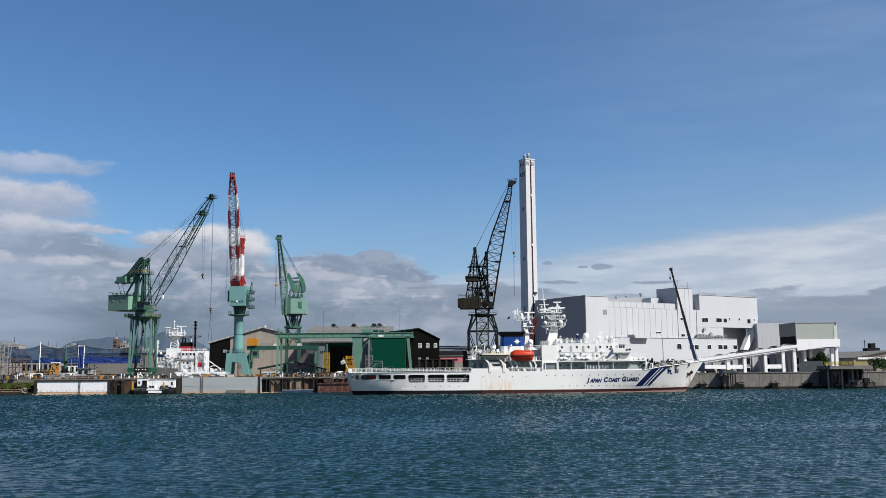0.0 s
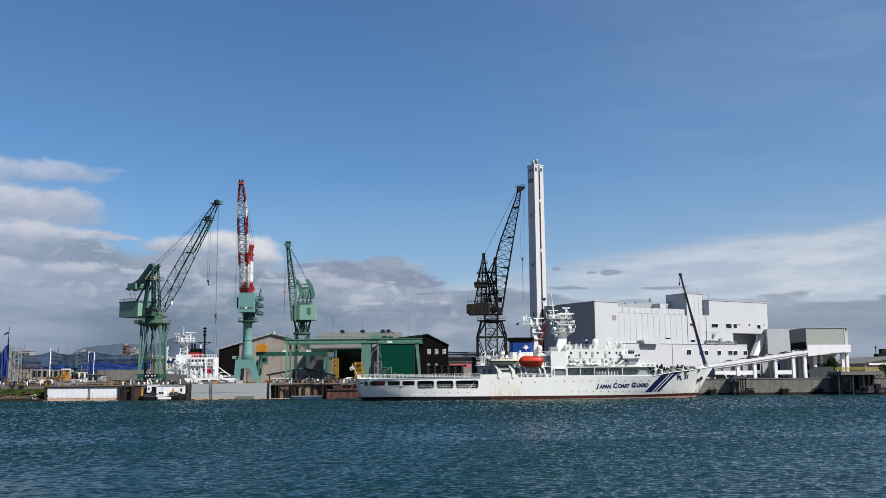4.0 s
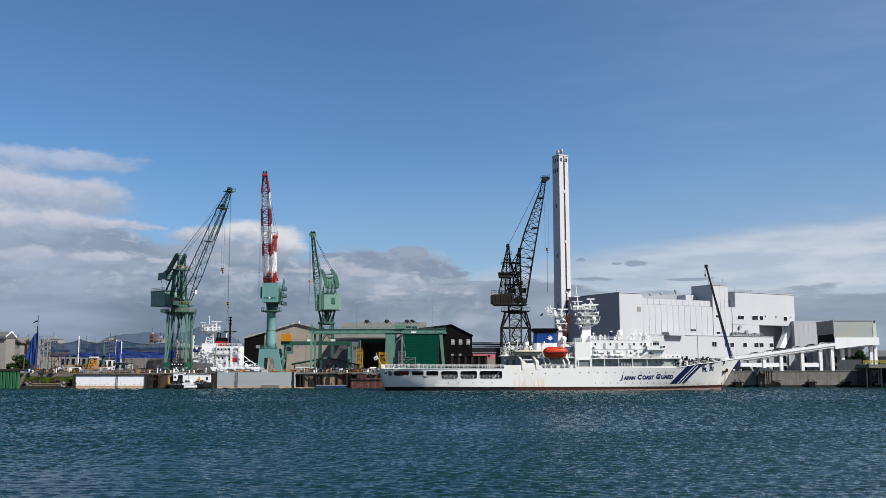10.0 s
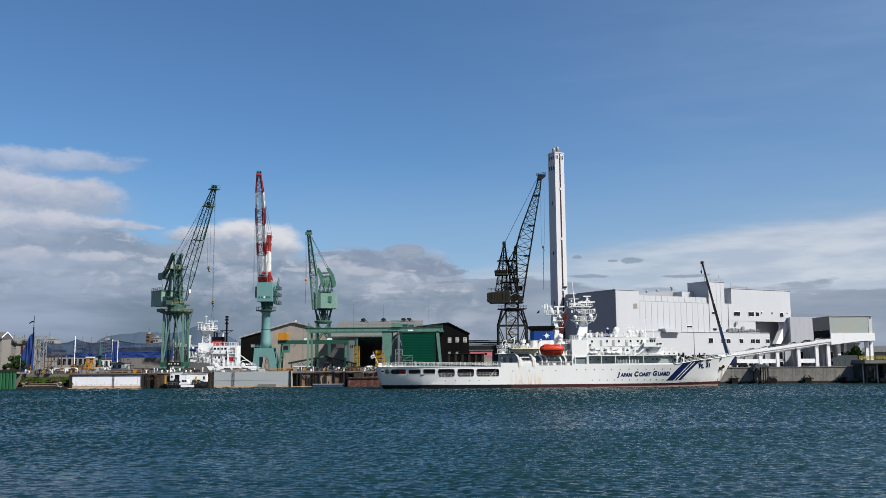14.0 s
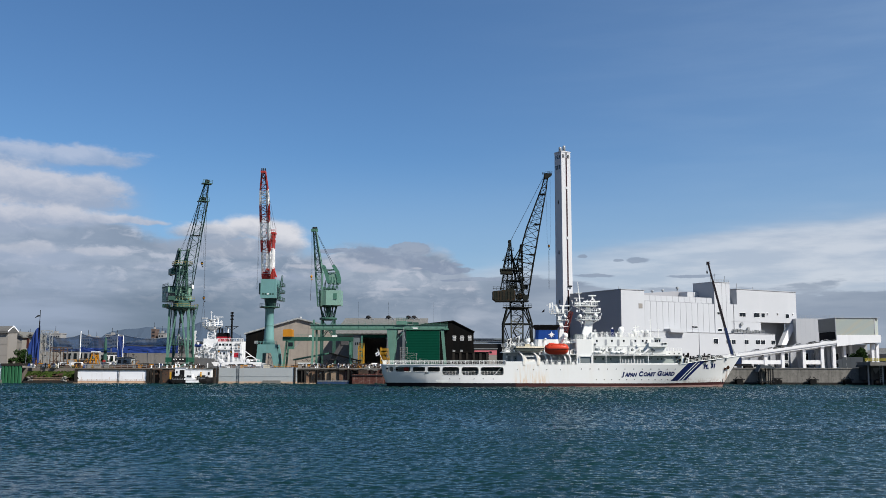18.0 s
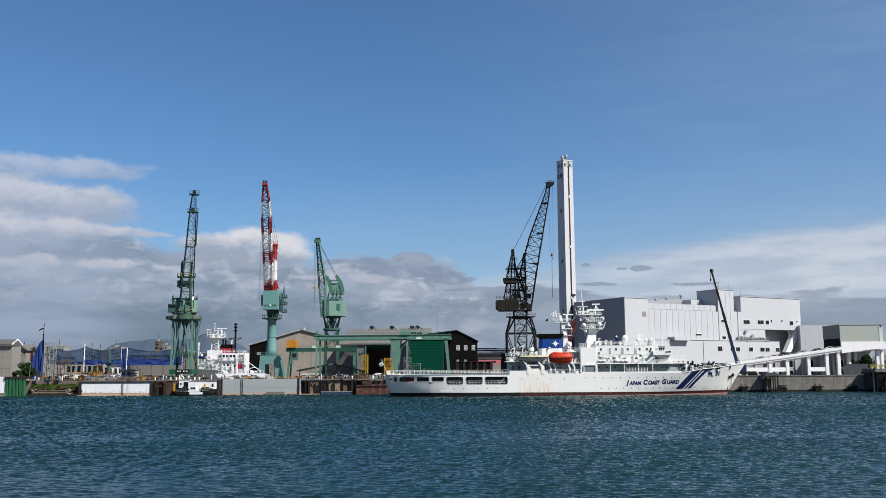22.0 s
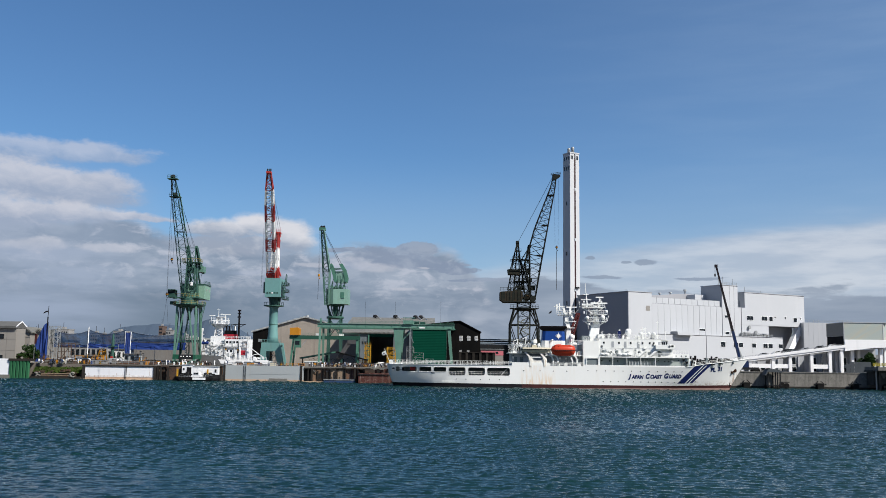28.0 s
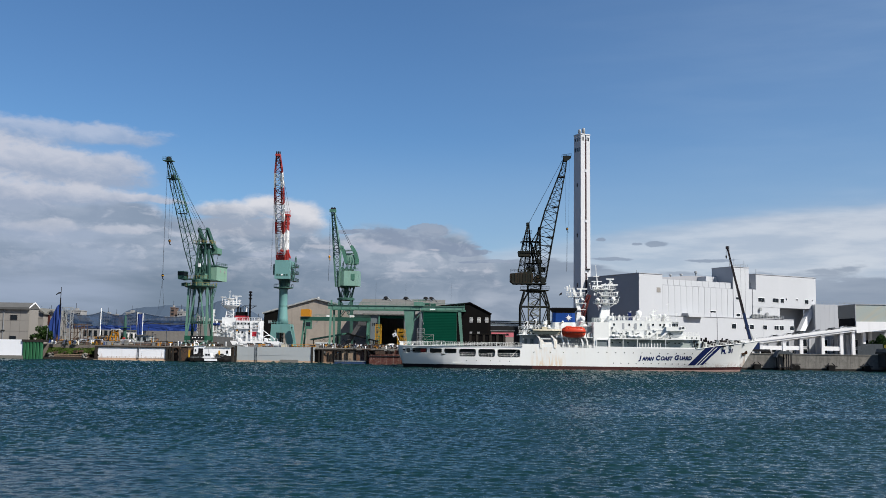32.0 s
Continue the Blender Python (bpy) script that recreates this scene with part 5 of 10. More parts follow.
    for a, b, n, h0, h1 in ((0, 0.26, 4, (2.3, 0.5), (1.75, 1.75)), (0.26, 0.85, 9, (1.75, 1.75), (1.0, 1.1)), (0.85, 1.0, 3, (1.0, 1.1), (0.55, 0.35))):
        truss((c, l), P.lerp(Q, a), P.lerp(Q, b), n, h0, h1, 0.105, 0.038)
    part("jib_chord", c, M_GREEN, up, "dark green lattice chord")
    part("jib_lacing", l, M_GREEN, up)
    for f, wd in ((0.85, 1.7), (1.0, 1.5)):
        k = P.lerp(Q, f)
        part("sheave_platform", Shape().box(-wd, wd, k.y - 1.3, k.y + 1.2, k.z - 0.1, k.z + 0.12), M_GREEN, up)
        part("sheave_rail", railing((-wd, k.y - 1.3, k.z + 0.1), (wd, k.y - 1.3, k.z + 0.1), 1.0, 0.9, 0.04), M_GREEN, up)
        part("sheave", Shape().turn([(0.85, -0.5), (0.95, 0), (0.85, 0.5)], (0, k.y - 0.2, k.z + 0.5), 12, "x"), M_DARKSTEEL, up)
    k = P.lerp(Q, 0.55)
    part("jib_floor", Shape().box(-1.4, 1.4, k.y - 0.6, k.y + 0.6, k.z - 0.1, k.z + 0.1), M_DARKSTEEL, up)
    part("jib_walk", Shape().bar(P.lerp(Q, 0.56) + Vector((1.7, 0, 0)), P.lerp(Q, 0.86) + Vector((1.5, 0, 0)), 0.16), M_GREENL, up, "caged walkway beside the jib")
    for x in (-0.9, 0.9):
        part("stay_rope", Shape().bar((x, 0.2, 18.8), tuple(P.lerp(Q, 0.85) + Vector((x, 0.3, 0.9))), 0.03), M_CABLE, up)
        part("stay_rope", Shape().bar((x * 0.6, 0.2, 18.8), tuple(Q + Vector((x * 0.4, 0.3, 0.5))), 0.025), M_CABLE, up)
        part("counterweight_rope", Shape().bar((x, 11.5, 11.2), (x, 9.5, 6.6), 0.04), M_CABLE, up)
    part("spotlight", Shape().box(1.6, 2.2, -6.2, -5.6, 5.2, 6.4), M_WHITE, up)
    kk = P.lerp(Q, 0.85)
    hook_block(up, (0, kk.y - 1.0, kk.z), (0, kk.y - 1.0, 11.8), None, 0.55)
    hook_block(up, (0, Q.y - 0.9, Q.z), (0, Q.y - 0.9, 0.6), None, 0.1)
    sl = Shape()
    for x in (-0.9, 0.9):
        sl.bar((0, Q.y - 0.9, -0.6), (x, Q.y - 0.9, -9.5), 0.025)
    part("sling", sl, M_CABLE, up)
    return root, up


M_PORTAL = material("portal_green", (0.014, 0.0819, 0.0484), 0.5, 0, 0.15, 1.0)
M_HOUSE = material("machine_house_green", (0.19, 0.325, 0.25), 0.5, 0, 0.08, 2.0, 0, (0.1, 0.12, 0.08), 0.2)
M_YELRAIL = material("faded_yellow_rail", (0.234, 0.203, 0.0702), 0.6, 0, 0.2, 1.0)
SLEW_CRANE, SLEW_UP = build_slewing_crane()


def build_red_crane():
    root = thing("red_white_crane", (-63.0, 335, 5), "teal pedestal crane with a red and white lattice jib", "crane")
    lg = Shape().prism([(-4.0, 0), (-2.0, 0), (-1.5, 5.2), (1.6, 5.2), (2.7, 0), (4.9, 0), (3.4, 8.2), (-3.4, 8.2)], -3.6, -2.6)
    part("front_portal", lg, M_TEAL, root)
    part("rear_portal", Shape().prism([(-4.0, 0), (-2.0, 0), (-1.5, 5.2), (1.6, 5.2), (2.7, 0), (4.9, 0), (3.4, 8.2), (-3.4, 8.2)], 2.6, 3.6), M_TEAL, root)
    part("portal_deck", Shape().box(-3.35, 3.35, -3.5, 3.5, 7.4, 8.35), M_TEAL, root)
    part("deck_rail", railing((-3.5, -3.6, 8.3), (3.5, -3.6, 8.3), 1.1, 1.2, 0.05), M_TEAL, root)
    part("lamp_box", Shape().box(-4.6, -3.4, -3.4, -2.6, 8.6, 9.6), M_STEEL, root)
    c, l = four(), Shape()
    truss((c, l), (0.6, 0, 0), (0.6, 0, 7.4), 4, (0.7, 0.7), (0.7, 0.7), 0.1, 0.07)
    part("ladder_cage", l, M_STEEL, root)
    part("stair", Shape().bar((4.6, -2.6, 0.2), (3.0, -2.6, 8.0), 0.35), M_TEAL, root)
    part("pedestal", Shape().turn([(2.3, 8.2), (1.85, 10.6), (1.62, 15.0), (1.56, 21.0), (2.0, 21.6)], (0, 0, 0), 20), M_TEAL, root, "teal tubular pedestal", True)
    part("pedestal_seam", Shape().turn([(1.7, 15.0), (1.7, 15.15)], (0, 0, 0), 20), M_GREEN, root)
    part("platform", Shape().turn([(2.0, 21.5), (3.7, 21.8), (3.7, 22.1), (1.9, 22.2)], (0, 0, 0), 16), M_GREEN, root)
    ring = Shape()
    for i in range(14):
        a, b = 2 * math.pi * i / 14, 2 * math.pi * (i + 1) / 14
        ring.bar((3.6 * math.cos(a), 3.6 * math.sin(a), 22.1), (3.6 * math.cos(a), 3.6 * math.sin(a), 23.2), 0.05)
        ring.bar((3.6 * math.cos(a), 3.6 * math.sin(a), 23.2), (3.6 * math.cos(b), 3.6 * math.sin(b), 23.2), 0.04)
    part("platform_rail_bar", bars(ring), M_GREEN, root)
    part("slew_neck", Shape().turn([(1.9, 22.1), (2.3, 24.6), (2.3, 25.4)], (0.3, 0, 0), 14), M_TEALD, root)
    part("house", Shape().box(-2.6, 3.0, -4.6, 4.5, 25.0, 31.9), M_TEAL, root, "teal box-shaped crane house")
    for x in (-1.9, -1.0, -0.1, 0.8, 1.7):
        part("house_mark", Shape().box(x, x + 0.55, -4.68, -4.58, 26.2, 26.8), M_GREEN, root)
    part("house_mark", Shape().turn([(0.32, -0.05), (0.32, 0.05)], (0.17, -4.72, 26.5), 12, "y"), M_WHITE, root, "white round mark")
    for z in (24.2, 27.0, 29.5):
        part("side_platform", Shape().box(3.3, 5.0, -3.0, 3.0, z, z + 0.15), M_GREEN, root)
        part("side_rail", railing((5.0, -3.0, z), (5.0, 3.0, z), 1.1, 1.2, 0.06), M_GREEN, root)
        part("side_rail", railing((3.4, -3.0, z), (5.0, -3.0, z), 1.1, 0.8, 0.06), M_GREEN, root)
    part("side_ladder", Shape().bar((3.7, -3.2, 24.3), (4.9, -3.2, 33.5), 0.14).bar((4.4, -3.2, 24.3), (5.2, -3.2, 33), 0.1), M_GREEN, root)
    part("west_ledge", Shape().box(-3.5, -2.8, -3, 3, 26.5, 30.5), M_GREEN, root)
    part("mast_plinth", Shape().box(-1.6, 1.6, -2.0, 1.4, 31.9, 32.75), M_RED, root)
    part("jib_foot", Shape().box(-2.3, 0.9, -3.9, -2.5, 31.9, 33.1), M_RED, root)
    # A-frame mast in bands
    bands = [(32.7, 36.0, M_RED), (36.0, 43.5, M_WHITE), (43.5, 49.4, M_RED)]
    for z0, z1, m in bands:
        c, l = four(), Shape()
        def hx(z):
            return 1.3 - (z - 32.7) * 0.02
        truss((c, l), (0.0, -0.5, z0), (0.2, -1.2, z1), 3, (hx(z0), 1.5), (hx(z1), 1.3), 0.2, 0.09)
        part("mast_section", c, m, root)
        part("mast_lacing", l, m, root)
    for x in (-0.9, 0.85):
        for z0, z1, m in bands:
            part("mast_post", Shape().box(x - 0.32, x + 0.32, -1.0, 0.6, z0, z1), m, root, "boxed mast post")
    part("mast_ladder", Shape().box(-0.15, 0.15, -0.3, 0.2, 33, 48.9), M_WHITE, root)
    for z in (35.6, 39.8, 43.4, 46.2):
        part("mast_belt", Shape().box(-1.4, 1.4, -1.3, 0.9, z, z + 0.4), M_RED if z > 43 or z < 36 else M_WHITE, root)
    part("mast_foot_strut", Shape().bar((1.1, -1.0, 36.5), (2.5, -1.6, 32.8), 0.22).bar((-1.1, -1.0, 36.5), (-2.2, -1.6, 32.8), 0.2), M_RED, root)
    for z in (33.8, 45.5, 47.4):
        part("mast_gallery", Shape().box(-1.8, 1.9, -1.7, -1.3, z, z + 0.12), M_RED, root)
        part("mast_gallery_rail", railing((-1.8, -1.7, z), (1.9, -1.7, z), 0.9, 0.6, 0.06), M_RED, root)
    part("mast_head", Shape().box(-1.6, 1.7, -2.0, 1.2, 48.9, 49.5), M_RED, root)
    part("mast_head_rail", railing((-1.6, -2.0, 49.5), (1.7, -2.0, 49.5), 1.0, 0.7, 0.05), M_RED, root)
    part("mast_head_post", Shape().bar((1.9, -1.5, 47.5), (1.9, -1.5, 51), 0.07), M_RED, root)
    # jib in bands, leaning over the water
    P, Q = Vector((-0.7, -3.2, 33.0)), Vector((1.0, -22.0, 67.8))
    cuts = [(0.0, 0.04, M_RED), (0.04, 0.25, M_WHITE), (0.25, 0.37, M_RED), (0.37, 0.54, M_WHITE), (0.54, 0.70, M_RED), (0.70, 0.84, M_WHITE), (0.84, 1.0, M_RED)]
    def half(f):
        return (1.5, 1.1) if f < 0.78 else (1.5 - (f - 0.78) * 4.1, 1.1 - (f - 0.78) * 3.0)
    for a, b, m in cuts:
        c, l = four(), Shape()
        truss((c, l), P.lerp(Q, a), P.lerp(Q, b), 3, half(a), half(b), 0.19, 0.09)
        part("jib_section", c, m, root)
        part("jib_lacing", l, m, root)
    for a, b, m in cuts[2:6]:
        part("jib_walk", Shape().bar(P.lerp(Q, a) + Vector((0.75, 0, 0)), P.lerp(Q, b) + Vector((0.75, 0, 0)), 0.22), m, root, "walkway inside the jib")
    part("jib_ladder", Shape().bar(P.lerp(Q, 0.1) + Vector((-1.9, 0, 0)), P.lerp(Q, 0.86) + Vector((-1.1, 0, 0)), 0.07), M_WHITE, root)
    part("jib_head", Shape().box(Q.x - 0.85, Q.x + 0.85, Q.y - 1, Q.y + 1, Q.z - 0.4, Q.z + 0.3), M_RED, root)
    for x in (-0.6, 0, 0.6):
        part("head_sheave", Shape().turn([(0.6, -0.12), (0.6, 0.12)], (Q.x + x, Q.y, Q.z + 0.8), 10, "x"), M_DARKSTEEL, root)
    part("hoist_rope", Shape().bar((Q.x - 0.9, Q.y, Q.z), (Q.x - 1.6, Q.y + 1, 27), 0.02).bar((Q.x - 0.5, Q.y, Q.z), (Q.x - 1.4, Q.y + 1, 27), 0.02), M_CABLE, root)
    part("luffing_rope", Shape().bar((0.8, -1, 51), (Q.x, Q.y, Q.z), 0.035).bar((1.6, -1, 51), (Q.x + 0.3, Q.y, Q.z), 0.035), M_CABLE, root)
    return root


M_GREENH = material("pale_green_house", (0.178, 0.31, 0.262), 0.5, 0, 0.12, 1.2, 0.1, (0.12, 0.14, 0.1), 0.3)
M_TEALD = material("dark_teal", (0.0351, 0.0897, 0.0819), 0.5, 0, 0.1, 1.0)
RED_CRANE = build_red_crane()


def build_small_crane():
    root = thing("jib_crane", (-45.6, 350, 5), "light green jib crane with a curved counterweight lever", "crane")
    for sx in (-1, 1):
        for sy in (-1, 1):
            part("leg", Shape().bar((sx * 2.4, sy * 2.4, 0), (sx * 2.2, sy * 2.2, 17.7), 0.3), M_GREEN, root)
    for sy in (-1, 1):
        for a, b in ((-1, 1), (1, -1)):
            part("leg_brace", Shape().bar((a * 2.3, sy * 2.3, 11.0), (b * 2.2, sy * 2.2, 17.4), 0.14), M_GREEN, root)
    part("base_ring", Shape().turn([(2.6, 17.5), (3.3, 17.8), (3.3, 18.4), (2.7, 18.6)], (0, 0, 0), 14), M_GREEN, root)
    for i in range(8):
        a = 2 * math.pi * i / 8
        for k in (-0.5, 0.5):
            part("base_strut", Shape().bar((2.3 * math.cos(a), 2.3 * math.sin(a), 18.4), (3.3 * math.cos(a + k), 3.3 * math.sin(a + k), 23), 0.13), M_GREEN, root)
    part("slew_column", Shape().turn([(0.9, 18.4), (0.9, 23.1)], (0, 0, 0), 12), M_GREEN, root)
    part("slew_ring", Shape().turn([(2.6, 22.5), (3.5, 22.9), (3.5, 23.1)], (0, 0, 0), 16), M_GREEN, root)
    part("house", Shape().prism([(-3.2, -3.4), (-0.4, -4.6), (5.0, -3.6), (5.0, 3.6), (-3.2, 3.6)], 23.0, 28.6, "z"), M_GREENH, root, "pale green machinery house")
    part("house_door", Shape().box(2.2, 3.6, -4.2, -4.0, 25.2, 27.4), M_GANTRY, root)
    part("house_rail", railing((-2, -3.6, 28.6), (4.8, -3.6, 28.6), 0.9, 1.2, 0.04), M_GREENL, root)
    for dy in (-1.7, 1.7):
        left = [(-2.6, 38.0), (-1.7, 38.4), (-0.4, 35.4), (0.6, 31.6), (-0.5, 31.2), (-1.2, 34.0), (-2.0, 36.4)]
        part("lever", Shape().prism(left, dy - 0.2, dy + 0.2), M_GANTRY, root, "curved green counterweight lever")
        right = [(1.1, 38.0), (2.1, 38.5), (3.7, 36.0), (4.5, 33.0), (4.3, 31.4), (3.3, 31.4), (3.3, 33.0), (2.5, 35.6)]
        part("lever_rear", Shape().prism(right, dy * 0.8 - 0.2, dy * 0.8 + 0.2), M_GANTRY, root)
        part("lever_link", Shape().bar((-1.0, dy, 36.4), (1.9, dy * 0.8, 36.6), 0.12).bar((-0.6, dy, 35.2), (2.6, dy * 0.8, 35.4), 0.12), M_GREEN, root)
    part("lever_tie", Shape().bar((-0.9, -1.7, 36.2), (-0.9, 1.7, 36.2), 0.14).bar((1.6, -1.5, 38.0), (1.6, 1.5, 38.0), 0.14).bar((3.3, -1.5, 34.6), (3.3, 1.5, 34.6), 0.14), M_GREEN, root)
    part("counterweight", Shape().prism([(-0.2, 32.2), (0.3, 31.2), (3.7, 31.0), (4.2, 32.0), (3.7, 34.8), (0.3, 35.0)], -1.3, 1.3), M_GREENH, root, "light green counterweight")
    for i in range(5):
        part("weight_slab", Shape().box(0.6 + i * 0.62, 0.72 + i * 0.62, -1.42, -1.3, 31.7, 33.9), M_GANTRY, root)
    for x in (-1.4, 0.2, 1.8, 3.2):
        part("winch_drum", Shape().turn([(0.5, -0.5), (0.36, -0.4), (0.36, 0.4), (0.5, 0.5)], (x, -1.6, 29.6 + 0.3 * (x > 1)), 10, "y"), M_GREEN, root)
        part("winch_frame", Shape().bar((x - 0.5, -1.5, 28.6), (x + 0.2, -1.5, 31.6), 0.08).bar((x + 0.6, -1.5, 28.6), (x, -1.5, 31.6), 0.08), M_GREEN, root)
    part("winch_deck", Shape().box(-1.6, 2.6, -1.2, 2, 28.7, 29.5), M_GREEN, root)
    for x in (-1.2, 0.6, 2.0):
        part("deck_post", Shape().bar((x, -1.5, 28.6), (x + 0.2, -1.2, 32.5), 0.11), M_GREEN, root)
    P, Q, R = Vector((-2.7, -4.4, 22.6)), Vector((-2.8, -6.5, 35)), Vector((-3.5, -15, 49.2))
    c, l = four(), Shape()
    truss((c, l), P, Q, 5, (0.7, 0.5), (1.25, 1.5), 0.15, 0.075)
    truss((c, l), Q, R, 7, (1.25, 1.5), (0.45, 0.4), 0.15, 0.075)
    part("jib_chord", c, M_GREENL, root)
    part("jib_lacing", l, M_GREENL, root)
    part("jib_web", Shape().bar(Q + Vector((1.2, -1.9, 0)), R + Vector((0.5, -0.8, 0)), 0.32).bar(P + Vector((0.7, -0.9, 0)), Q + Vector((1.2, -1.9, 0)), 0.2), M_GREENH, root, "pale green boxed chord")
    part("jib_head", Shape().box(R.x - 1.2, R.x + 1.1, R.y - 0.8, R.y + 0.8, R.z - 0.2, R.z + 0.8), M_GANTRY, root)
    for x in (-0.4, 0.5):
        part("head_sheave", Shape().turn([(0.5, -0.15), (0.5, 0.15)], (R.x + x, R.y, R.z + 1.1), 10, "y"), M_DARKSTEEL, root)
    part("stay_rope", Shape().bar((R.x + 0.5, R.y, R.z), (1.9, -1, 38.2), 0.045).bar((R.x + 0.3, R.y, R.z), (1.3, 1, 37.8), 0.045), M_CABLE, root)
    hook_block(root, (R.x - 0.9, R.y, R.z), (R.x - 0.9, R.y, 32.5), M_OCHRE, 0.2)
    part("sling", Shape().bar((R.x - 0.9, R.y, 31.6), (R.x - 1.1, R.y, 24), 0.05), M_CABLE, root)


build_small_crane()


M_HOUSEK = material("weathered_dark_house", (0.019, 0.022, 0.018), 0.7, 0, 0.35, 1.5, 0.4, (0.09, 0.045, 0.025), 0.4, 0.3)


M_WINCHR = material("winch_rust_brown", (0.11, 0.065, 0.03), 0.7, 0, 0.3, 0.8, 0.4, (0.03, 0.02, 0.015))
M_CORE = material("stair_core_grey_green", (0.12, 0.13, 0.105), 0.7, 0, 0.3, 1.0, 0.4, (0.08, 0.045, 0.025), 0.3, 0.3)


def build_black_crane():
    root = thing("black_lattice_crane", (23.7, 330, 5), "weathered black lattice crane on a braced tower", "crane")
    for sx in (-1, 1):
        for sy in (-1, 1):
            part("leg", Shape().bar((sx * 5.0, sy * 4.6, 0), (sx * 4.95, sy * 4.5, 15.4), 0.2), M_CRANEK, root)
            part("upper_leg", Shape().bar((sx * 4.95, sy * 4.5, 15.4), (sx * 3.5, sy * 3.1, 21.0), 0.2), M_CRANEK, root)
            part("raking_strut", Shape().bar((sx * 4.9, sy * 4.5, 15.4), (sx * 1.9, sy * 2.9, 20.9), 0.15), M_CRANEK, root)
            part("knee_brace", Shape().bar((sx * 4.9, sy * 4.5, 15.2), (sx * 2.5, sy * 4.5, 8.4), 0.14), M_CRANEK, root)
            part("knee_brace", Shape().bar((sx * 5.0, sy * 4.6, 1.6), (sx * 2.5, sy * 4.5, 8.4), 0.14), M_CRANEK, root)
            part("side_brace", Shape().bar((sx * 5.0, sy * 4.5, 1.0), (sx * 4.95, 0, 15.2), 0.11), M_CRANEK, root)
    for s2 in (-1, 1):
        part("belt", Shape().bar((-5.0, s2 * 4.5, 15.4), (5.0, s2 * 4.5, 15.4), 0.2), M_CRANEK, root)
        part("belt", Shape().bar((s2 * 4.95, -4.5, 15.4), (s2 * 4.95, 4.5, 15.4), 0.2), M_CRANEK, root)
        part("belt", Shape().bar((-5.0, s2 * 4.5, 8.4), (5.0, s2 * 4.5, 8.4), 0.1), M_CRANEK, root)
    c, l = four(), Shape()
    truss((c, l), (0, 0, 2), (0, 0, 20.5), 9, (1.9, 1.9), (2.1, 2.1), 0.13, 0.06)
    part("core_frame", c, M_CORE, root, "grey-green stair core")
    part("core_lacing", l, M_CORE, root)
    part("stair_tower", Shape().bar((-1.5, -2, 3), (1.5, -2, 8), 0.2).bar((1.5, -2, 8), (-1.5, -2, 13), 0.2).bar((-1.5, -2, 13), (1.5, -2, 18), 0.2), M_CRANEK, root)
    part("platform", Shape().turn([(2.0, 20.4), (4.5, 21.0), (4.6, 21.3), (2, 21.5)], (0, 0, 0), 14), M_CRANEK, root)
    part("platform_rail", railing((-5.0, -3, 21.3), (5.0, -3, 21.3), 1.1, 1.1, 0.05), M_CRANEK, root)
    part("service_deck", Shape().box(-5.0, 5.0, -3.2, 3.2, 21.15, 21.3), M_CRANEK, root)
    for i in range(12):
        z = 3 + i * 1.5
        part("ladder_flight", Shape().bar((-1.2 if i % 2 else 1.2, -2.0, z), (1.2 if i % 2 else -1.2, -2.0, z + 1.5), 0.12), M_CORE, root)
    c, l = four(), Shape()
    truss((c, l), (0, 0, 21.5), (0, 0, 26), 3, (2.2, 2.2), (2.6, 2.6), 0.14, 0.08)
    part("slew_frame", c, M_CRANEK, root)
    part("slew_lacing", l, M_CRANEK, root)
    s = Shape().prism([(-8.6, 24.2), (-7.6, 23.5), (-1.0, 23.5), (-0.6, 24.0), (-0.6, 27.0), (-1.6, 27.6), (-8.6, 26.9)], -3.0, 3.0)
    part("machine_house", s, M_HOUSEK, root, "dark weathered machinery house")
    part("winch_drum", Shape().turn([(1.3, -1.8), (1.0, -1.6), (1.0, 1.6), (1.3, 1.8)], (1.0, 0, 25.2), 14, "y"), M_WINCHR, root, "rusty brown winch drum")
    part("bull_gear", Shape().turn([(1.0, -0.2), (1.1, 0), (1.0, 0.2)], (2.9, -3.1, 24.6), 16, "y"), M_CRANEK, root)
    part("winch_frame", Shape().bar((-0.4, -2.6, 23.6), (1.0, -2.6, 27.6), 0.14).bar((2.6, -2.6, 23.6), (1.0, -2.6, 27.6), 0.14).bar((-0.5, -2.6, 27.0), (2.6, -2.6, 26.6), 0.12), M_CRANEK, root)
    part("machine_deck", Shape().box(-7.6, 4.0, -3.4, 3.4, 23.3, 23.6), M_CRANEK, root)
    for i in range(8):
        part("house_rib", Shape().box(-8.1 + i * 0.95, -7.95 + i * 0.95, -3.12, -2.95, 24.0, 26.8), M_CRANEK, root)
    part("house_rail", railing((-8.5, -3, 27.3), (2.5, -3, 27.3), 1.1, 1.2, 0.05), M_CRANEK, root)
    for y in (-2.0, 2.0):
        for a, b in (((-3.6, 27.3), (-2.4, 44.6)), ((0.2, 26.5), (-2.2, 44.6)), ((-5.2, 33.6), (-2.5, 44.6)), ((-3.4, 27.3), (0.6, 38.6)), ((2.2, 26.6), (1.8, 43.2)),
                     ((-1.0, 38.4), (1.8, 43.2)), ((-5.0, 38.3), (1.8, 38.3)), ((-5.0, 34.2), (2.0, 34.2)), ((-4.0, 30.6), (2.2, 30.6)), ((2.2, 26.6), (-1.2, 38.4)), ((-3.0, 27.3), (2.0, 34.2))):
            part("frame_member", Shape().bar((a[0], y, a[1]), (b[0], y * 0.6, b[1]), 0.13), M_CRANEK, root)
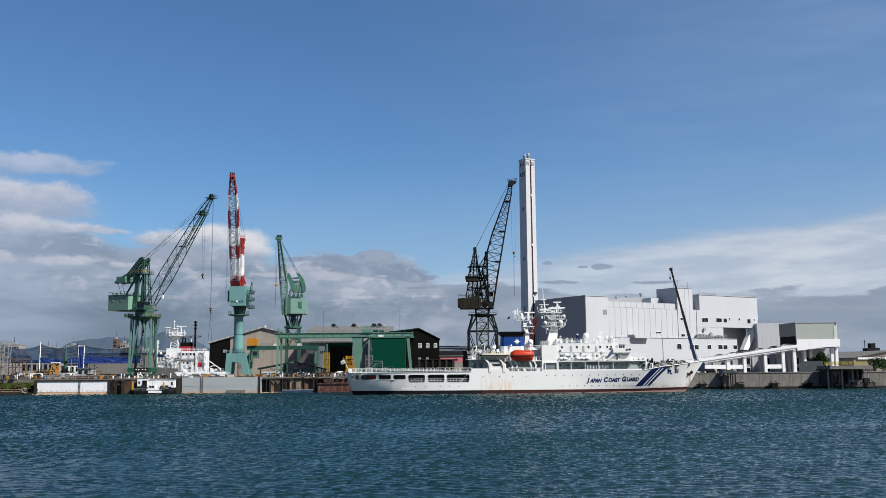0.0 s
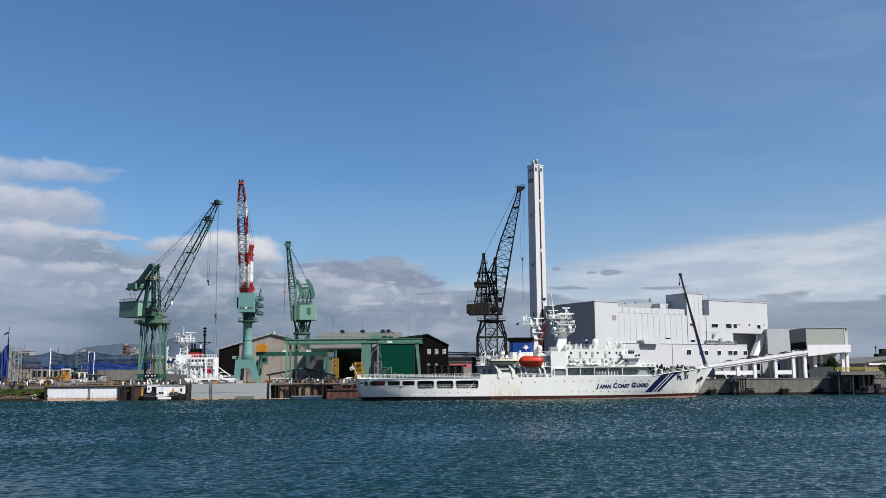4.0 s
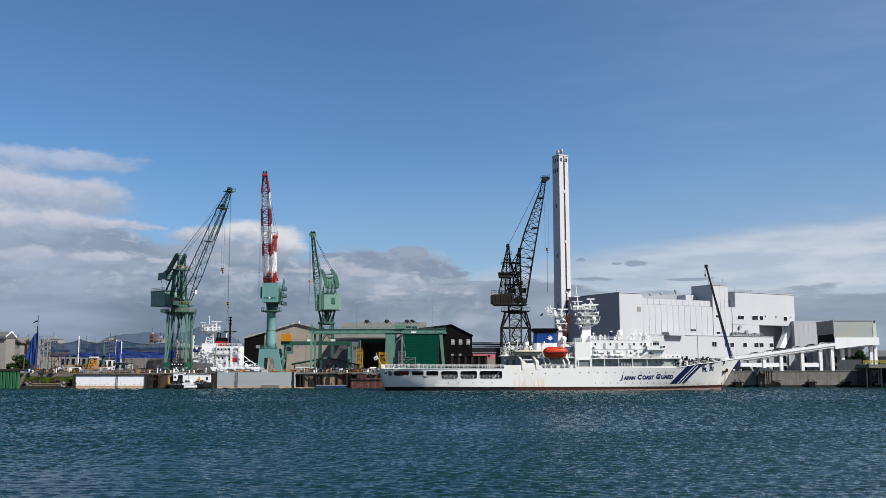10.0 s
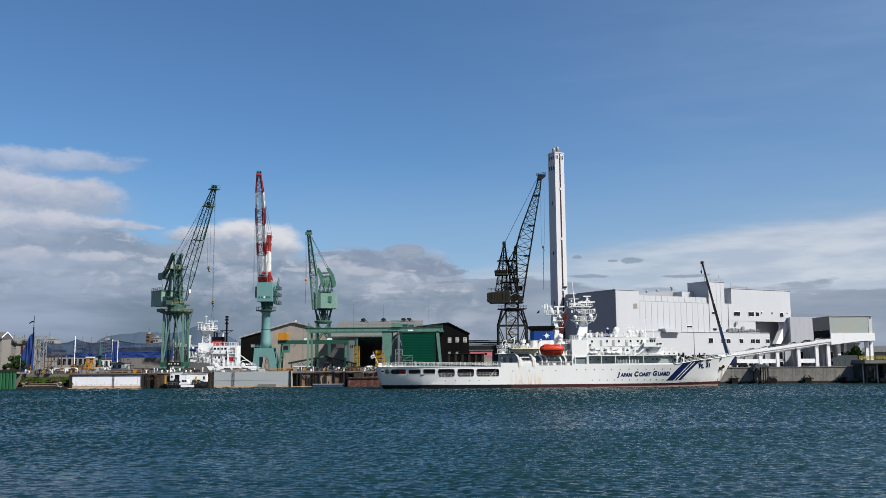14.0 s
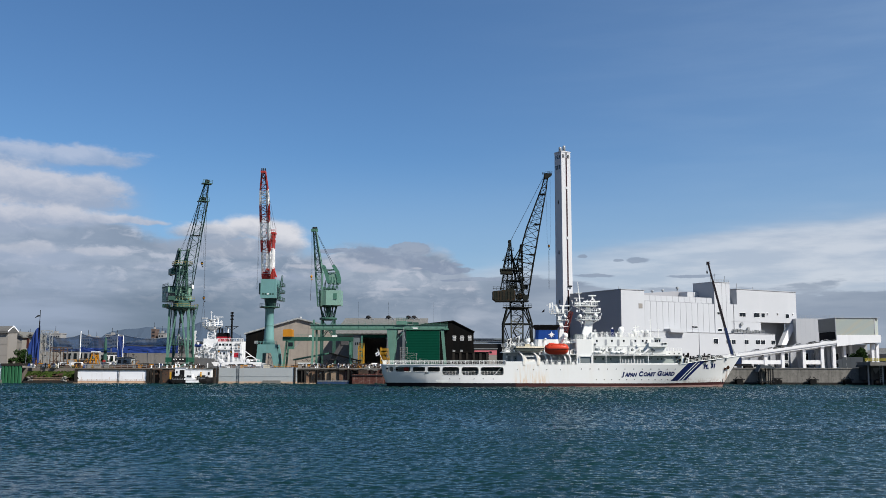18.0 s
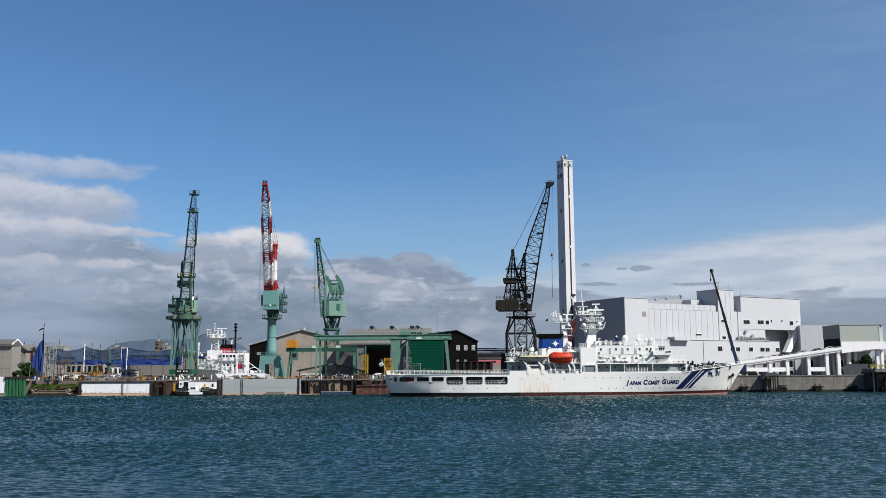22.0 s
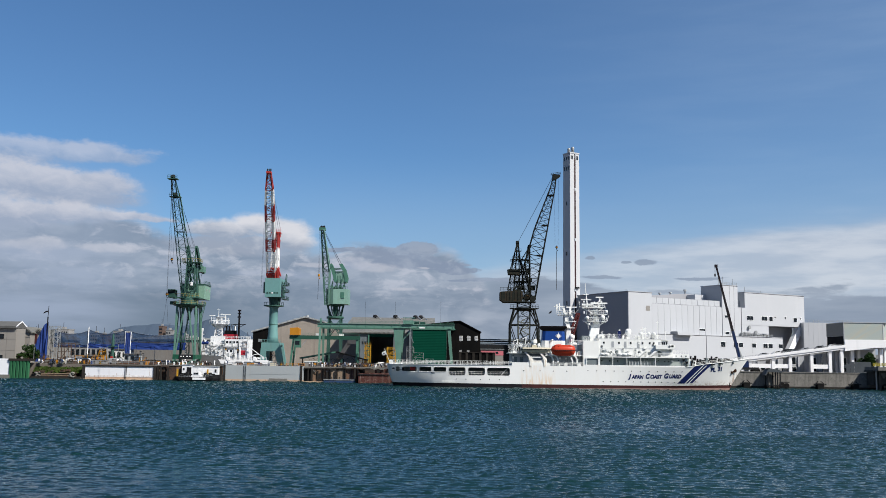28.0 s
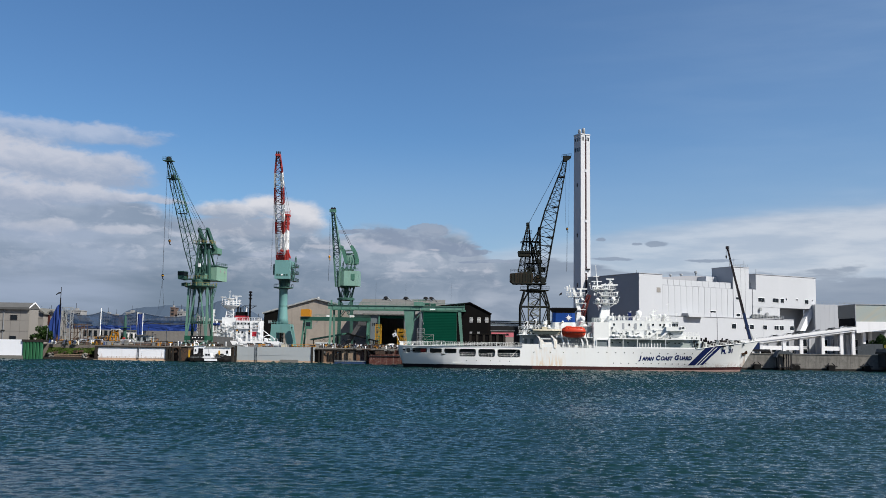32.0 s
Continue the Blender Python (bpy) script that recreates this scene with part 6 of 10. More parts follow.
    for base, tip, h0 in (((-3.6, 0, 27.6), (-2.3, 0, 44.4), 2.1), ((0.4, 0, 26.8), (1.7, 0, 43.2), 1.7)):
        c, l = four(), Shape()
        truss((c, l), base, tip, 7, (h0, 2.0), (0.35, 0.7), 0.12, 0.08)
        part("tower_frame", c, M_CRANEK, root)
        part("tower_lacing", l, M_CRANEK, root)
    for z, x0, x1 in ((30.7, -5.4, 2.4), (34.3, -5.0, 2.2), (38.4, -4.4, 2.0), (41.2, -3.4, -1.2)):
        part("catwalk", Shape().box(x0, x1, -2.6, -1.7, z, z + 0.12), M_CRANEK, root)
        part("catwalk_rail", railing((x0, -2.6, z), (x1, -2.6, z), 1.0, 0.9, 0.04), M_CRANEK, root)
    part("counterweight", Shape().prism([(-5.9, 34.9), (-5.6, 33.2), (-1.7, 33.0), (-1.4, 35.0)], -2.4, 2.4), M_HOUSEK, root, "dark counterweight box")
    part("frame_cap", Shape().box(-2.9, -1.9, -1.5, 1.5, 44.3, 45.2), M_CRANEK, root)
    part("frame_cap", Shape().box(1.3, 2.3, -1.5, 1.5, 42.8, 43.7), M_CRANEK, root)
    rnd = random.Random(4)
    for i in range(8):
        x, z = rnd.uniform(-3, 2.5), rnd.choice((27.8, 30.7, 34.3))
        part("winch", Shape().box(x, x + rnd.uniform(0.8, 1.8), -1.6, 1.0, z, z + rnd.uniform(0.8, 1.6)), M_CRANEK, root)
    P, Q = Vector((3.2, -0.5, 24.2)), Vector((10.2, -7.0, 67.6))
    K, N = Vector((3.0, -1.7, 37.0)), Vector((5.6, -3.7, 48.8))
    c, l = four(), Shape()
    across = Vector((0, 1, 0))
    truss((c, l), P, K, 5, (1.2, 0.6), (2.0, 2.8), 0.15, 0.075, across)
    truss((c, l), K, N, 4, (2.0, 2.8), (1.7, 2.2), 0.15, 0.075, across)
    truss((c, l), N, P.lerp(Q, 0.9), 7, (1.7, 2.2), (0.7, 0.8), 0.15, 0.075, across)
    truss((c, l), P.lerp(Q, 0.9), Q, 2, (0.7, 0.8), (0.5, 0.5), 0.15, 0.075, across)
    part("jib_chord", c, M_CRANEK, root)
    part("jib_lacing", l, M_CRANEK, root)
    part("jib_head", Shape().prism([(Q.x - 0.6, Q.z - 1.6), (Q.x + 0.3, Q.z - 1.4), (Q.x + 1.9, Q.z - 0.2), (Q.x + 1.8, Q.z + 0.4), (Q.x - 0.9, Q.z + 0.4)], Q.y - 0.9, Q.y + 0.9), M_CRANEK, root)
    part("jib_head_rail", railing((Q.x - 1.4, Q.y - 0.9, Q.z - 0.2), (Q.x + 1.9, Q.y - 0.9, Q.z + 0.3), 0.9, 0.8, 0.05), M_CRANEK, root)
    for f in (0.36, 0.6, 0.84):
        k = P.lerp(Q, f)
        part("jib_floor", Shape().box(k.x - 1.6, k.x + 0.8, k.y - 1.4, k.y + 1.4, k.z, k.z + 0.15), M_CRANEK, root)
    for y in (-0.8, 0.8):
        part("stay_rope", Shape().bar((-2.2, y, 44.8), (Q.x - 0.4, Q.y + y, Q.z + 0.3), 0.05), M_CABLE, root)
        part("stay_rope", Shape().bar((1.8, y, 43.4), tuple(P.lerp(Q, 0.84)), 0.05), M_CABLE, root)
        part("counterweight_rope", Shape().bar((-4.6, y, 33.4), (-4.8, y, 27.4), 0.04), M_CABLE, root)
    x = Q.x + 0.6
    hook_block(root, (x, Q.y, Q.z), (x, Q.y, 42.2), M_CRANEK, 0.75)
    part("sling", Shape().bar((x, Q.y, 41), (x - 0.1, Q.y, 27.5), 0.07), M_CABLE, root)


build_black_crane()


def build_gantries():
    g = thing("goliath_gantry", (-47.4, 322, 5), "pale green travelling gantry crane spanning the yard", "gantry crane")
    part("girder", Shape().box(-0.6, 46.6, 0, 1.4, 13.6, 14.75), M_GREENL, g, "green box girder")
    part("girder_flange", Shape().box(-0.7, 46.7, -0.25, 1.6, 14.75, 14.9).box(-0.7, 46.7, -0.2, 1.6, 13.5, 13.6), M_GREENL, g)
    for i in range(16):
        part("girder_stiffener", Shape().box(1 + i * 3.0, 1.12 + i * 3.0, -0.12, 0, 13.6, 14.75), M_GANTRY, g)
    part("girder", Shape().box(-0.6, 46.6, 7.0, 8.4, 13.3, 14.9), M_GANTRY, g)
    for a in ((0.6, 0.2, -0.4), (0.6, 8.0, 0.4)):
        part("leg", Shape().ring([[(0.0, a[1] + a[2] * 4 - 0.3, 0), (0.6, a[1] + a[2] * 4 - 0.3, 0), (0.6, a[1] + a[2] * 4 + 0.3, 0), (0.0, a[1] + a[2] * 4 + 0.3, 0)],
                                  [(0.0, a[1] - 0.3, 13.3), (0.7, a[1] - 0.3, 13.3), (0.7, a[1] + 0.3, 13.3), (0.0, a[1] + 0.3, 13.3)]]), M_GREENL, g)
    part("inner_leg", Shape().bar((-0.6, 6, 0), (-0.2, 4, 13.3), 0.16), M_GREENL, g)
    # heavy leg pair
    for y in (0.6, 7.4):
        part("heavy_leg", Shape().ring([[(27.1, y - 0.4, 0), (28.0, y - 0.4, 0), (28.0, y + 0.4, 0), (27.1, y + 0.4, 0)],
                                        [(25.6, y - 0.5, 13.6), (29.2, y - 0.5, 13.6), (29.2, y + 0.5, 13.6), (25.6, y + 0.5, 13.6)]]), M_GREENL, g, "tapered green gantry leg")
        part("right_leg", Shape().ring([[(45.5, y - 0.4, 0), (46.4, y - 0.4, 0), (46.4, y + 0.4, 0), (45.5, y + 0.4, 0)],
                                        [(44.2, y - 0.4, 13.6), (45.3, y - 0.4, 13.6), (45.3, y + 0.4, 13.6), (44.2, y + 0.4, 13.6)]]), M_GREENL, g)
    part("hoist_hut", Shape().box(34.6, 36.4, -0.4, 2.2, 13.5, 13.9), M_WHITE, g)
    part("girder_rail", railing((-0.5, 0, 14.9), (46.5, 0, 14.9), 0.9, 2.4, 0.03), M_GANTRY, g)
    part("trolley", Shape().box(29, 32.4, -0.5, 8.6, 14.9, 16.2), M_GREENL, g)
    part("trolley_rail", railing((29, -0.5, 16.2), (33, -0.5, 16.2), 1.0, 0.8, 0.05), M_GANTRY, g)
    part("trolley_winch", Shape().turn([(0.6, -0.9), (0.45, -0.8), (0.45, 0.8), (0.6, 0.9)], (33.6, 0.6, 15.5), 12, "x").box(34.8, 36.6, 0, 1.2, 14.9, 15.7), M_GANTRYD, g)
    for x0, x1 in ((25.8, 29.0), (29.0, 32.4)):
        part("knee_brace", Shape().bar((x0, 0.6, 9.6), (x1, 0.6, 13.4), 0.13), M_GREENL, g)
    part("end_post", Shape().bar((0.4, 0.5, 14.9), (0.4, 0.5, 16.6), 0.3), M_GREENL, g)
    part("bogie", Shape().box(-1.0, 2.0, -2.2, 0.6, 0, 0.9), M_GANTRY, g)
    part("bogie", Shape().box(26.1, 29.1, -0.8, 1.8, 0, 0.9), M_GANTRY, g)
    part("drop_pipe", Shape().path([(31.4, -0.6, 14), (31.7, -0.6, 11), (32.6, -0.6, 8.5)], 0.07), M_STEEL, g)
    h = thing("portal_gantry", (-59.3, 336, 5), "low green portal gantry with an ochre winch house", "gantry crane")
    part("girder", Shape().box(-0.8, 24.6, 0, 1.3, 9.6, 11.0), M_GANTRYD, h)
    for x0, x1 in ((-0.3, 0.6), (23.4, 23.6)):
        for y in (0.2, 5.8):
            part("leg", Shape().bar((x0, y, 0), (x1, y * 0.8 + 0.4, 9.7), 0.3), M_GANTRY, h)
        part("cross_beam", Shape().bar(((x0 + x1) / 2, 0.2, 5), ((x0 + x1) / 2, 5.8, 5), 0.25), M_GANTRY, h)
    part("winch_house", Shape().prism([(-0.6, 11.1), (2.8, 11.1), (2.8, 13.4), (2.2, 13.8), (-0.6, 13.6)], -0.6, 2.6), M_OCHRE, h, "ochre-orange winch house")
    part("cabin", Shape().box(1.1, 3.3, -0.4, 1.4, 6.6, 9.6), M_GANTRY, h)
    part("cabin_window", Shape().box(1.4, 3.0, -0.46, -0.38, 7.6, 9.0), M_GLASS, h)
    part("cabin_strut", Shape().bar((3.4, 0.6, 7), (5.6, 0.6, 9.6), 0.1), M_STEEL, h)
    part("girder_rail", railing((4, 0, 11.0), (24.4, 0, 11.0), 0.8, 2.0, 0.03), M_GANTRY, h)
    part("white_unit", Shape().box(8.6, 10.2, 0, 1.2, 11.0, 11.7), M_WHITE, h)
    part("white_unit", Shape().box(17, 18.6, 0, 1.2, 11.0, 11.7), M_WHITE, h)
    # belt loader with its dark roof and slanting chute
    k = thing("slanting_conveyor", (-57, 341, 5), "grey slanting conveyor with a dark sheet roof", "conveyor")
    part("roof", Shape().prism([(0, 2.6), (13, 5.0), (24.5, 2.2), (24.5, 2.6), (13, 5.5), (0, 3.0)], 0, 6), M_BLACKSHED, k, "dark low-pitched roof")
    part("lattice", Shape().path([(3 + i * 0.9, 0.2, 2.2 if i % 2 else 3.0) for i in range(22)], 0.05), M_DARKSTEEL, k)
    part("edge_beam", Shape().bar((0, 0, 2.8), (13, 0, 5.2), 0.28), M_GANTRY, k)
    part("chute", Shape().bar((12.6, 1.5, 0.4), (18.2, 1.5, 9.4), 0.75), M_CHUTE, k, "grey slanting chute")
    part("chute_head", Shape().box(17.2, 20.0, 0.6, 2.4, 8.2, 9.6), M_CHUTE, k)
    for x in (1, 8, 16, 23):
        part("post", Shape().bar((x, 0.3, 0), (x, 0.3, 2.8), 0.14), M_DARKSTEEL, k)
    part("tank", Shape().turn([(0.2, 0), (0.6, 0.1), (0.6, 6.4), (0.2, 6.5)], (1.8, -0.8, 1.2), 12, "x"), M_CAISSON, k, "pale horizontal tank")


M_CHUTE = material("chute_grey", (0.078, 0.078, 0.0819), 0.7, 0, 0.15, 1.0)
build_gantries()


# ---- the patrol ship alongside ----
SHIP_SIZE = 0.95
SHIP = thing("patrol_ship", (35 * SHIP_SIZE, 293.5 * SHIP_SIZE, 7.5 * (1 - SHIP_SIZE)), "long white patrol ship with blue bow stripes moored at the quay", "ship")
SHIP.scale = (SHIP_SIZE,) * 3


def sheer(x):
    """Height of the hull's upper edge at the world station x."""
    if x < 69:
        return 6.5
    t = (x - 69) / 22
    return 6.5 + 0.75 * min(1, t * 3) + 2.2 * t ** 1.5


def half_breadth(x, f):
    """Half breadth at station x and height fraction f."""
    deck = 7.5 if x < 55 else 7.5 * max(0.0, 1 - ((x - 55) / 36) ** 2.5)
    line = 7.4 if x < 42 else 7.4 * max(0.0, 1 - ((x - 42) / 49) ** 1.55)
    if x < -8:
        k = ((-8 - x) / 13) ** 2
        deck -= 0.9 * k
        line -= 1.6 * k
    if x < 12:
        line -= 2.8 * min(1.0, (12 - x) / 24) ** 1.6
    f = min(1.0, max(0.0, f))
    return line + (deck - line) * f ** 0.8


def hull_point(x, f, side=-1, out=0.0):
    """A point of the hull's skin in the ship's space."""
    z = f * sheer(x)
    xx = x
    if x > 60:
        stem = 85.0 + 6.0 * max(f, 0) ** 1.15
        xx = 60 + (x - 60) * (stem - 60) / 31
    if x < -16:
        end = -19.4 - 1.4 * min(1.0, max(0.0, f) / 0.62)
        xx = -16 + (x + 16) * (end + 16) / -4.7
    return (xx - 35, side * (half_breadth(x, f) + out), z)


OPEN_SMALL = ((-19.5, -18.7), (-18.4, -17.2), (-16.6, -12.0), (-11.3, -7.5), (-6.8, -3.0))
OPEN_BIG = ((-2.3, 2.9), (3.6, 8.8), (9.4, 16.4))


def build_hull():
    xs = sorted({-20.7, *[e for o in OPEN_SMALL + OPEN_BIG for e in o], 20, 25, 30, 35, 40, 44, 46, 48, *[50 + i for i in range(37)], 87.2, 88, 88.6, 89.2, 89.7, 90.2, 90.6, 90.9})
    zs = [-1.2, 0.0, 0.85, 1.2, 1.6, 2.0, 2.4, 2.8, 3.25, 3.7, 4.2, 4.55, 4.9, 5.3, 5.7, 6.1, 6.5]
    fr = [z / 6.5 for z in zs]
    def holed(x, k):
        z0, z1 = zs[k], zs[k + 1]
        return any(a <= x < b and z0 >= 4.19 and z1 <= 5.71 for a, b in OPEN_SMALL) or any(a <= x < b and z0 >= 3.24 and z1 <= 5.71 for a, b in OPEN_BIG)
    white, boot, black, side2 = Shape(), Shape(), Shape(), Shape()
    for s in (-1, 1):
        for x0, x1 in zip(xs, xs[1:]):
            for k in range(len(fr) - 1):
                if holed(x0, k):
                    continue
                q = [hull_point(x0, fr[k], s), hull_point(x1, fr[k], s), hull_point(x1, fr[k + 1], s), hull_point(x0, fr[k + 1], s)]
                (white if k >= 2 else (boot if x0 > 17 else black)).quad(*q)
    # transom
    for k in range(len(fr) - 1):
        a, b = hull_point(-20.7, fr[k], -1), hull_point(-20.7, fr[k + 1], -1)
        (white if k >= 2 else black).quad(a, b, (b[0], -b[1], b[2]), (a[0], -a[1], a[2]))
    for sh in (white, boot, black):
        weld = {}
        idx = []
        for p in sh.v:
            key = tuple(round(c, 3) for c in p)
            idx.append(weld.setdefault(key, len(weld)))
        sh.v = list(weld)
        sh.f = [tuple(dict.fromkeys(idx[i] for i in f)) for f in sh.f]
        sh.f = [f for f in sh.f if len(f) > 2]
    hull = part("hull", white, M_HULL, SHIP, "white hull with rust runs", True)
    part("boot_topping", boot, M_BOOT, SHIP, "dull red underwater paint", True)
    part("stern_boot_topping", black, M_BOOTK, SHIP, "black underwater paint at the stern", True)
    # decks: one strip for the main deck, one inside the openings
    for name, x0, x1, z, m in (("main_deck", -20.4, 69, 6.45, M_GREYDECK), ("mooring_deck", -19, 18, 3.2, M_INSHADE)):
        d = Shape()
        st = [x for x in xs if x0 <= x <= x1] + [x1]
        for a, b in zip(st, st[1:]):
            p, q = hull_point(a, z / 6.5), hull_point(b, z / 6.5)
            d.quad((p[0], p[1] + 0.05, z), (q[0], q[1] + 0.05, z), (q[0], -q[1] - 0.05, z), (p[0], -p[1] - 0.05, z))
        part(name, d, m, SHIP)
    fd = Shape()
    st = [x for x in xs if x >= 69]
    for a, b in zip(st, st[1:]):
        p, q = hull_point(a, 0.9), hull_point(b, 0.9)
        fd.quad(p, q, (q[0], -q[1], q[2]), (p[0], -p[1], p[2]))
    part("forecastle_deck", fd, M_GREYDECK, SHIP)
    part("mooring_deck_wall", Shape().box(-54, -17, -1.2, -0.9, 3.2, 6.4), M_GREYDECK, SHIP)
    # frames round the openings
    for o in OPEN_SMALL + OPEN_BIG:
        z0 = 4.2 if o in OPEN_SMALL else 3.25
        s = Shape()
        ring = [(o[0], z0), (o[1], z0), (o[1], 5.7), (o[0], 5.7)]
        for (xa, za), (xb, zb) in zip(ring, ring[1:] + ring[:1]):
            pa, pb = hull_point(xa, za / 6.5), hull_point(xb, zb / 6.5)
            s.bar((pa[0], pa[1] + 0.02, pa[2]), (pb[0], pb[1] + 0.02, pb[2]), 0.05)
        c = 0.75 if o in OPEN_BIG else 0.5
        for xa, sx in ((o[0], 1), (o[1], -1)):
            for za, sz in ((z0, 1), (5.7, -1)):
                s.quad(*[hull_point(xa + dx * sx * c, (za + dz * sz * c) / 6.5, -1, 0.012) for dx, dz in ((0, 0), (1, 0), (0.3, 0.3), (0, 1))])
        part("opening_frame", s, M_SHIP2, SHIP)
    for o in OPEN_BIG[:3]:
        part("opening_rail", railing((o[0] - 35 + 0.2, -7.0, 3.3), (o[1] - 35 - 0.2, -7.0, 3.3), 1.1, 0.9, 0.03), M_SHIP2, SHIP)
    part("red_hose_reel", Shape().turn([(0.5, -0.8), (0.55, 0), (0.5, 0.8)], (-48.3, -5.6, 5.0), 10, "x"), M_RED, SHIP)
    for x, h in ((-43.5, 0.9), (-36, 1.1), (-30, 1.3), (-26, 1.5), (-21, 1.9), (-19.6, 1.2)):
        part("mooring_winch", Shape().turn([(0.5, -0.6), (0.35, -0.5), (0.35, 0.5), (0.5, 0.6)], (x, -5.2, 3.3 + h * 0.5), 10, "x"), M_STEEL, SHIP)
    part("opening_stay", Shape().bar((-21.4, -6.6, 3.3), (-19.2, -6.6, 5.7), 0.12), M_SHIP2, SHIP)
    # stern marks and ports
    for x, z in ((-54.6, 4.9), (-52.1, 4.7), (-42.6, 3.75)):
        y = hull_point(x + 35, z / 6.5)[1]
        part("fairlead", Shape().box(x, x + 1.2, y - 0.1, y + 0.1, z, z + 0.4), M_INSHADE, SHIP)
    for i in range(5):
        x = -35.2 + i * 0.8 - 4
        part("discharge_cover", Shape().prism([(x, 1.3), (x + 0.6, 1.3), (x + 0.45, 1.75), (x + 0.15, 1.75)], -7.75, -7.4), M_SHIP2, SHIP)
    port = None
    spots = [(x, 2.1) for x in (0, 3, 7.4, 10.2, 13.2)] + [(x, 4.9) for x in (20.5, 25.5, 29.5, 33.6)]
    spots += [(40 + i * 2.65, 5.15) for i in range(12)] + [(44.6 + i * 2.3, 1.95) for i in range(12)] + [(73.5, 5.2), (75.5, 1.9)]
    for x, z in spots:
        p = hull_point(x, z / 6.5, -1, 0.02)
        if port is None:
            port = part("porthole", Shape().turn([(0.15, -0.03), (0.15, 0.04), (0.09, 0.04)], (0, 0, 0), 10, "y"), M_GLASS, SHIP)
            port.matrix_local = pose(*p)
        else:
            share("porthole", port, SHIP, pose(*p))
    # pale worn band at the waterline
    band = Shape()
    st = [28 + i * 3.0 for i in range(20)] + [88, 89.6, 90.6]
    for a, b in zip(st, st[1:]):
        za, zb = -0.2 + 0.45 * (a - 28) / 62, -0.2 + 0.45 * (b - 28) / 62
        band.quad(hull_point(a, -0.1, -1, 0.02), hull_point(b, -0.1, -1, 0.02), hull_point(b, zb / 6.5, -1, 0.02), hull_point(a, za / 6.5, -1, 0.02))
    part("waterline_band", band, M_WATERLINE, SHIP, "pale worn pink paint at the waterline")
    # slanting bow stripes
    for b0, b1 in ((68.9, 71.7), (72.15, 72.95), (73.4, 74.7)):
        s = Shape()
        n = 20
        for i in range(n):
            fa, fb = 0.24 + 0.74 * i / n, 0.24 + 0.74 * (i + 1) / n
            def edge(x, f):
                return hull_point(x + (f - 0.24) / 0.74 * 3.9, f, -1, 0.03)
            for j in range(4):
                a, b = b0 + (b1 - b0) * j / 4, b0 + (b1 - b0) * (j + 1) / 4
                s.quad(edge(a, fa), edge(b, fa), edge(b, fb), edge(a, fb))
        part("bow_stripe", s, M_NAVY, SHIP, "slanting dark blue stripe")
    part("stripe_cap", (lambda s: s.quad(*[hull_point(x, f, -1, 0.034) for x, f in ((72.6, 0.93), (78.3, 0.93), (78.7, 0.995), (72.9, 0.995))]))(Shape()), M_NAVY, SHIP)
    # anchor
    p = hull_point(88.4, 0.60)
    part("anchor", Shape().bar((p[0] - 0.7, p[1] - 0.2, p[2] - 0.3), (p[0] + 0.5, p[1] - 0.1, p[2] + 0.4), 0.15).bar((p[0] - 1.0, p[1] - 0.3, p[2] + 0.2), (p[0] - 0.5, p[1] - 0.25, p[2] - 0.75), 0.17), M_ANCHOR, SHIP)
    part("anchor_recess", Shape().turn([(0.6, -0.1), (0.5, 0.15)], (p[0] + 0.3, p[1] - 0.02, p[2] + 0.25), 12, "y"), M_ANCHOR, SHIP)
    rail = Shape()
    pts = [hull_point(x, 1.0) for x in xs if x >= 70]
    for a, b in zip(pts, pts[1:]):
        rail.bar(a, b, 0.09)
    part("bulwark_cap", rail, M_SHIP2, SHIP)


def lettering(text, x, z, height, name, slant=0.22, width=None, label=""):
    """Words as flat meshes laid on the hull's side."""
    cu = bpy.data.curves.new(name, "FONT")
    cu.body, cu.size, cu.shear, cu.offset = text, height / 0.7, slant, 0.085 * height
    tmp = new(name + "_curve", cu)
    me = bpy.data.meshes.new_from_object(tmp.evaluated_get(bpy.context.evaluated_depsgraph_get()))
    bpy.data.objects.remove(tmp)
    bm = bmesh.new()
    bm.from_mesh(me)
    bmesh.ops.triangulate(bm, faces=bm.faces)
    bmesh.ops.subdivide_edges(bm, edges=[e for e in bm.edges if e.calc_length() > 0.5], cuts=3)
    wmin = min(v.co.x for v in bm.verts)
    wmax = max(v.co.x for v in bm.verts) - wmin
    k = width / wmax if width else 1.0
    for v in bm.verts:
        X, Z = x + (v.co.x - wmin) * k, z + v.co.y
        f = Z / sheer(X)
        stem = 85.0 + 6.0 * max(f, 0) ** 1.15
        station = 60 + (X - 60) * 31 / (stem - 60) if X > 60 else X
        v.co = (X - 35, -half_breadth(station, Z / sheer(station)) - 0.035, Z)
    bm.to_mesh(me)
    bm.free()
    me.materials.clear()
    me.materials.append(M_NAVY)
    ob = new(name, me)
    ob.parent = SHIP
    tagged(ob, label)
    return wmax * k


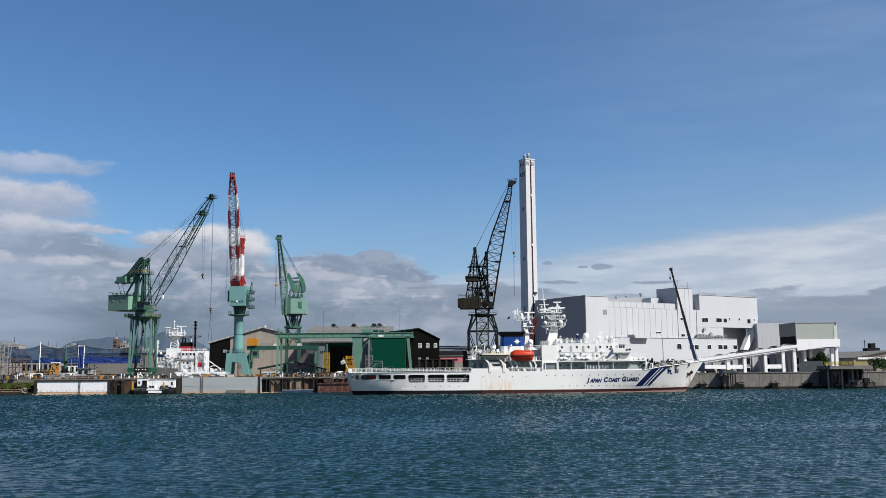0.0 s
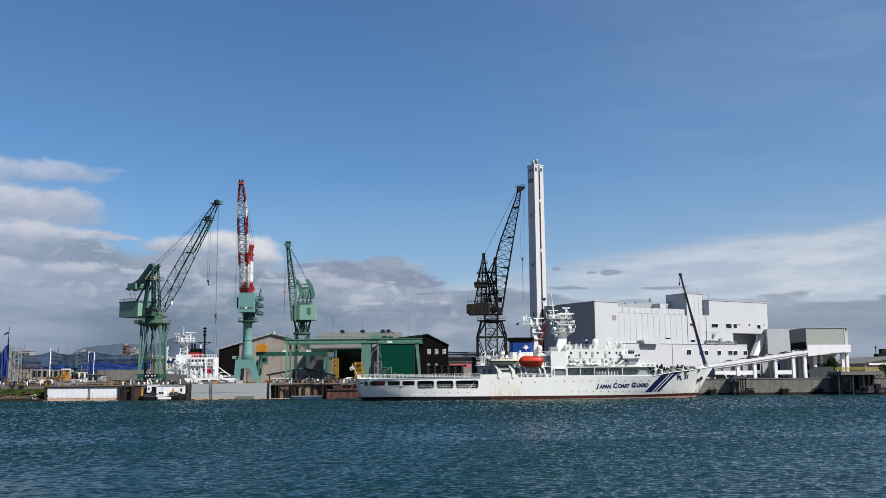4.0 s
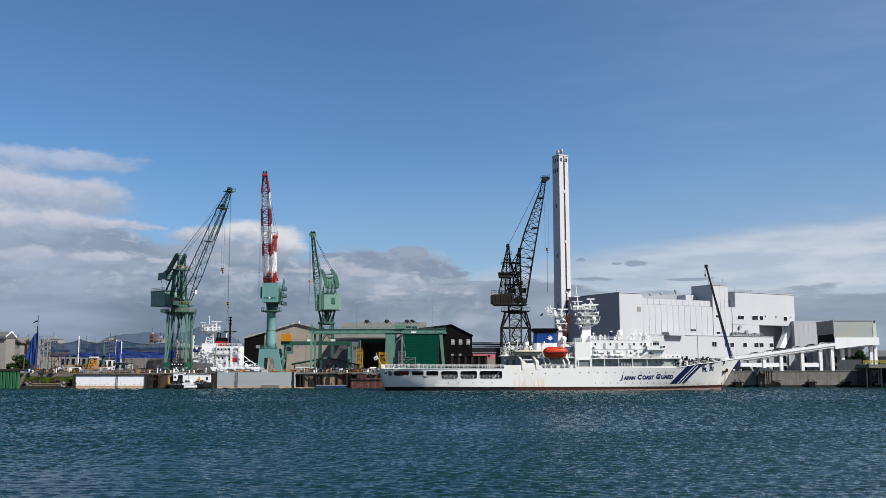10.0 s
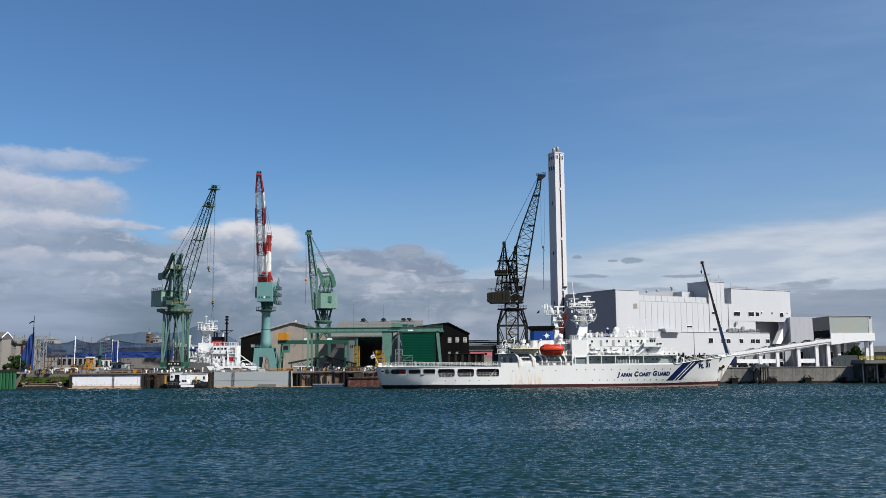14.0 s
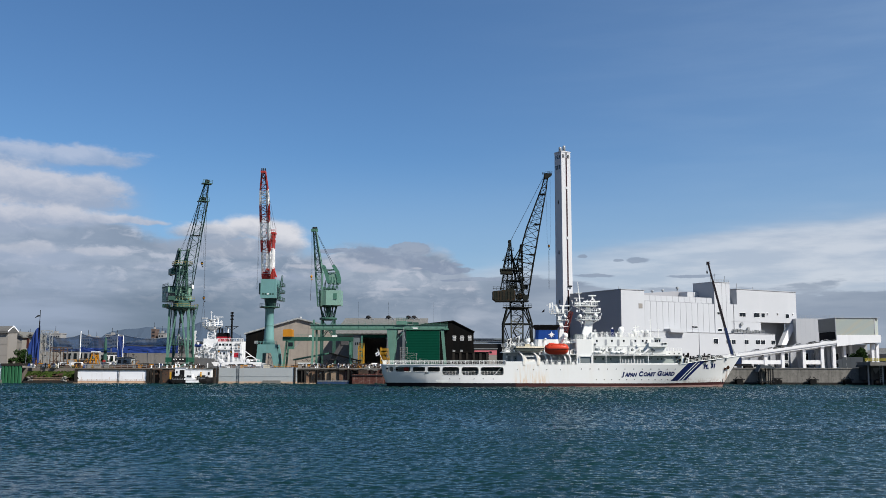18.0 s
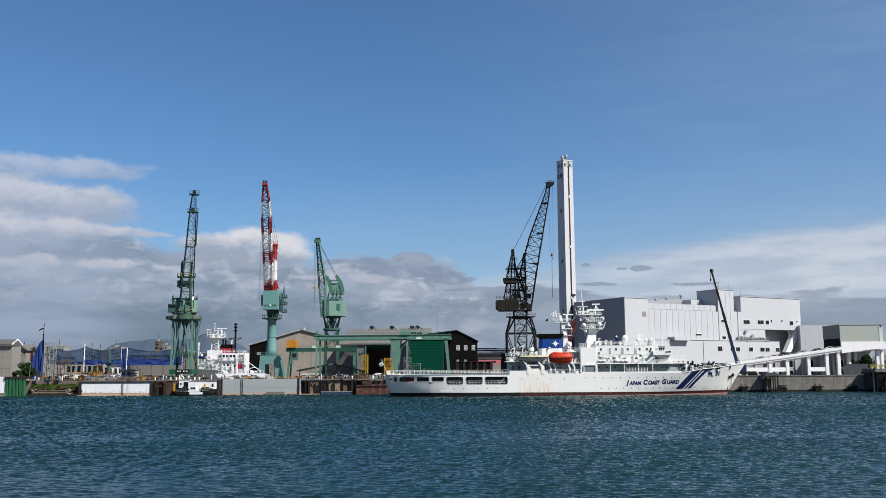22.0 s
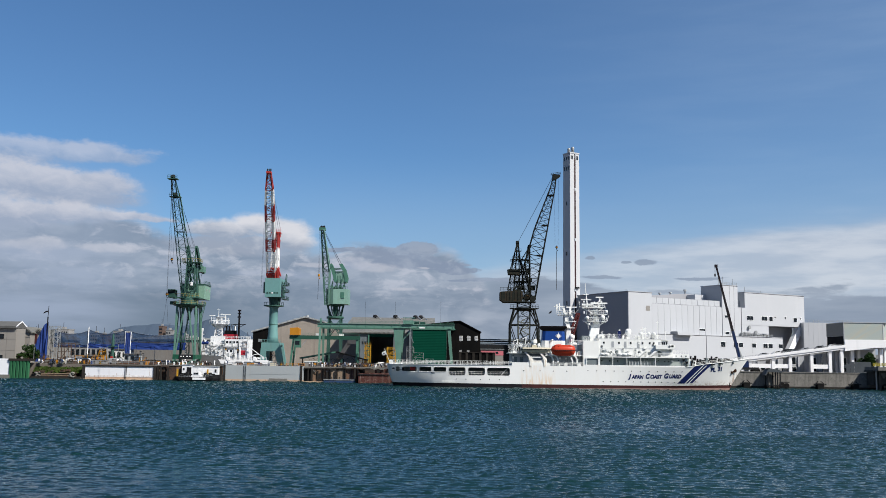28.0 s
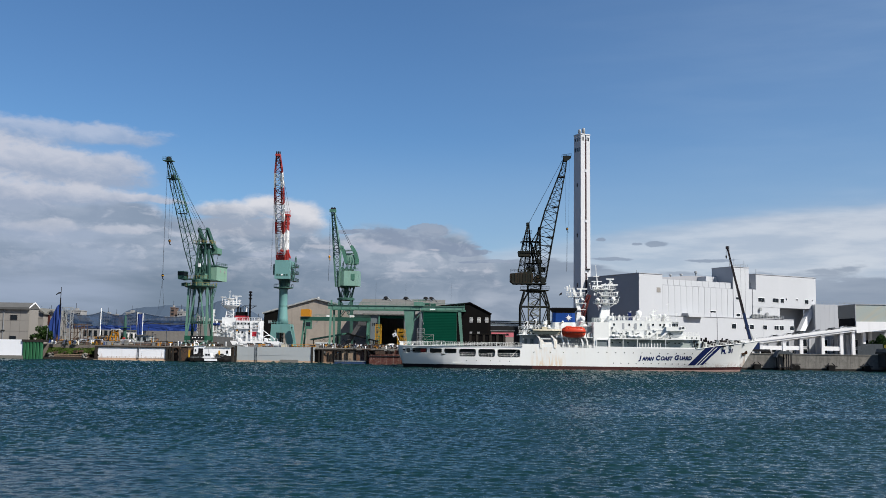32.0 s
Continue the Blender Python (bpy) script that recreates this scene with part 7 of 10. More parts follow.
def hull_paint():
    """White hull paint with yellow-brown stains under the boat station, at the anchor and along the bow's foot, which
    also holds the flare's shade.
    """
    m = material("hull_white_paint", (0.87, 0.875, 0.85), 0.40, 0, 0.04, 3.0, 0, (0.60, 0.52, 0.40), 0.16)
    g = Graph(m.node_tree)
    b = m.node_tree.nodes["Principled BSDF"]
    col = b.inputs["Base Color"].links[0].from_socket
    sep = g.node("ShaderNodeSeparateXYZ")
    g.put(sep.inputs[0], g.node("ShaderNodeTexCoord").outputs["Object"])
    x, y, z = sep.outputs
    run = g.noise(g.vec(g.math("MULTIPLY", x, 1.5), 0.0, g.math("MULTIPLY", z, 0.22)), 1.0, 5, 0.65)
    spot = g.noise(g.vec(x, y, z), 1.6, 5, 0.65)
    boats = g.math("MULTIPLY", g.ramp(x, -16.5, -13.0), g.ramp(x, -4.0, -7.5))
    soft = g.math("MULTIPLY", g.ramp(run, 0.42, 0.66), g.math("MULTIPLY", boats, g.math("ADD", 0.3, g.math("MULTIPLY", g.ramp(z, 4.6, 1.4), 0.7))))
    hawse = g.math("MULTIPLY", g.ramp(x, 49.0, 51.5), g.math("MULTIPLY", g.ramp(run, 0.38, 0.62), g.ramp(z, 6.8, 3.0)))
    # rust at the bow's foot, made stronger for shade under the flare
    foot = g.math("MULTIPLY", g.ramp(x, 20.0, 46.0), g.math("MULTIPLY", g.ramp(spot, 0.42, 0.64), g.ramp(z, 3.0, 0.9)))
    col = g.mix(g.math("MULTIPLY", soft, 0.6), col, (0.60, 0.36, 0.11))
    col = g.mix(g.math("MULTIPLY", hawse, 0.75), col, (0.24, 0.13, 0.07))
    col = g.mix(g.math("MULTIPLY", foot, 0.75), col, (0.30, 0.20, 0.14))
    g.put(b.inputs["Base Color"], col)
    return m


M_HULL = hull_paint()
M_WATERLINE = material("worn_pink_waterline", (0.26, 0.17, 0.15), 0.7, 0, 0.25, 1.0, 0.5, (0.12, 0.06, 0.05), 0.3)
M_DAVIT = material("davit_white_rusty", (0.86, 0.84, 0.78), 0.5, 0, 0.1, 0.8, 0.2, (0.5, 0.33, 0.16), 0.7)
M_ANCHOR = material("rusty_anchor", (0.045, 0.024, 0.015), 0.85, 0, 0.3, 0.5)
build_hull()
x = 52.2
for big, small, wb, ws in (("J", "APAN", 0.98, 3.75), ("C", "OAST", 1.35, 3.75), ("G", "UARD", 1.45, 3.85)):
    z = 2.9 + (x - 52.2) * 0.026
    lettering(big, x, z + (0.16 if big == "J" else 0.0), 1.2 if big == "J" else 1.36, "letter", width=wb, label="navy blue letter")
    lettering(small, x + wb + (0.0 if big == "J" else 0.1), z + 0.02, 1.08, "word", width=ws, label="navy blue letters")
    x += wb + ws + 0.1 + 0.5
lettering("PL", 78.0, 5.35, 1.15, "word", 0.08, 1.7, "navy blue letters")
lettering("31", 80.4, 5.6, 1.15, "word", 0.08, 1.4, "navy blue figures")


def ship_windows(parent, xs, z, y, w=0.55, h=0.6, name="window"):
    first = None
    for x in xs:
        if first is None:
            first = part(name, Shape().box(-w / 2, w / 2, -0.05, 0.04, -h / 2, h / 2), M_GLASS, parent)
            first.matrix_local = pose(x, y, z)
        else:
            share(name, first, parent, pose(x, y, z))


def build_upperworks():
    R = lambda *a, **k: railing(*a, **k)
    def P(name, s, m=None, lab="", smooth=False):
        return part(name, s, m or M_SHIP2, SHIP, lab, smooth)
    # aft flight deck rails
    for x0, x1 in ((-55.4, -46), (-46, -36), (-36, -27), (-27, -18)):
        P("deck_rail", R((x0, -7.3, 6.5), (x1, -7.3, 6.5), 1.15, 1.1, 0.04, 3))
        P("deck_rail", R((x0, 7.3, 6.5), (x1, 7.3, 6.5), 1.15, 1.5, 0.04, 3))
    P("deck_net", Shape().box(-55.3, -18, -7.62, -7.3, 6.4, 6.5), M_SHIP2)
    P("stern_rail", R((-55.4, -7, 6.5), (-55.4, 7, 6.5), 1.15, 1.3, 0.04, 3))
    P("flag_staff", Shape().bar((-55.6, 0, 6.5), (-57.6, 0, 11.2), 0.06))
    P("flag", Shape().quad((-56.9, 0, 9.4), (-58.0, 0.2, 8.9), (-58.4, 0.1, 9.8), (-57.3, 0, 10.5)).quad((-57.3, 0.02, 10.5), (-58.4, 0.12, 9.8), (-58.0, 0.22, 8.9), (-56.9, 0.02, 9.4)), M_WHITE, "small white ensign")
    P("flag_disc", Shape().turn([(0.2, -0.08), (0.2, 0.08)], (-57.65, 0.08, 9.65), 12, "y"), M_NAVY)
    # crane deck
    P("crane_deck_house", Shape().box(-18.2, -8.0, -4.2, 4.2, 6.5, 10.1), M_GREYHOUSE, "pale grey deck house")
    P("crane_deck", Shape().box(-19.0, -7.6, -6.6, 6.6, 10.1, 10.35))
    P("crane_deck_rail", R((-19, -6.6, 10.35), (-8, -6.6, 10.35), 1.1, 1.0, 0.04, 3))
    for x in (-17.2, -15.4, -13.0, -11.0):
        P("deck_door", Shape().box(x, x + 0.9, -4.26, -4.18, 7.0, 9.0), M_GREYDECK)
    s = Shape()
    s.path([(-12.8, -7.2, 6.5), (-12.8, -7.2, 8.6), (-12.4, -7.2, 9.0), (-8.4, -7.2, 9.0), (-8.0, -7.2, 8.6), (-8.0, -7.2, 6.5)], 0.14)
    P("gangway_frame", s)
    rnd = random.Random(12)
    for i in range(4):
        x = -17.5 + i * 2.6
        P("vent_head", Shape().turn([(0.25, 0), (0.25, 2.0), (0.5, 2.1), (0.45, 2.8), (0.1, 2.9)], (x, rnd.uniform(-5, 0), 10.3), 10))
    # folding deck crane
    c, l = four(), Shape()
    truss((c, l), (-19.0, -3.5, 12.3), (-10.5, -3.5, 12.9), 10, (0.4, 0.4), (0.4, 0.4), 0.05, 0.035, Vector((0, 1, 0)))
    P("deck_crane_boom", c, M_GREYHOUSE)
    P("deck_crane_lacing", l, M_GREYHOUSE)
    P("deck_crane_post", Shape().turn([(0.7, 0), (0.6, 3.0), (0.9, 3.2), (0.9, 4.0)], (-11, -3.5, 10.3), 12))
    P("deck_crane_jib", Shape().bar((-11, -3.5, 13.8), (-18, -3.2, 11.3), 0.12), M_GREYHOUSE)
    for x, h in ((-13.8, 4.9), (-10.6, 4.4), (-6.8, 5.0), (-5.2, 3.9), (-16.4, 4.2)):
        P("crane_strut", Shape().bar((x, -1, 10.3), (x + 0.5, -1.4, 10.3 + h), 0.13).bar((x + 0.5, -1.4, 10.3 + h), (x - 0.6, -1.4, 9.8 + h), 0.1))
    for i in range(10):
        x = rnd.uniform(-18.5, -8)
        P("deck_gear", Shape().box(x, x + rnd.uniform(0.4, 1.2), -5.6, -4.8, 10.35, 10.35 + rnd.uniform(0.5, 1.4)), M_SHIP2 if i % 3 else M_GREYDECK)
    # rescue boat on its davit
    P("davit_tower", Shape().prism([(-14.5, 6.5), (-7.0, 6.5), (-7.0, 8.6), (-7.6, 9.5), (-14.0, 9.5), (-14.2, 8.6)], -5.6, -3.0), M_GREYHOUSE)
    P("davit_plate", Shape().prism([(-13.2, 6.4), (-7.4, 6.4), (-7.4, 8.6), (-8.2, 9.3), (-9.2, 8.0), (-11.4, 8.0), (-12.2, 9.3), (-13.0, 8.4)], -7.25, -7.05), M_DAVIT, "white plating under the davits")
    for x in (-13.3, -9.0):
        s = Shape().prism([(x + 0.6, 6.2), (x + 1.3, 6.2), (x + 1.25, 8.0), (x + 0.6, 9.5), (x - 0.6, 10.6), (x - 0.8, 10.3), (x + 0.2, 9.2), (x + 0.6, 8.0)], -7.6, -7.25)
        P("davit_arm", s, M_DAVIT, "white davit arm with rust runs")
    boat = [(-15.4, 0.2), (-14.8, 0.75), (-12.5, 1.1), (-9.0, 1.15), (-7.0, 0.8), (-6.3, 0.25)]
    def boat_ring(x, h):
        return [(x, -7.0 + dy * h, 11.2 + dz) for dy, dz in ((-1.0, 0.75), (-1.15, 0.2), (-0.7, -0.75 * h), (0.7, -0.75 * h), (1.15, 0.2), (1.0, 0.75))]
    P("rescue_boat", Shape().ring([boat_ring(x, h) for x, h in boat]), M_CREAM, "cream rescue boat in its davit")
    P("boat_fender", Shape().path([(x, -7.0 - h * 1.12, 11.35) for x, h in boat], 0.12), M_DARKSTEEL, "dark rubbing strake")
    P("boat_keel", Shape().path([(x, -7.0, 11.2 - 0.75 * h) for x, h in boat], 0.1), M_BOOT)
    P("boat_console", Shape().box(-12, -10.4, -7.4, -6.5, 11.6, 12.7), M_CREAM)
    # arch and casing between the boats
    P("bulwark", Shape().box(-18, -7, -7.45, -7.3, 6.5, 7.4))
    for x0, x1 in ((-6.8, -3.9), (-3.9, -0.6), (-0.6, 3.5)):
        P("side_rail", R((x0, -7.3, 6.5), (x1, -7.3, 6.5), 1.1, 0.9, 0.04, 3))
    P("casing", Shape().box(-9, 4.0, -4.4, 4.4, 6.5, 10.4), M_GREYHOUSE)
    P("boat_deck", Shape().box(-8, 4.0, -6.9, 6.9, 9.5, 9.7))
    # funnel
    for (z0, z1), m, nm in (((9.7, 14.2), M_SHIP2, "funnel_base"), ((14.2, 17.1), M_FUNNEL, "funnel_band"), ((17.1, 17.5), M_BLACK, "funnel_top")):
        def fr(z):
            k = (z - 9.7) * 0.06
            return [(-8.6 + k, -2.0, z), (-7.8 + k, -2.5, z), (-1.9 - k, -2.5, z), (-1.0 - k, -2.0, z), (-1.0 - k, 2.0, z), (-1.9 - k, 2.5, z), (-7.8 + k, 2.5, z), (-8.6 + k, 2.0, z)]
        P(nm, Shape().ring([fr(z0), fr(z1)]), m, {"funnel_band": "bright blue funnel band"}.get(nm, ""))
    P("funnel_cap", Shape().ring([[(x - 4.8, y, z) for x, y in ((-3.5 - e, -2.2 - e / 3), (3.4 + e, -2.2 - e / 3), (3.4 + e, 2.2 + e / 3), (-3.5 - e, 2.2 + e / 3))] for z, e in ((17.5, 0.0), (18.2, 0.6), (18.6, 0.75), (18.75, 0.3))]), M_BLACK, "black flared funnel cap")
    s = Shape()
    cx, cz = -3.4, 15.65
    for i in range(8):
        a = math.pi * i / 4
        r = 1.15 if i % 2 == 0 else 0.85
        b0, b1 = a - math.pi / 8, a + math.pi / 8
        s.quad((cx, -2.62, cz), (cx + 0.45 * math.sin(b0), -2.62, cz + 0.45 * math.cos(b0)), (cx + r * math.sin(a), -2.62, cz + r * math.cos(a)), (cx + 0.45 * math.sin(b1), -2.62, cz + 0.45 * math.cos(b1)))
    P("funnel_star", s, M_WHITE, "white eight-pointed star")
    # lifeboat
    prof = [(-6.1, 0.3), (-5.8, 0.85), (-4.7, 1.25), (-2.5, 1.35), (-0.3, 1.3), (0.8, 1.0), (1.2, 0.4)]
    rings = []
    for x, h in prof:
        rings.append([(x, -7.1 + 1.15 * h * math.cos(t), 11.35 + (1.15 if math.sin(t) > 0 else 1.45) * h * math.sin(t)) for t in [2 * math.pi * i / 14 for i in range(14)]])
    P("lifeboat", Shape().ring(rings), M_ORANGE, "orange enclosed lifeboat", True)
    P("lifeboat_dome", Shape().ring([[(x, -7.1 + w * math.cos(t), 12.3 + w * 0.9 * math.sin(t)) for t in [math.pi * i / 7 for i in range(8)]] for x, w in ((-5.2, 0.35), (-4.6, 0.75), (-3.2, 0.8), (-2.6, 0.35))]), M_ORANGE, "", True)
    P("lifeboat_canopy", Shape().ring([[(x, -7.1 + w * dy, 11.5 + z) for dy, z in ((-1.0, 0.0), (-0.86, h), (0.86, h), (1.0, 0.0))] for x, w, h in ((-5.7, 0.7, 0.6), (-5.0, 1.2, 1.25), (-0.4, 1.25, 1.2), (0.9, 0.8, 0.6))]), M_ORANGE, "stepped orange canopy")
    for x in (-4.6, -3.4, -2.2, -1.0, 0.1):
        P("grab_line", Shape().path([(x - 0.55, -8.62, 11.25), (x, -8.7, 10.9), (x + 0.55, -8.62, 11.25)], 0.04), M_BOOT)
    for x in (-4.2, -2.9, -1.6, -0.5):
        P("canopy_window", Shape().box(x, x + 0.4, -8.28, -8.18, 12.0, 12.3), M_GLASS)
    P("lifeboat_strake", Shape().path([(x, -7.1 - 1.17 * h, 11.2) for x, h in prof], 0.08), M_BOOT)
    for x in (-5.4, 0.4):
        P("lifeboat_davit", Shape().path([(x, -6.9, 6.5), (x, -6.9, 8.0), (x - 0.5, -6.9, 9.2), (x - 1.4, -6.9, 9.8)], 0.22))
        P("lifeboat_davit", Shape().path([(x + 1.4, -6.9, 6.5), (x + 1.4, -6.9, 8.4), (x + 0.9, -6.9, 9.4), (x - 0.2, -6.9, 9.9)], 0.2))
        P("davit_fall", Shape().bar((x - 0.2, -7.1, 12.5), (x - 0.2, -6, 14.4), 0.07))
        P("davit_head", Shape().path([(x - 0.9, -4.4, 10), (x - 0.9, -5.2, 13.8), (x - 0.2, -6.6, 14.4)], 0.2))
    for x in (-7.2, -4.2, -2.0, -0.5, 2.2):
        P("deck_locker", Shape().box(x, x + 0.9, -6.6, -5.8, 6.5, 7.3))
    P("ventilator", Shape().turn([(0.9, 0), (0.9, 2.6), (0.7, 3.4), (0.2, 3.7)], (1.6, -2.5, 10.0), 14), None, "", True)
    P("ventilator", Shape().turn([(0.7, 0), (0.7, 5.2), (0.9, 5.4), (0.8, 6.2), (0.2, 6.6)], (0.9, -1.8, 9.7), 14), None, "", True)
    P("funnel_platform", Shape().box(0, 4.2, -4, 4, 13.0, 13.2))
    P("funnel_platform_rail", R((0, -4, 13.2), (4.2, -4, 13.2), 1.1, 0.8, 0.04, 2))
    # accommodation
    P("house_aft", Shape().box(3.7, 8.4, -7.0, 7.0, 6.5, 14.3), None, "tall white deckhouse end")
    P("house_aft_doorway", Shape().prism([(4.9, 6.7), (7.9, 6.7), (8.1, 6.9), (8.1, 8.6), (7.9, 8.8), (4.9, 8.8), (4.7, 8.6), (4.7, 6.9)], -7.04, -6.9), M_GREYDECK, "grey recessed doorway")
    P("mid_deck_edge", Shape().box(8.4, 27.4, -6.66, -6.3, 12.1, 12.2))
    for x in (9.2, 15.6, 19.4, 22.4):
        P("bulkhead_ladder", Shape().bar((x, -6.75, 9.5), (x, -6.75, 12.0), 0.035).bar((x + 0.4, -6.75, 9.5), (x + 0.4, -6.75, 12.0), 0.035), M_GREYDECK)
    for x in (11.2, 16.4, 23.4, 26.8):
        P("ventilation_louvre", Shape().box(x, x + 0.9, -6.68, -6.55, 10.2, 11.0), M_GREYDECK)
    for x in (12.4, 16.2, 20.2, 26.6):
        P("bridge_door", Shape().box(x, x + 0.7, -6.68, -6.58, 12.3, 14.1), M_GREYHOUSE)
    P("house_aft_door_frame", Shape().path([(4.6, -7.2, 6.6), (4.6, -7.2, 9.0), (8.2, -7.2, 9.0), (8.2, -7.2, 6.6)], 0.12))
    P("house_low", Shape().box(8.4, 36.2, -5.0, 5.0, 6.5, 9.3), M_WALKSHADE, "deckhouse wall, coloured grey-green for shade along the side walk")
    bw = Shape()
    st = [38.6 + i * 1.545 for i in range(21)]
    for a, b in zip(st, st[1:]):
        p, q = hull_point(a, 1.0), hull_point(b, 1.0)
        bw.quad(p, q, (q[0], q[1], q[2] + 0.42), (p[0], p[1], p[2] + 0.42))
        bw.quad((p[0], p[1], p[2] + 0.42), (q[0], q[1], q[2] + 0.42), (q[0], q[1] + 0.1, q[2] + 0.42), (p[0], p[1] + 0.1, p[2] + 0.42))
        bw.quad((p[0], p[1] + 0.1, p[2] + 0.42), (q[0], q[1] + 0.1, q[2] + 0.42), (q[0], q[1] + 0.1, q[2]), (p[0], p[1] + 0.1, p[2]))
    P("bulwark_fwd", bw, M_SHIP)
    P("deck_over_walk", Shape().box(8.4, 32.0, -7.3, 7.3, 9.25, 9.5))
    P("walk_post", Shape().box(8.3, 8.7, -7.35, -7.1, 6.5, 9.3))
    for x in (12.5, 16.8, 21.0, 25.4):
        P("walk_post", Shape().box(x, x + 0.16, -7.3, -7.15, 6.5, 9.3))
    P("house_mid", Shape().box(8.4, 31.0, -6.6, 6.6, 9.5, 12.15))
    P("wheelhouse", Shape().box(8.45, 27.5, -6.62, 6.62, 12.15, 14.9), None, "white bridge deckhouse with square windows")
    P("wheelhouse_front", Shape().prism([(-6.2, 12.15), (6.2, 12.15), (6.2, 14.6), (-6.2, 14.6)], 27.5, 29.6, "x"))
    P("house_top", Shape().box(8.45, 27.7, -6.66, 6.66, 14.9, 15.0))
    for x0, x1 in ((8.6, 15), (15, 21.5), (21.5, 27.6)):
        P("top_rail", R((x0, -6.5, 15.05), (x1, -6.5, 15.05), 1.1, 0.9, 0.04, 3))
    P("bridge_wing", Shape().prism([(25.6, 11.9), (30.8, 11.9), (31.5, 12.4), (31.5, 13.2), (30.6, 13.4), (29.6, 13.2), (25.6, 13.2)], -7.7, -6.4))
    P("wing_roof", Shape().box(27.6, 30.4, -6.7, -6.1, 14.6, 14.72))
    P("wing_support", Shape().prism([(23.4, 9.6), (24.0, 9.6), (26.8, 11.9), (25.8, 11.9)], -7.4, -6.6))
    P("wing_window", Shape().box(30.3, 31.0, -7.76, -7.68, 12.6, 13.1), M_GLASS)
    P("fore_house", Shape().box(31.0, 36.2, -5.6, 5.6, 9.3, 10.6))
    P("fore_house_top_rail", R((31.2, -5.5, 10.6), (36, -5.5, 10.6), 1.0, 0.8, 0.04, 3))
    P("breakwater", Shape().prism([(36.2, 6.5), (38.2, 6.5), (37.6, 8.6), (36.2, 9.2)], -5.0, 5.0))
    for x0, x1 in ((9, 16), (16, 23)):
        P("mid_rail", R((x0, -7.2, 9.5), (x1, -7.2, 9.5), 1.1, 0.9, 0.04, 3))
    P("mid_rail", R((24.5, -7.2, 9.5), (31.8, -7.2, 9.5), 1.1, 0.9, 0.04, 3))
    ship_windows(SHIP, [10.0, 14.6, 18.2, 21.8, 24.0, 25.2], 13.7, -6.64, 0.5, 0.6)
    ship_windows(SHIP, [27.9, 28.5, 29.2], 13.7, -6.24, 0.45, 0.75)
    ship_windows(SHIP, [12.2, 13.6, 17.2, 20.6], 10.9, -6.62, 0.4, 0.4)
    ship_windows(SHIP, [9.6, 12, 14.4, 26.4, 28.8, 30], 8.2, -5.02, 0.4, 0.4)
    ship_windows(SHIP, [32.2, 33.8, 35.2], 9.9, -5.62, 0.35, 0.35)
    for x in (9.4, 13.6, 26.4):
        P("deck_door", Shape().box(x, x + 0.8, -6.66, -6.58, 9.6, 11.4), M_GREYDECK)
    for x in (14.8, 16.2, 17.6, 9.6, 10.7):
        P("life_raft", Shape().turn([(0.2, -0.75), (0.42, -0.65), (0.42, 0.65), (0.2, 0.75)], (x, -7.0, 10.2), 12, "x"), None, "", True)
    for x, z, y in ((9.4, 12.6, -6.7), (29.8, 12.8, -7.78), (25.0, 13.2, -6.72)):
        P("lifebuoy", Shape().turn([(0.3, -0.06), (0.36, 0), (0.3, 0.06), (0.2, 0.06), (0.2, -0.06)], (x, y, z), 12, "y"), M_STEEL)
    P("boat_deck_gear", Shape().box(17.5, 24.0, -7.0, -6.2, 6.6, 7.9), M_GREYDECK, "grey stowage rack")
    for i in range(8):
        P("rack_bar", Shape().bar((17.6 + i * 0.9, -7.1, 6.6), (17.6 + i * 0.9, -7.1, 8.2), 0.05))
    P("inclined_ladder", Shape().bar((20.6, -7.3, 9.6), (23.2, -7.3, 12.0), 0.16))
    # satellite dome, aerials and lamps over the bridge
    P("satellite_dome", Shape().turn([(0.45, 0), (0.45, 1.2), (0.85, 1.7), (0.95, 2.4), (0.7, 3.0), (0.1, 3.25)], (18.5, -1, 15.0), 16), None, "white satellite dome", True)
    for x, y, h in ((14.9, -4, 2.2), (15.3, -4.2, 3.0), (22.3, -3, 2.4), (23.4, -3, 3.6), (25.8, -4, 2.0), (27.2, -3, 5.6), (12.2, -3, 1.8), (29.4, -4, 2.6), (10.2, -2, 2.4), (26.6, -5, 1.4)):
        P("aerial", Shape().bar((x, y, 15.0), (x, y, 15.0 + h), 0.07).bar((x - 0.45, y, 14.6 + h), (x + 0.45, y, 14.7 + h), 0.06))
    P("signal_mast", Shape().bar((22.8, -2, 15), (22.8, -2, 18.6), 0.14).box(21.4, 24.2, -2.3, -1.7, 16.6, 16.9).box(22.0, 23.6, -2.2, -1.8, 17.8, 18.0))
    for x in (21.6, 24.0, 25.6):
        P("searchlight", Shape().turn([(0.1, -0.5), (0.5, -0.4), (0.55, 0.3), (0.4, 0.4)], (x, -5.4, 16.6), 12, "y").bar((x, -5.4, 15.0), (x, -5.4, 16.2), 0.1))
    P("bridge_gear", Shape().box(8.9, 10.6, -3, 0, 15.05, 16.4))
    P("flag_hoist", Shape().quad((14.6, -5, 14.8), (15.6, -5.2, 14.4), (15.5, -5.1, 17.2), (14.5, -5, 17.6)), M_NAVY)
    for i in range(9):
        x = rnd.uniform(9, 27)
        P("top_gear", Shape().box(x, x + rnd.uniform(0.3, 0.8), -4, -3.2, 15.05, 15.05 + rnd.uniform(0.5, 1.3)))
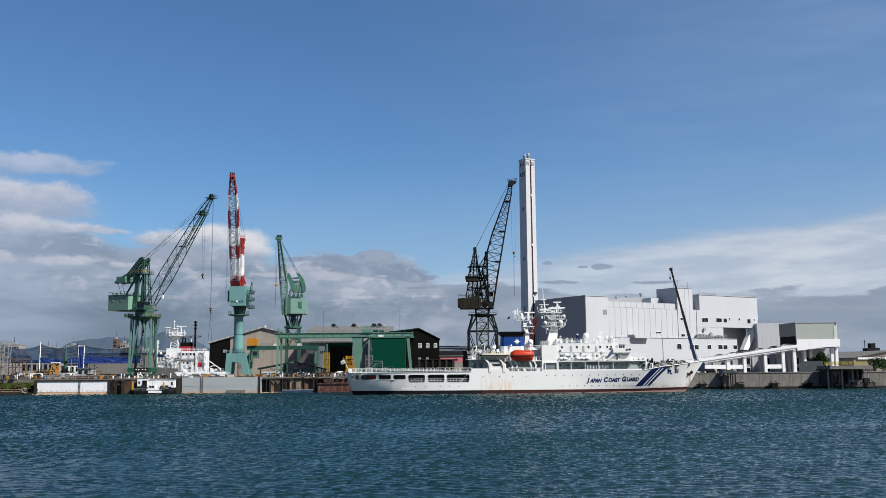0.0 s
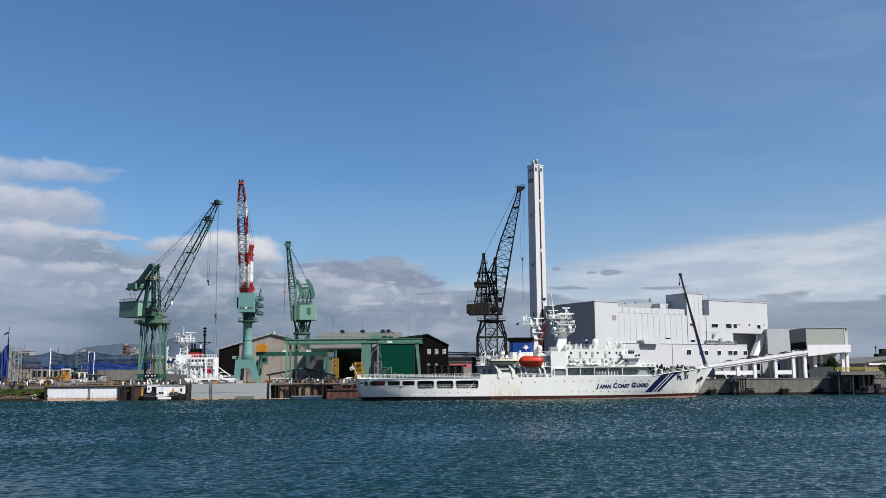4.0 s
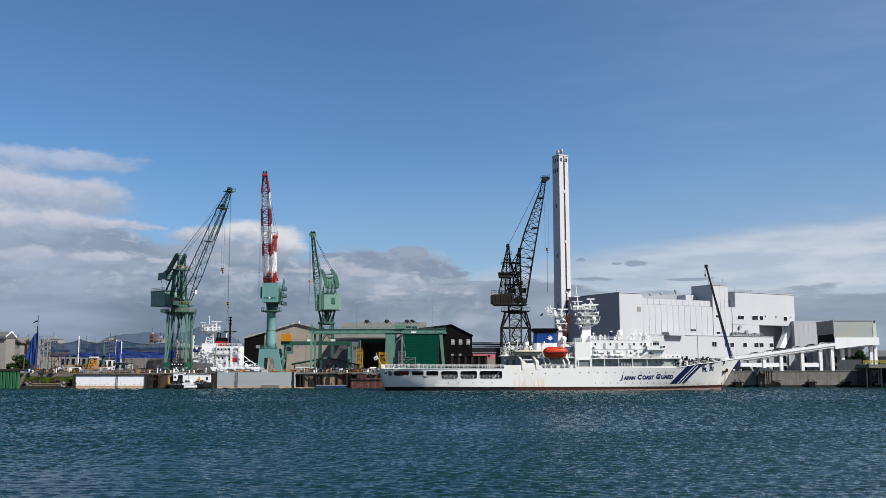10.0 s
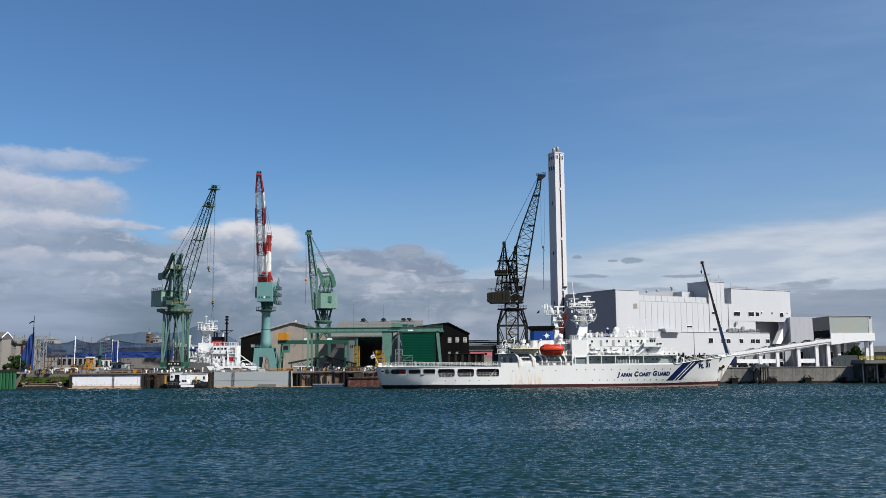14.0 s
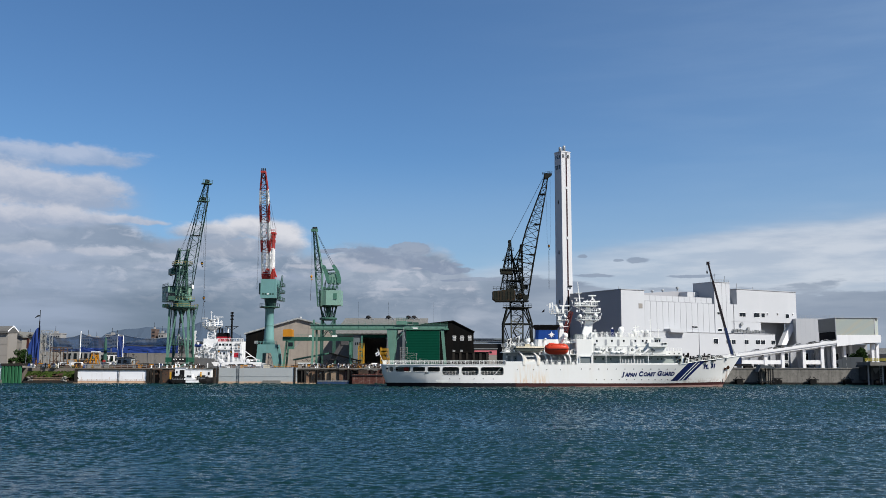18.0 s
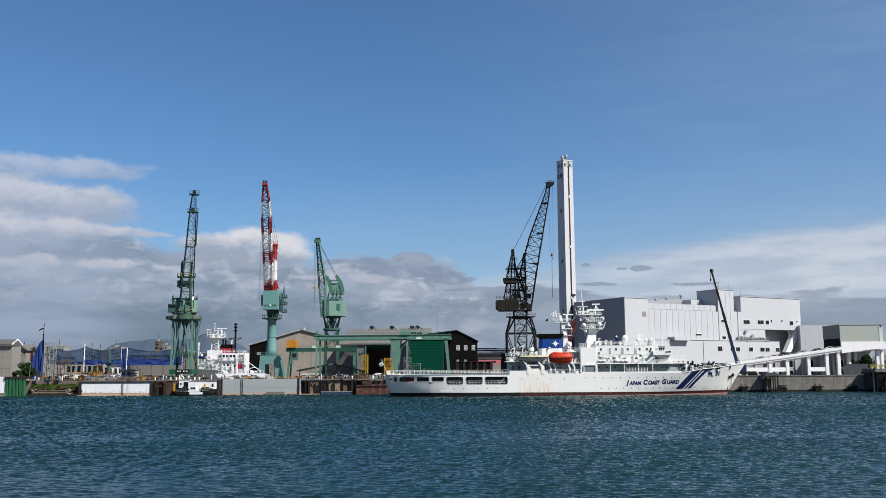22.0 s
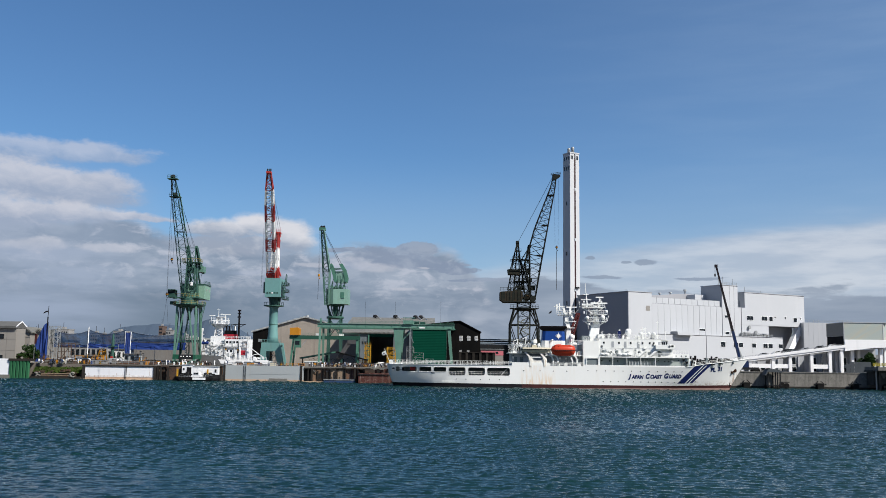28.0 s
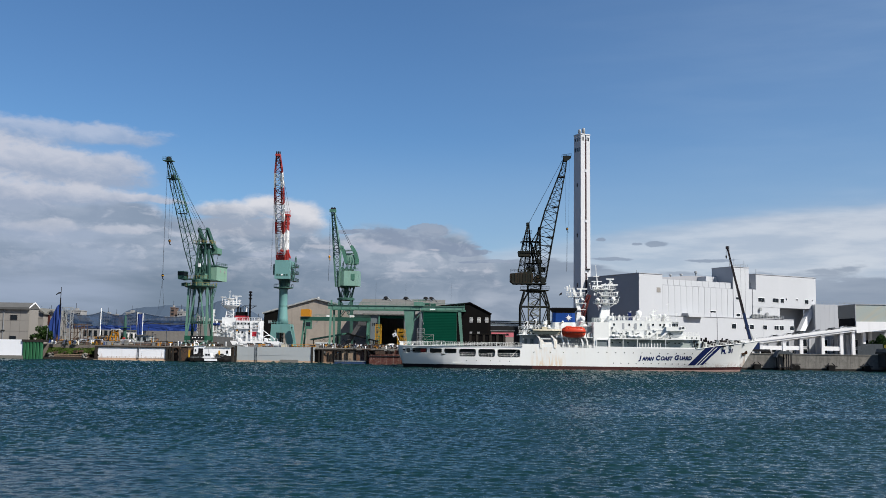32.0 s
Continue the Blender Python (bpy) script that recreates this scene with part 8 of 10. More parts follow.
    # main mast
    P("main_mast", Shape().ring([[(x0, -1.3 * k, z), (x1, -1.3 * k, z), (x1, 1.3 * k, z), (x0, 1.3 * k, z)] for x0, x1, z, k in ((5.8, 9.2, 14.3, 1.0), (7.4, 9.7, 19.6, 0.8), (7.7, 9.4, 21.0, 0.7), (7.9, 9.0, 25.2, 0.5))]), None, "white plated radar mast")
    P("mast_base_rail", R((3.9, -6.8, 14.3), (8.3, -6.8, 14.3), 1.1, 0.7, 0.04, 3))
    P("mast_base_screen", Shape().box(3.8, 6.4, -3, 3, 14.3, 15.8), M_GREYDECK)
    for z, x0, x1 in ((20.3, 4.9, 11.6), (24.6, 4.0, 11.0), (22.5, 6.6, 11.9)):
        P("mast_platform", Shape().box(x0, x1, -2.2, 2.2, z, z + 0.2))
        P("mast_rail", R((x0, -2.2, z + 0.2), (x1, -2.2, z + 0.2), 1.0, 0.6, 0.05, 2))
        P("platform_bracket", Shape().bar((x0 + 0.2, 0, z), (8.0, 0, z - 1.8), 0.14).bar((x1 - 0.2, 0, z), (8.4, 0, z - 1.8), 0.14))
    for x, z, r in ((10.4, 21.6, 0.72), (5.6, 21.4, 0.6), (11.6, 23.4, 0.4), (6.2, 19.4, 0.35)):
        P("radome", Shape().turn([(0.1, -r), (r * 0.7, -r * 0.75), (r, 0), (r * 0.7, r * 0.75), (0.1, r)], (x, -2.2, z), 12), None, "", True)
    for x0, x1, z in ((7.0, 12.2, 26.0), (8.6, 11.0, 27.8), (4.2, 7.2, 25.4)):
        P("radar_scanner", Shape().box(x0, x1, -0.3, 0.3, z, z + 0.35).bar(((x0 + x1) / 2, 0, z - 1.2), ((x0 + x1) / 2, 0, z), 0.2))
    P("topmast", Shape().bar((6.0, 0, 24.6), (5.5, 0, 29.4), 0.26, 6, 0.14).bar((5.5, 0, 29.4), (5.3, 0, 32.4), 0.08))
    P("topmast_yard", Shape().bar((4.0, 0, 27.2), (7.2, 0, 27.2), 0.1).bar((4.6, 0, 28.8), (6.4, 0, 28.8), 0.1))
    for i in range(7):
        x, z = rnd.uniform(4.2, 11), rnd.choice((20.5, 24.8, 22.7, 26.2))
        P("mast_lamp", Shape().box(x, x + 0.45, -2.3, -1.7, z, z + rnd.uniform(0.5, 1.0)))
    P("yard_arm", Shape().bar((3.6, -0.5, 24.8), (3.2, -1.5, 26.4), 0.1).bar((12, -0.5, 20.5), (12.5, -1, 22.4), 0.08))
    # after mast
    P("after_mast", Shape().ring([[(x0, -0.8, z), (x1, -0.8, z), (x1, 0.8, z), (x0, 0.8, z)] for x0, x1, z in ((-1.0, 0.9, 13), (-0.6, 0.6, 18), (-1.3, -0.3, 22), (-2.0, -1.3, 24.6))]))
    for z, x0, x1 in ((18.2, -0.8, 2.0), (20.2, -1.3, 2.3), (22.2, -3.4, 1.5)):
        P("after_mast_platform", Shape().prism([(x0, z), (x1, z), (x1, z + 0.15), (x0, z + 0.2)], -1.2, 1.2))
    P("after_mast_rail", R((-3.9, -1.4, 22.6), (1.7, -1.4, 22.6), 1.0, 0.7, 0.05, 2))
    P("after_radar", Shape().box(-0.6, 2.6, -0.25, 0.25, 24.6, 24.95).bar((0.6, 0, 22.5), (0.6, 0, 24.6), 0.3))
    P("after_topmast", Shape().bar((-2.6, 0, 22.6), (-2.9, 0, 26.0), 0.24, 6, 0.12).bar((-4.6, 0, 25.0), (-1.2, 0, 25.0), 0.1).bar((-3.6, 0, 24.0), (-3.6, 0, 25.6), 0.25))
    P("after_radome", Shape().turn([(0.1, -0.6), (0.55, 0), (0.1, 0.6)], (0.9, -1.2, 21.4), 10), None, "", True)
    P("after_flag", Shape().quad((-6.2, 0, 22.6), (-5.3, 0, 22.9), (-5.2, 0, 23.7), (-5.9, 0.1, 23.2)), M_BLACK)
    # forecastle gear
    for x, h in ((38.6, 1.6), (40.0, 1.3), (41.4, 1.7), (43.0, 1.4), (44.6, 1.5), (46.4, 1.2), (48.0, 1.1), (50.0, 1.2)):
        z = sheer(x + 35) * 0.9
        P("windlass", Shape().turn([(0.65, -0.5), (0.45, -0.4), (0.45, 0.4), (0.65, 0.5)], (x, -2.2, z + h * 0.5), 10, "x").box(x - 0.4, x + 0.4, -2.4, -1.2, z, z + h), M_GREYDECK)
        P("mooring_bollard", Shape().turn([(0.3, 0), (0.3, 1.0), (0.42, 1.1)], (x + 0.5, -2.9 + 0.02 * x, z), 8), M_DARKSTEEL)
    P("bow_gun_mount", Shape().turn([(1.0, 0), (0.9, 0.8), (0.5, 1.5)], (37.6, 0, 7.0), 12).bar((37.9, 0, 8.1), (40.4, 0, 8.6), 0.1), M_GREYDECK)
    P("jack_staff", Shape().bar((54.6, 0, 8.6), (55.0, 0, 11.4), 0.05))
    for i in range(8):
        a, b = hull_point(72 + i * 2.2, 1.0), hull_point(72 + (i + 1) * 2.2, 1.0)
        P("bow_rail", R((a[0], a[1] + 0.2, a[2]), (b[0], b[1] + 0.2, b[2]), 0.8, 1.0, 0.03, 2))
    P("mooring_line", Shape().path([(-54, 3, 5.0), (-58, 8, 4.8), (-62, 12, 5.1)], 0.06), M_CREAM)
    P("draught_marks", Shape().box(48.9, 49.1, -2.95, -2.9, 0.8, 2.0), M_BLACK)


def build_ship_fittings():
    """Small fittings on the deckhouse sides, masts and weather decks."""
    rnd = random.Random(41)
    def P(name, s, m=None):
        return part(name, s, m or M_SHIP2, SHIP)
    faces = ((8.8, 30.5, 9.6, 11.9, -6.62), (8.8, 27, 12.3, 14.6, -6.42), (8.6, 36, 6.7, 9.0, -5.02), (-8.6, 3.6, 6.8, 9.2, -4.42), (-18, -8.2, 6.8, 9.8, -4.22))
    for i in range(90):
        x0, x1, z0, z1, y = rnd.choice(faces)
        x, z = rnd.uniform(x0, x1), rnd.uniform(z0, z1)
        k = i % 5
        if k == 0:
            P("vertical_pipe", Shape().bar((x, y - 0.08, z0), (x, y - 0.08, z1), 0.025))
        elif k == 1:
            P("wall_box", Shape().box(x, x + rnd.uniform(0.3, 0.7), y - 0.3, y, z, z + rnd.uniform(0.3, 0.7)))
        elif k == 2:
            P("wall_vent", Shape().box(x, x + 0.3, y - 0.06, y + 0.02, z, z + 0.3), M_GREYDECK)
        elif k == 3:
            P("wall_lamp", Shape().box(x, x + 0.15, y - 0.2, y, z, z + 0.15), M_GREYDECK)
        else:
            P("scuttle", Shape().turn([(0.15, -0.05), (0.15, 0.05)], (x, y, z), 8, "y"), M_GLASS)
    for i in range(26):
        x, y = rnd.uniform(8.8, 27.4), rnd.uniform(-6, -1)
        h = rnd.uniform(0.6, 2.2)
        P("roof_aerial", Shape().bar((x, y, 15.0), (x, y, 15 + h), 0.045).bar((x - rnd.uniform(0.1, 0.4), y, 15 + h * 0.8), (x + rnd.uniform(0.1, 0.4), y, 15 + h * 0.8), 0.045))
    for i in range(22):
        a = (rnd.uniform(4.5, 11.4), -1.8, rnd.uniform(19.5, 26.0))
        P("mast_stay", Shape().bar(a, (a[0] + rnd.uniform(-1.6, 1.6), -1.2, a[2] + rnd.uniform(-1.5, 1.8)), 0.07))
    for i in range(14):
        a = (rnd.uniform(-4.0, 2.2), -1.0, rnd.uniform(18.5, 24.5))
        P("mast_stay", Shape().bar(a, (a[0] + rnd.uniform(-1.2, 1.2), -0.8, a[2] + rnd.uniform(-1.2, 1.5)), 0.07))
    for i in range(64):
        x = rnd.uniform(36.5, 50)
        z = sheer(x + 35) * 0.9
        b = max(0.6, half_breadth(x + 35, 0.9) - 0.8)
        P("foredeck_gear", Shape().box(x, x + rnd.uniform(0.3, 0.9), -b, -b + 0.7, z, z + rnd.uniform(1.2, 2.6 - max(0.0, x - 42) * 0.12)), rnd.choice((M_DARKSTEEL, M_GREYDECK, M_DARKSTEEL, M_DARKSTEEL, M_SHIP2)))
    for i in range(46):
        x = rnd.uniform(33.0, 47.5)
        z = sheer(x + 35) * 0.9
        b = rnd.uniform(0.3, max(0.8, half_breadth(x + 35, 0.9) - 0.6))
        h = (4.4 - (x - 33.0) * 0.13) * rnd.uniform(0.6, 1.0)
        if i % 2:
            P("windlass_frame", Shape().box(x, x + rnd.uniform(0.25, 0.7), -b, -b + 0.5, z, z + h), M_BLACK)
        else:
            P("windlass_drum", Shape().turn([(0.3, -0.35), (0.22, -0.3), (0.22, 0.3), (0.3, 0.35)], (x, -b, z + h * 0.7), 8, "x").bar((x, -b, z), (x, -b, z + h * 0.7), 0.09), M_DARKSTEEL)
    for i in range(24):
        x = rnd.uniform(-19, -5)
        a = (x, rnd.uniform(-6, -2), rnd.uniform(10.4, 12.5))
        P("crane_rod", Shape().bar(a, (a[0] + rnd.uniform(-1.4, 1.4), a[1], a[2] + rnd.uniform(0.4, 2.2)), rnd.uniform(0.05, 0.12)))
    for i in range(12):
        x = rnd.uniform(-7, 3.4)
        P("boat_deck_gear", Shape().box(x, x + rnd.uniform(0.3, 0.8), -6.4, -5.8, 9.7, 9.7 + rnd.uniform(0.5, 1.4)))
    for x in (43.0, 45.6):
        p = hull_point(x + 35, 0.955, -1, 0.03)
        P("mooring_slot", Shape().box(p[0], p[0] + 1.4, p[1] - 0.05, p[1] + 0.2, p[2] - 0.2, p[2] + 0.15), M_INSHADE)


# wall colour holds the overhang's shade and green light from the deck
M_WALKSHADE = material("walk_shade_grey_green", (0.40, 0.45, 0.42), 0.5, 0, 0.06, 2.0, 0, (0.2, 0.2, 0.18), 0.3)
M_GREYHOUSE = material("pale_grey_house_paint", (0.406, 0.429, 0.445), 0.5, 0, 0.06, 2.0)
build_upperworks()
build_ship_fittings()


# ---- the white ship in the dry dock, and the work boat before it ----
def build_dock_ship():
    root = thing("docked_ship", (-76, 324, 5), "white ship in dry dock with red funnel and lattice mast", "ship")
    def P(name, s, m=None, lab="", smooth=False):
        return part(name, s, m or M_SHIPW, root, lab, smooth)
    P("hull", Shape().prism([(-13.5, -3), (11.5, -3), (11.8, 1.5), (10.8, 1.7), (-4.0, 1.7), (-13.5, 2.2)], -3, 4), M_CAISSON, "pale grey hull above the dock edge")
    P("bow_plating", Shape().prism([(-13.6, 0.2), (-4.6, 0.2), (-3.0, 1.8), (-5.0, 3.2), (-12.5, 3.4)], -3.2, -2.6), M_DOCKGREY, "dark grey plating")
    s = Shape().prism([(-4.6, 0.6), (11.3, 0.6), (11.6, 2.0), (-5.6, 2.0)], -3.3, -3.0)
    P("bulwark", s)
    for x in (0.4, 3.4, 6.6):
        P("freeing_port", Shape().box(x, x + 2.2, -3.36, -3.28, 0.8, 1.35), M_INSHADE)
    for x in (-2.2, 7.0):
        P("mooring_ring", Shape().turn([(0.6, -0.15), (0.75, 0), (0.6, 0.15), (0.4, 0.1)], (x, -3.3, 2.2), 12, "y"))
    P("deckhouse", Shape().box(-4.0, 4.6, -2.4, 3, 2.0, 9.0), None, "white deckhouse with a red square")
    P("deckhouse_wing", Shape().box(-10.6, -4.0, -2.0, 3, 2.0, 7.0))
    P("deckhouse_top", Shape().box(-9.0, -4.0, -1.4, 2.4, 7.0, 10.0))
    P("red_square", Shape().box(1.7, 3.4, -2.5, -2.38, 3.6, 5.2), M_CRIMSON)
    for x in (-3.4, -2.2, -1.0, 0.2):
        P("bridge_window", Shape().box(x, x + 0.8, -2.46, -2.38, 7.6, 8.3), M_GLASS)
    P("deck_edge", Shape().box(-4.2, 4.8, -2.9, -2.3, 6.2, 6.4))
    P("deck_edge_rail", railing((-4.2, -2.9, 6.4), (4.8, -2.9, 6.4), 0.9, 0.7, 0.05, 2))
    P("wing_rail", railing((-10.6, -2.0, 7.0), (-4.0, -2.0, 7.0), 1.0, 0.7, 0.05, 3))
    P("inner_stair", Shape().bar((-6.6, -2.4, 2.2), (-4.2, -2.4, 6.2), 0.2))
    for x, z in ((-3.2, 4.6), (-1.8, 4.6), (0.6, 4.2), (-9.6, 5.0), (-7.6, 5.0)):
        P("window", Shape().box(x, x + 0.7, -2.46, -2.38, z, z + 0.7), M_GLASS)
    P("crane_arch", Shape().path([(1.6, -2.6, 2), (1.6, -2.6, 7.8), (2.4, -2.6, 8.6), (4.2, -2.6, 8.6), (4.6, -2.6, 2)], 0.3))
    P("funnel", Shape().ring([[(x0, -1.2, z), (x1, -1.2, z), (x1, 1.4, z), (x0, 1.4, z)] for x0, x1, z in ((-4.6, -0.2, 9.0), (-4.5, -0.4, 10.7))]), M_CRIMSON, "red funnel")
    P("funnel_top", Shape().box(-4.4, -0.5, -1.1, 1.3, 10.7, 12.0), M_BLACK)
    for x, h in ((-3.9, 2.0), (-3.0, 1.6), (-2.1, 2.2), (-1.0, 1.7)):
        P("exhaust_pipe", Shape().turn([(0.28, 0), (0.28, h - 0.5), (0.36, h - 0.4), (0.36, h)], (x, 0, 12.0), 10), M_BLACK if x < -2.5 else M_SHIPW)
    c, l = four(), Shape()
    truss((c, l), (-6.4, 0, 8.5), (-6.4, 0, 16.2), 6, (1.5, 1.3), (0.75, 0.7), 0.14, 0.08)
    P("mast_frame", c, None, "white lattice mast")
    P("mast_lacing", l)
    def octagon(r, z):
        return [(-6.4 + r * math.cos(math.pi * (k + 0.5) / 4), r * 0.7 * math.sin(math.pi * (k + 0.5) / 4), z) for k in range(8)]
    P("mast_platform", Shape().ring([octagon(1.2, 12.6), octagon(3.4, 14.2), octagon(3.4, 14.35), octagon(1.0, 14.4)]), None, "flared mast platform")
    for z in (14.9, 15.5):
        P("basket_rail", Shape().path(octagon(3.5, z) + [octagon(3.5, z)[0]], 0.07))
    for p in octagon(3.5, 14.3):
        P("basket_post", Shape().bar(p, (p[0], p[1], 15.5), 0.06))
    P("upper_platform", Shape().ring([octagon(0.8, 16.0), octagon(1.8, 16.6), octagon(1.8, 16.75), octagon(0.8, 16.8)]))
    for x, y, h in ((-9.4, 0, 2.9), (-8.3, -0.8, 2.2), (-6.9, 0, 5.2), (-5.9, 0.5, 3.6), (-4.4, -0.8, 3.0), (-3.4, 0, 2.0)):
        P("mast_pole", Shape().bar((x, y, 14.4), (x, y, 14.4 + h), 0.1, 4, 0.06).bar((x - 0.5, y, 14.0 + h), (x + 0.5, y, 14.0 + h), 0.06))
    P("radar_scanner", Shape().box(-6.0, -2.8, -0.3, 0.3, 17.4, 17.65).bar((-4.4, 0, 15), (-4.4, 0, 17.4), 0.14))
    P("radar_scanner", Shape().box(-10.0, -8.2, -0.3, 0.3, 17.0, 17.25))
    P("black_mast", Shape().turn([(0.5, 6), (0.36, 10), (0.3, 17), (0.22, 19.2)], (0.8, -2.0, 0), 8), M_BLACK, "black pole mast")
    P("black_mast_arm", Shape().bar((-1.4, -2, 14.1), (3.1, -2, 14.1), 0.12).bar((-1.2, -2, 14.1), (0.7, -2, 13.0), 0.08).bar((2.8, -2, 14.1), (0.9, -2, 13.0), 0.08), M_BLACK)
    for z in (16.4, 17.6, 18.6):
        P("mast_lamp", Shape().box(0.3, 1.3, -2.4, -1.6, z, z + 0.5), M_BLACK)
    rnd = random.Random(17)
    for i in range(60):
        x, z = rnd.uniform(-11.5, -2.5), rnd.uniform(2.0, 8.2)
        w, h = rnd.uniform(0.2, 0.8), rnd.uniform(0.2, 0.9)
        P("deck_fitting", Shape().box(x, x + w, -3.0 + rnd.uniform(0, 0.8), -1.9, z, z + h), (M_SHIPW, M_SHIPW, M_CAISSON)[i % 3])
    for i in range(36):
        x, z = rnd.uniform(-11, 4), rnd.uniform(2.5, 8.5)
        P("davit", Shape().bar((x, -3.1, z), (x + rnd.uniform(-1.6, 1.6), -3.1, z + rnd.uniform(-1.2, 1.6)), 0.08))
    P("blue_cover", Shape().ring([[(x, -2.6 + 0.5 * math.cos(t), 7.6 + 0.5 * math.sin(t)) for t in [2 * math.pi * i / 8 for i in range(8)]] for x in (-11.6, -9.4)]), M_TARP)
    for i in range(5):
        P("stanchion_rail", railing((-4 + i * 1.8, -2.4, 9.0), (-2.2 + i * 1.8, -2.4, 9.0), 1.0, 0.6, 0.05, 2))
    for x in (5.4, 6.6, 8.2, 9.6):
        P("deck_winch", Shape().turn([(0.3, -0.3), (0.22, 0), (0.3, 0.3)], (x, -2.4, 2.3 + (x % 1)), 10, "x"))
    for x, z0, z1 in ((-3.7, 2.2, 9.0), (-0.2, 2.2, 6.2), (2.8, 6.5, 9.0), (4.3, 2.2, 9.0)):
        P("vent_pipe", Shape().bar((x, -2.7, z0), (x, -2.7, z1), 0.1), M_CAISSON)
    for x, z in ((-2.9, 2.3), (-0.9, 2.3), (2.2, 2.3), (-1.6, 6.5)):
        P("deck_door", Shape().box(x, x + 0.8, -2.48, -2.39, z, z + 1.9), M_CAISSON)
    for x, z in ((-3.3, 5.6), (0.9, 5.4), (3.6, 7.2)):
        P("life_ring", Shape().turn([(0.3, -0.06), (0.38, 0), (0.3, 0.06), (0.2, 0)], (x, -2.55, z), 10, "y"), M_OCHRE)
    for i in range(9):
        a = math.pi * i / 8
        b = math.pi * (i + 1) / 8
        if i < 8:
            P("gooseneck", Shape().bar((7.6 + 2.2 * math.cos(a), -2.8, 2.2 + 1.8 * math.sin(a)), (7.6 + 2.2 * math.cos(b), -2.8, 2.2 + 1.8 * math.sin(b)), 0.11))
    P("cargo_post", Shape().bar((5.4, -2.6, 2.0), (5.4, -2.6, 6.4), 0.18).bar((5.4, -2.6, 6.0), (9.2, -2.6, 3.2), 0.12))
    P("bow_rail", railing((-4.4, -3.2, 2.0), (11.0, -3.2, 2.0), 0.9, 1.0, 0.04, 2))
    P("far_mast", Shape().bar((-12.6, 1, 5), (-12.6, 1, 12.4), 0.2).box(-13.4, -11.8, 0.8, 1.2, 10.4, 10.8).box(-13.0, -12.2, 0.8, 1.2, 11.6, 12.8))


M_CRIMSON = material("crimson_paint", (0.36, 0.018, 0.032), 0.5, 0, 0.1, 1.0)
M_SHIPW = material("dock_ship_white", (0.82, 0.83, 0.84), 0.45, 0, 0.05, 1.5)
M_DOCKGREY = material("dock_ship_grey", (0.125, 0.129, 0.133), 0.6, 0, 0.2, 1.5, 0.3)
build_dock_ship()


def build_workboat():
    root = thing("work_boat", (-83.4, 301.5, 0), "small white work boat with a black fendered hull at the quay", "boat")
    st = []
    for x, b, z1 in ((-6.4, 1.6, 1.5), (-4.6, 2.0, 1.3), (1, 2.0, 1.3), (4.6, 1.6, 1.6), (7.4, 0.5, 2.2)):
        st.append([(x, -b, z1), (x, -b * 0.8, -0.6), (x, b * 0.8, -0.6), (x, b, z1)])
    part("hull", Shape().ring(st), M_BLACK, root, "black hull", True)
    part("side_band", Shape().box(-0.8, 3.4, -2.1, -1.9, 0.5, 1.2), M_SHIPW, root)
    part("cabin", Shape().prism([(-1.6, 1.0), (2.2, 1.0), (2.0, 1.8), (1.2, 1.9), (0.9, 3.0), (-0.9, 3.0), (-1.2, 1.9), (-1.6, 1.8)], -1.2, 1.2), M_SHIPW, root, "white cabin")
    part("cabin_window", Shape().box(-0.7, -0.05, -1.26, -1.18, 2.15, 2.75), M_GLASS, root)
    part("cabin_window", Shape().box(0.1, 0.75, -1.26, -1.18, 2.15, 2.75), M_GLASS, root)
    part("mast", Shape().bar((0, 0, 3.0), (0, 0, 5.2), 0.06).bar((-0.5, 0, 4.4), (0.5, 0, 4.4), 0.05), M_STEEL, root)
    part("deck_rail", railing((-5.2, -1.7, 1.05), (-1.8, -1.9, 1.0), 0.9, 0.85, 0.03), M_STEEL, root)
    part("deck_rail", railing((2.4, -1.8, 1.05), (5.6, -0.9, 1.5), 0.9, 0.85, 0.03), M_STEEL, root)
    part("capstan", Shape().turn([(0.3, 0), (0.2, 0.3), (0.35, 0.7)], (4.9, 0, 1.4), 10), M_DARKSTEEL, root)
    for x in (-4.8, -3.6, -2.6, 3.6, 4.6, 5.4):
        part("tyre_fender", Shape().turn([(0.5, -0.18), (0.55, 0), (0.5, 0.18), (0.25, 0.12), (0.25, -0.12)], (x, -1.9 if x < 4 else -1.4, 0.75), 12, "y"), M_RUBBER, root)
    for x, h in ((-5.6, 2.2), (-4.6, 2.6), (-3.4, 3.0), (-2.5, 2.3), (2.5, 2.6), (3.3, 2.3), (4.0, 2.8), (5.0, 2.4)):
        part("deck_gear", Shape().box(x, x + 0.7, -1.0, 0.8, 1.0, h), M_DARKSTEEL, root)
    hut = thing("pontoon_hut", (-84, 304.8, 1.2), "white panel hut on a dark pontoon before the quay", "hut")
    part("pontoon", Shape().box(-6.6, 8.0, -1.4, 1.1, -2.0, 0.9), M_CONCD, hut)
    part("wall", Shape().box(-4.95, -1.5, -1.0, 1.0, 0.9, 3.9), M_SHIPW, hut)
    part("wall", Shape().box(-1.5, 6.8, -0.96, 1.0, 0.9, 3.45), M_SHIPW, hut)
    part("roof", Shape().box(-5.1, -1.4, -1.15, 1.1, 3.9, 4.02), M_CAISSON, hut)
    part("roof", Shape().box(-1.4, 7.0, -1.15, 1.1, 3.45, 3.57), M_CAISSON, hut)
    part("doorway", Shape().box(-3.4, -1.9, -1.05, -0.95, 1.0, 3.2), M_INSHADE, hut)
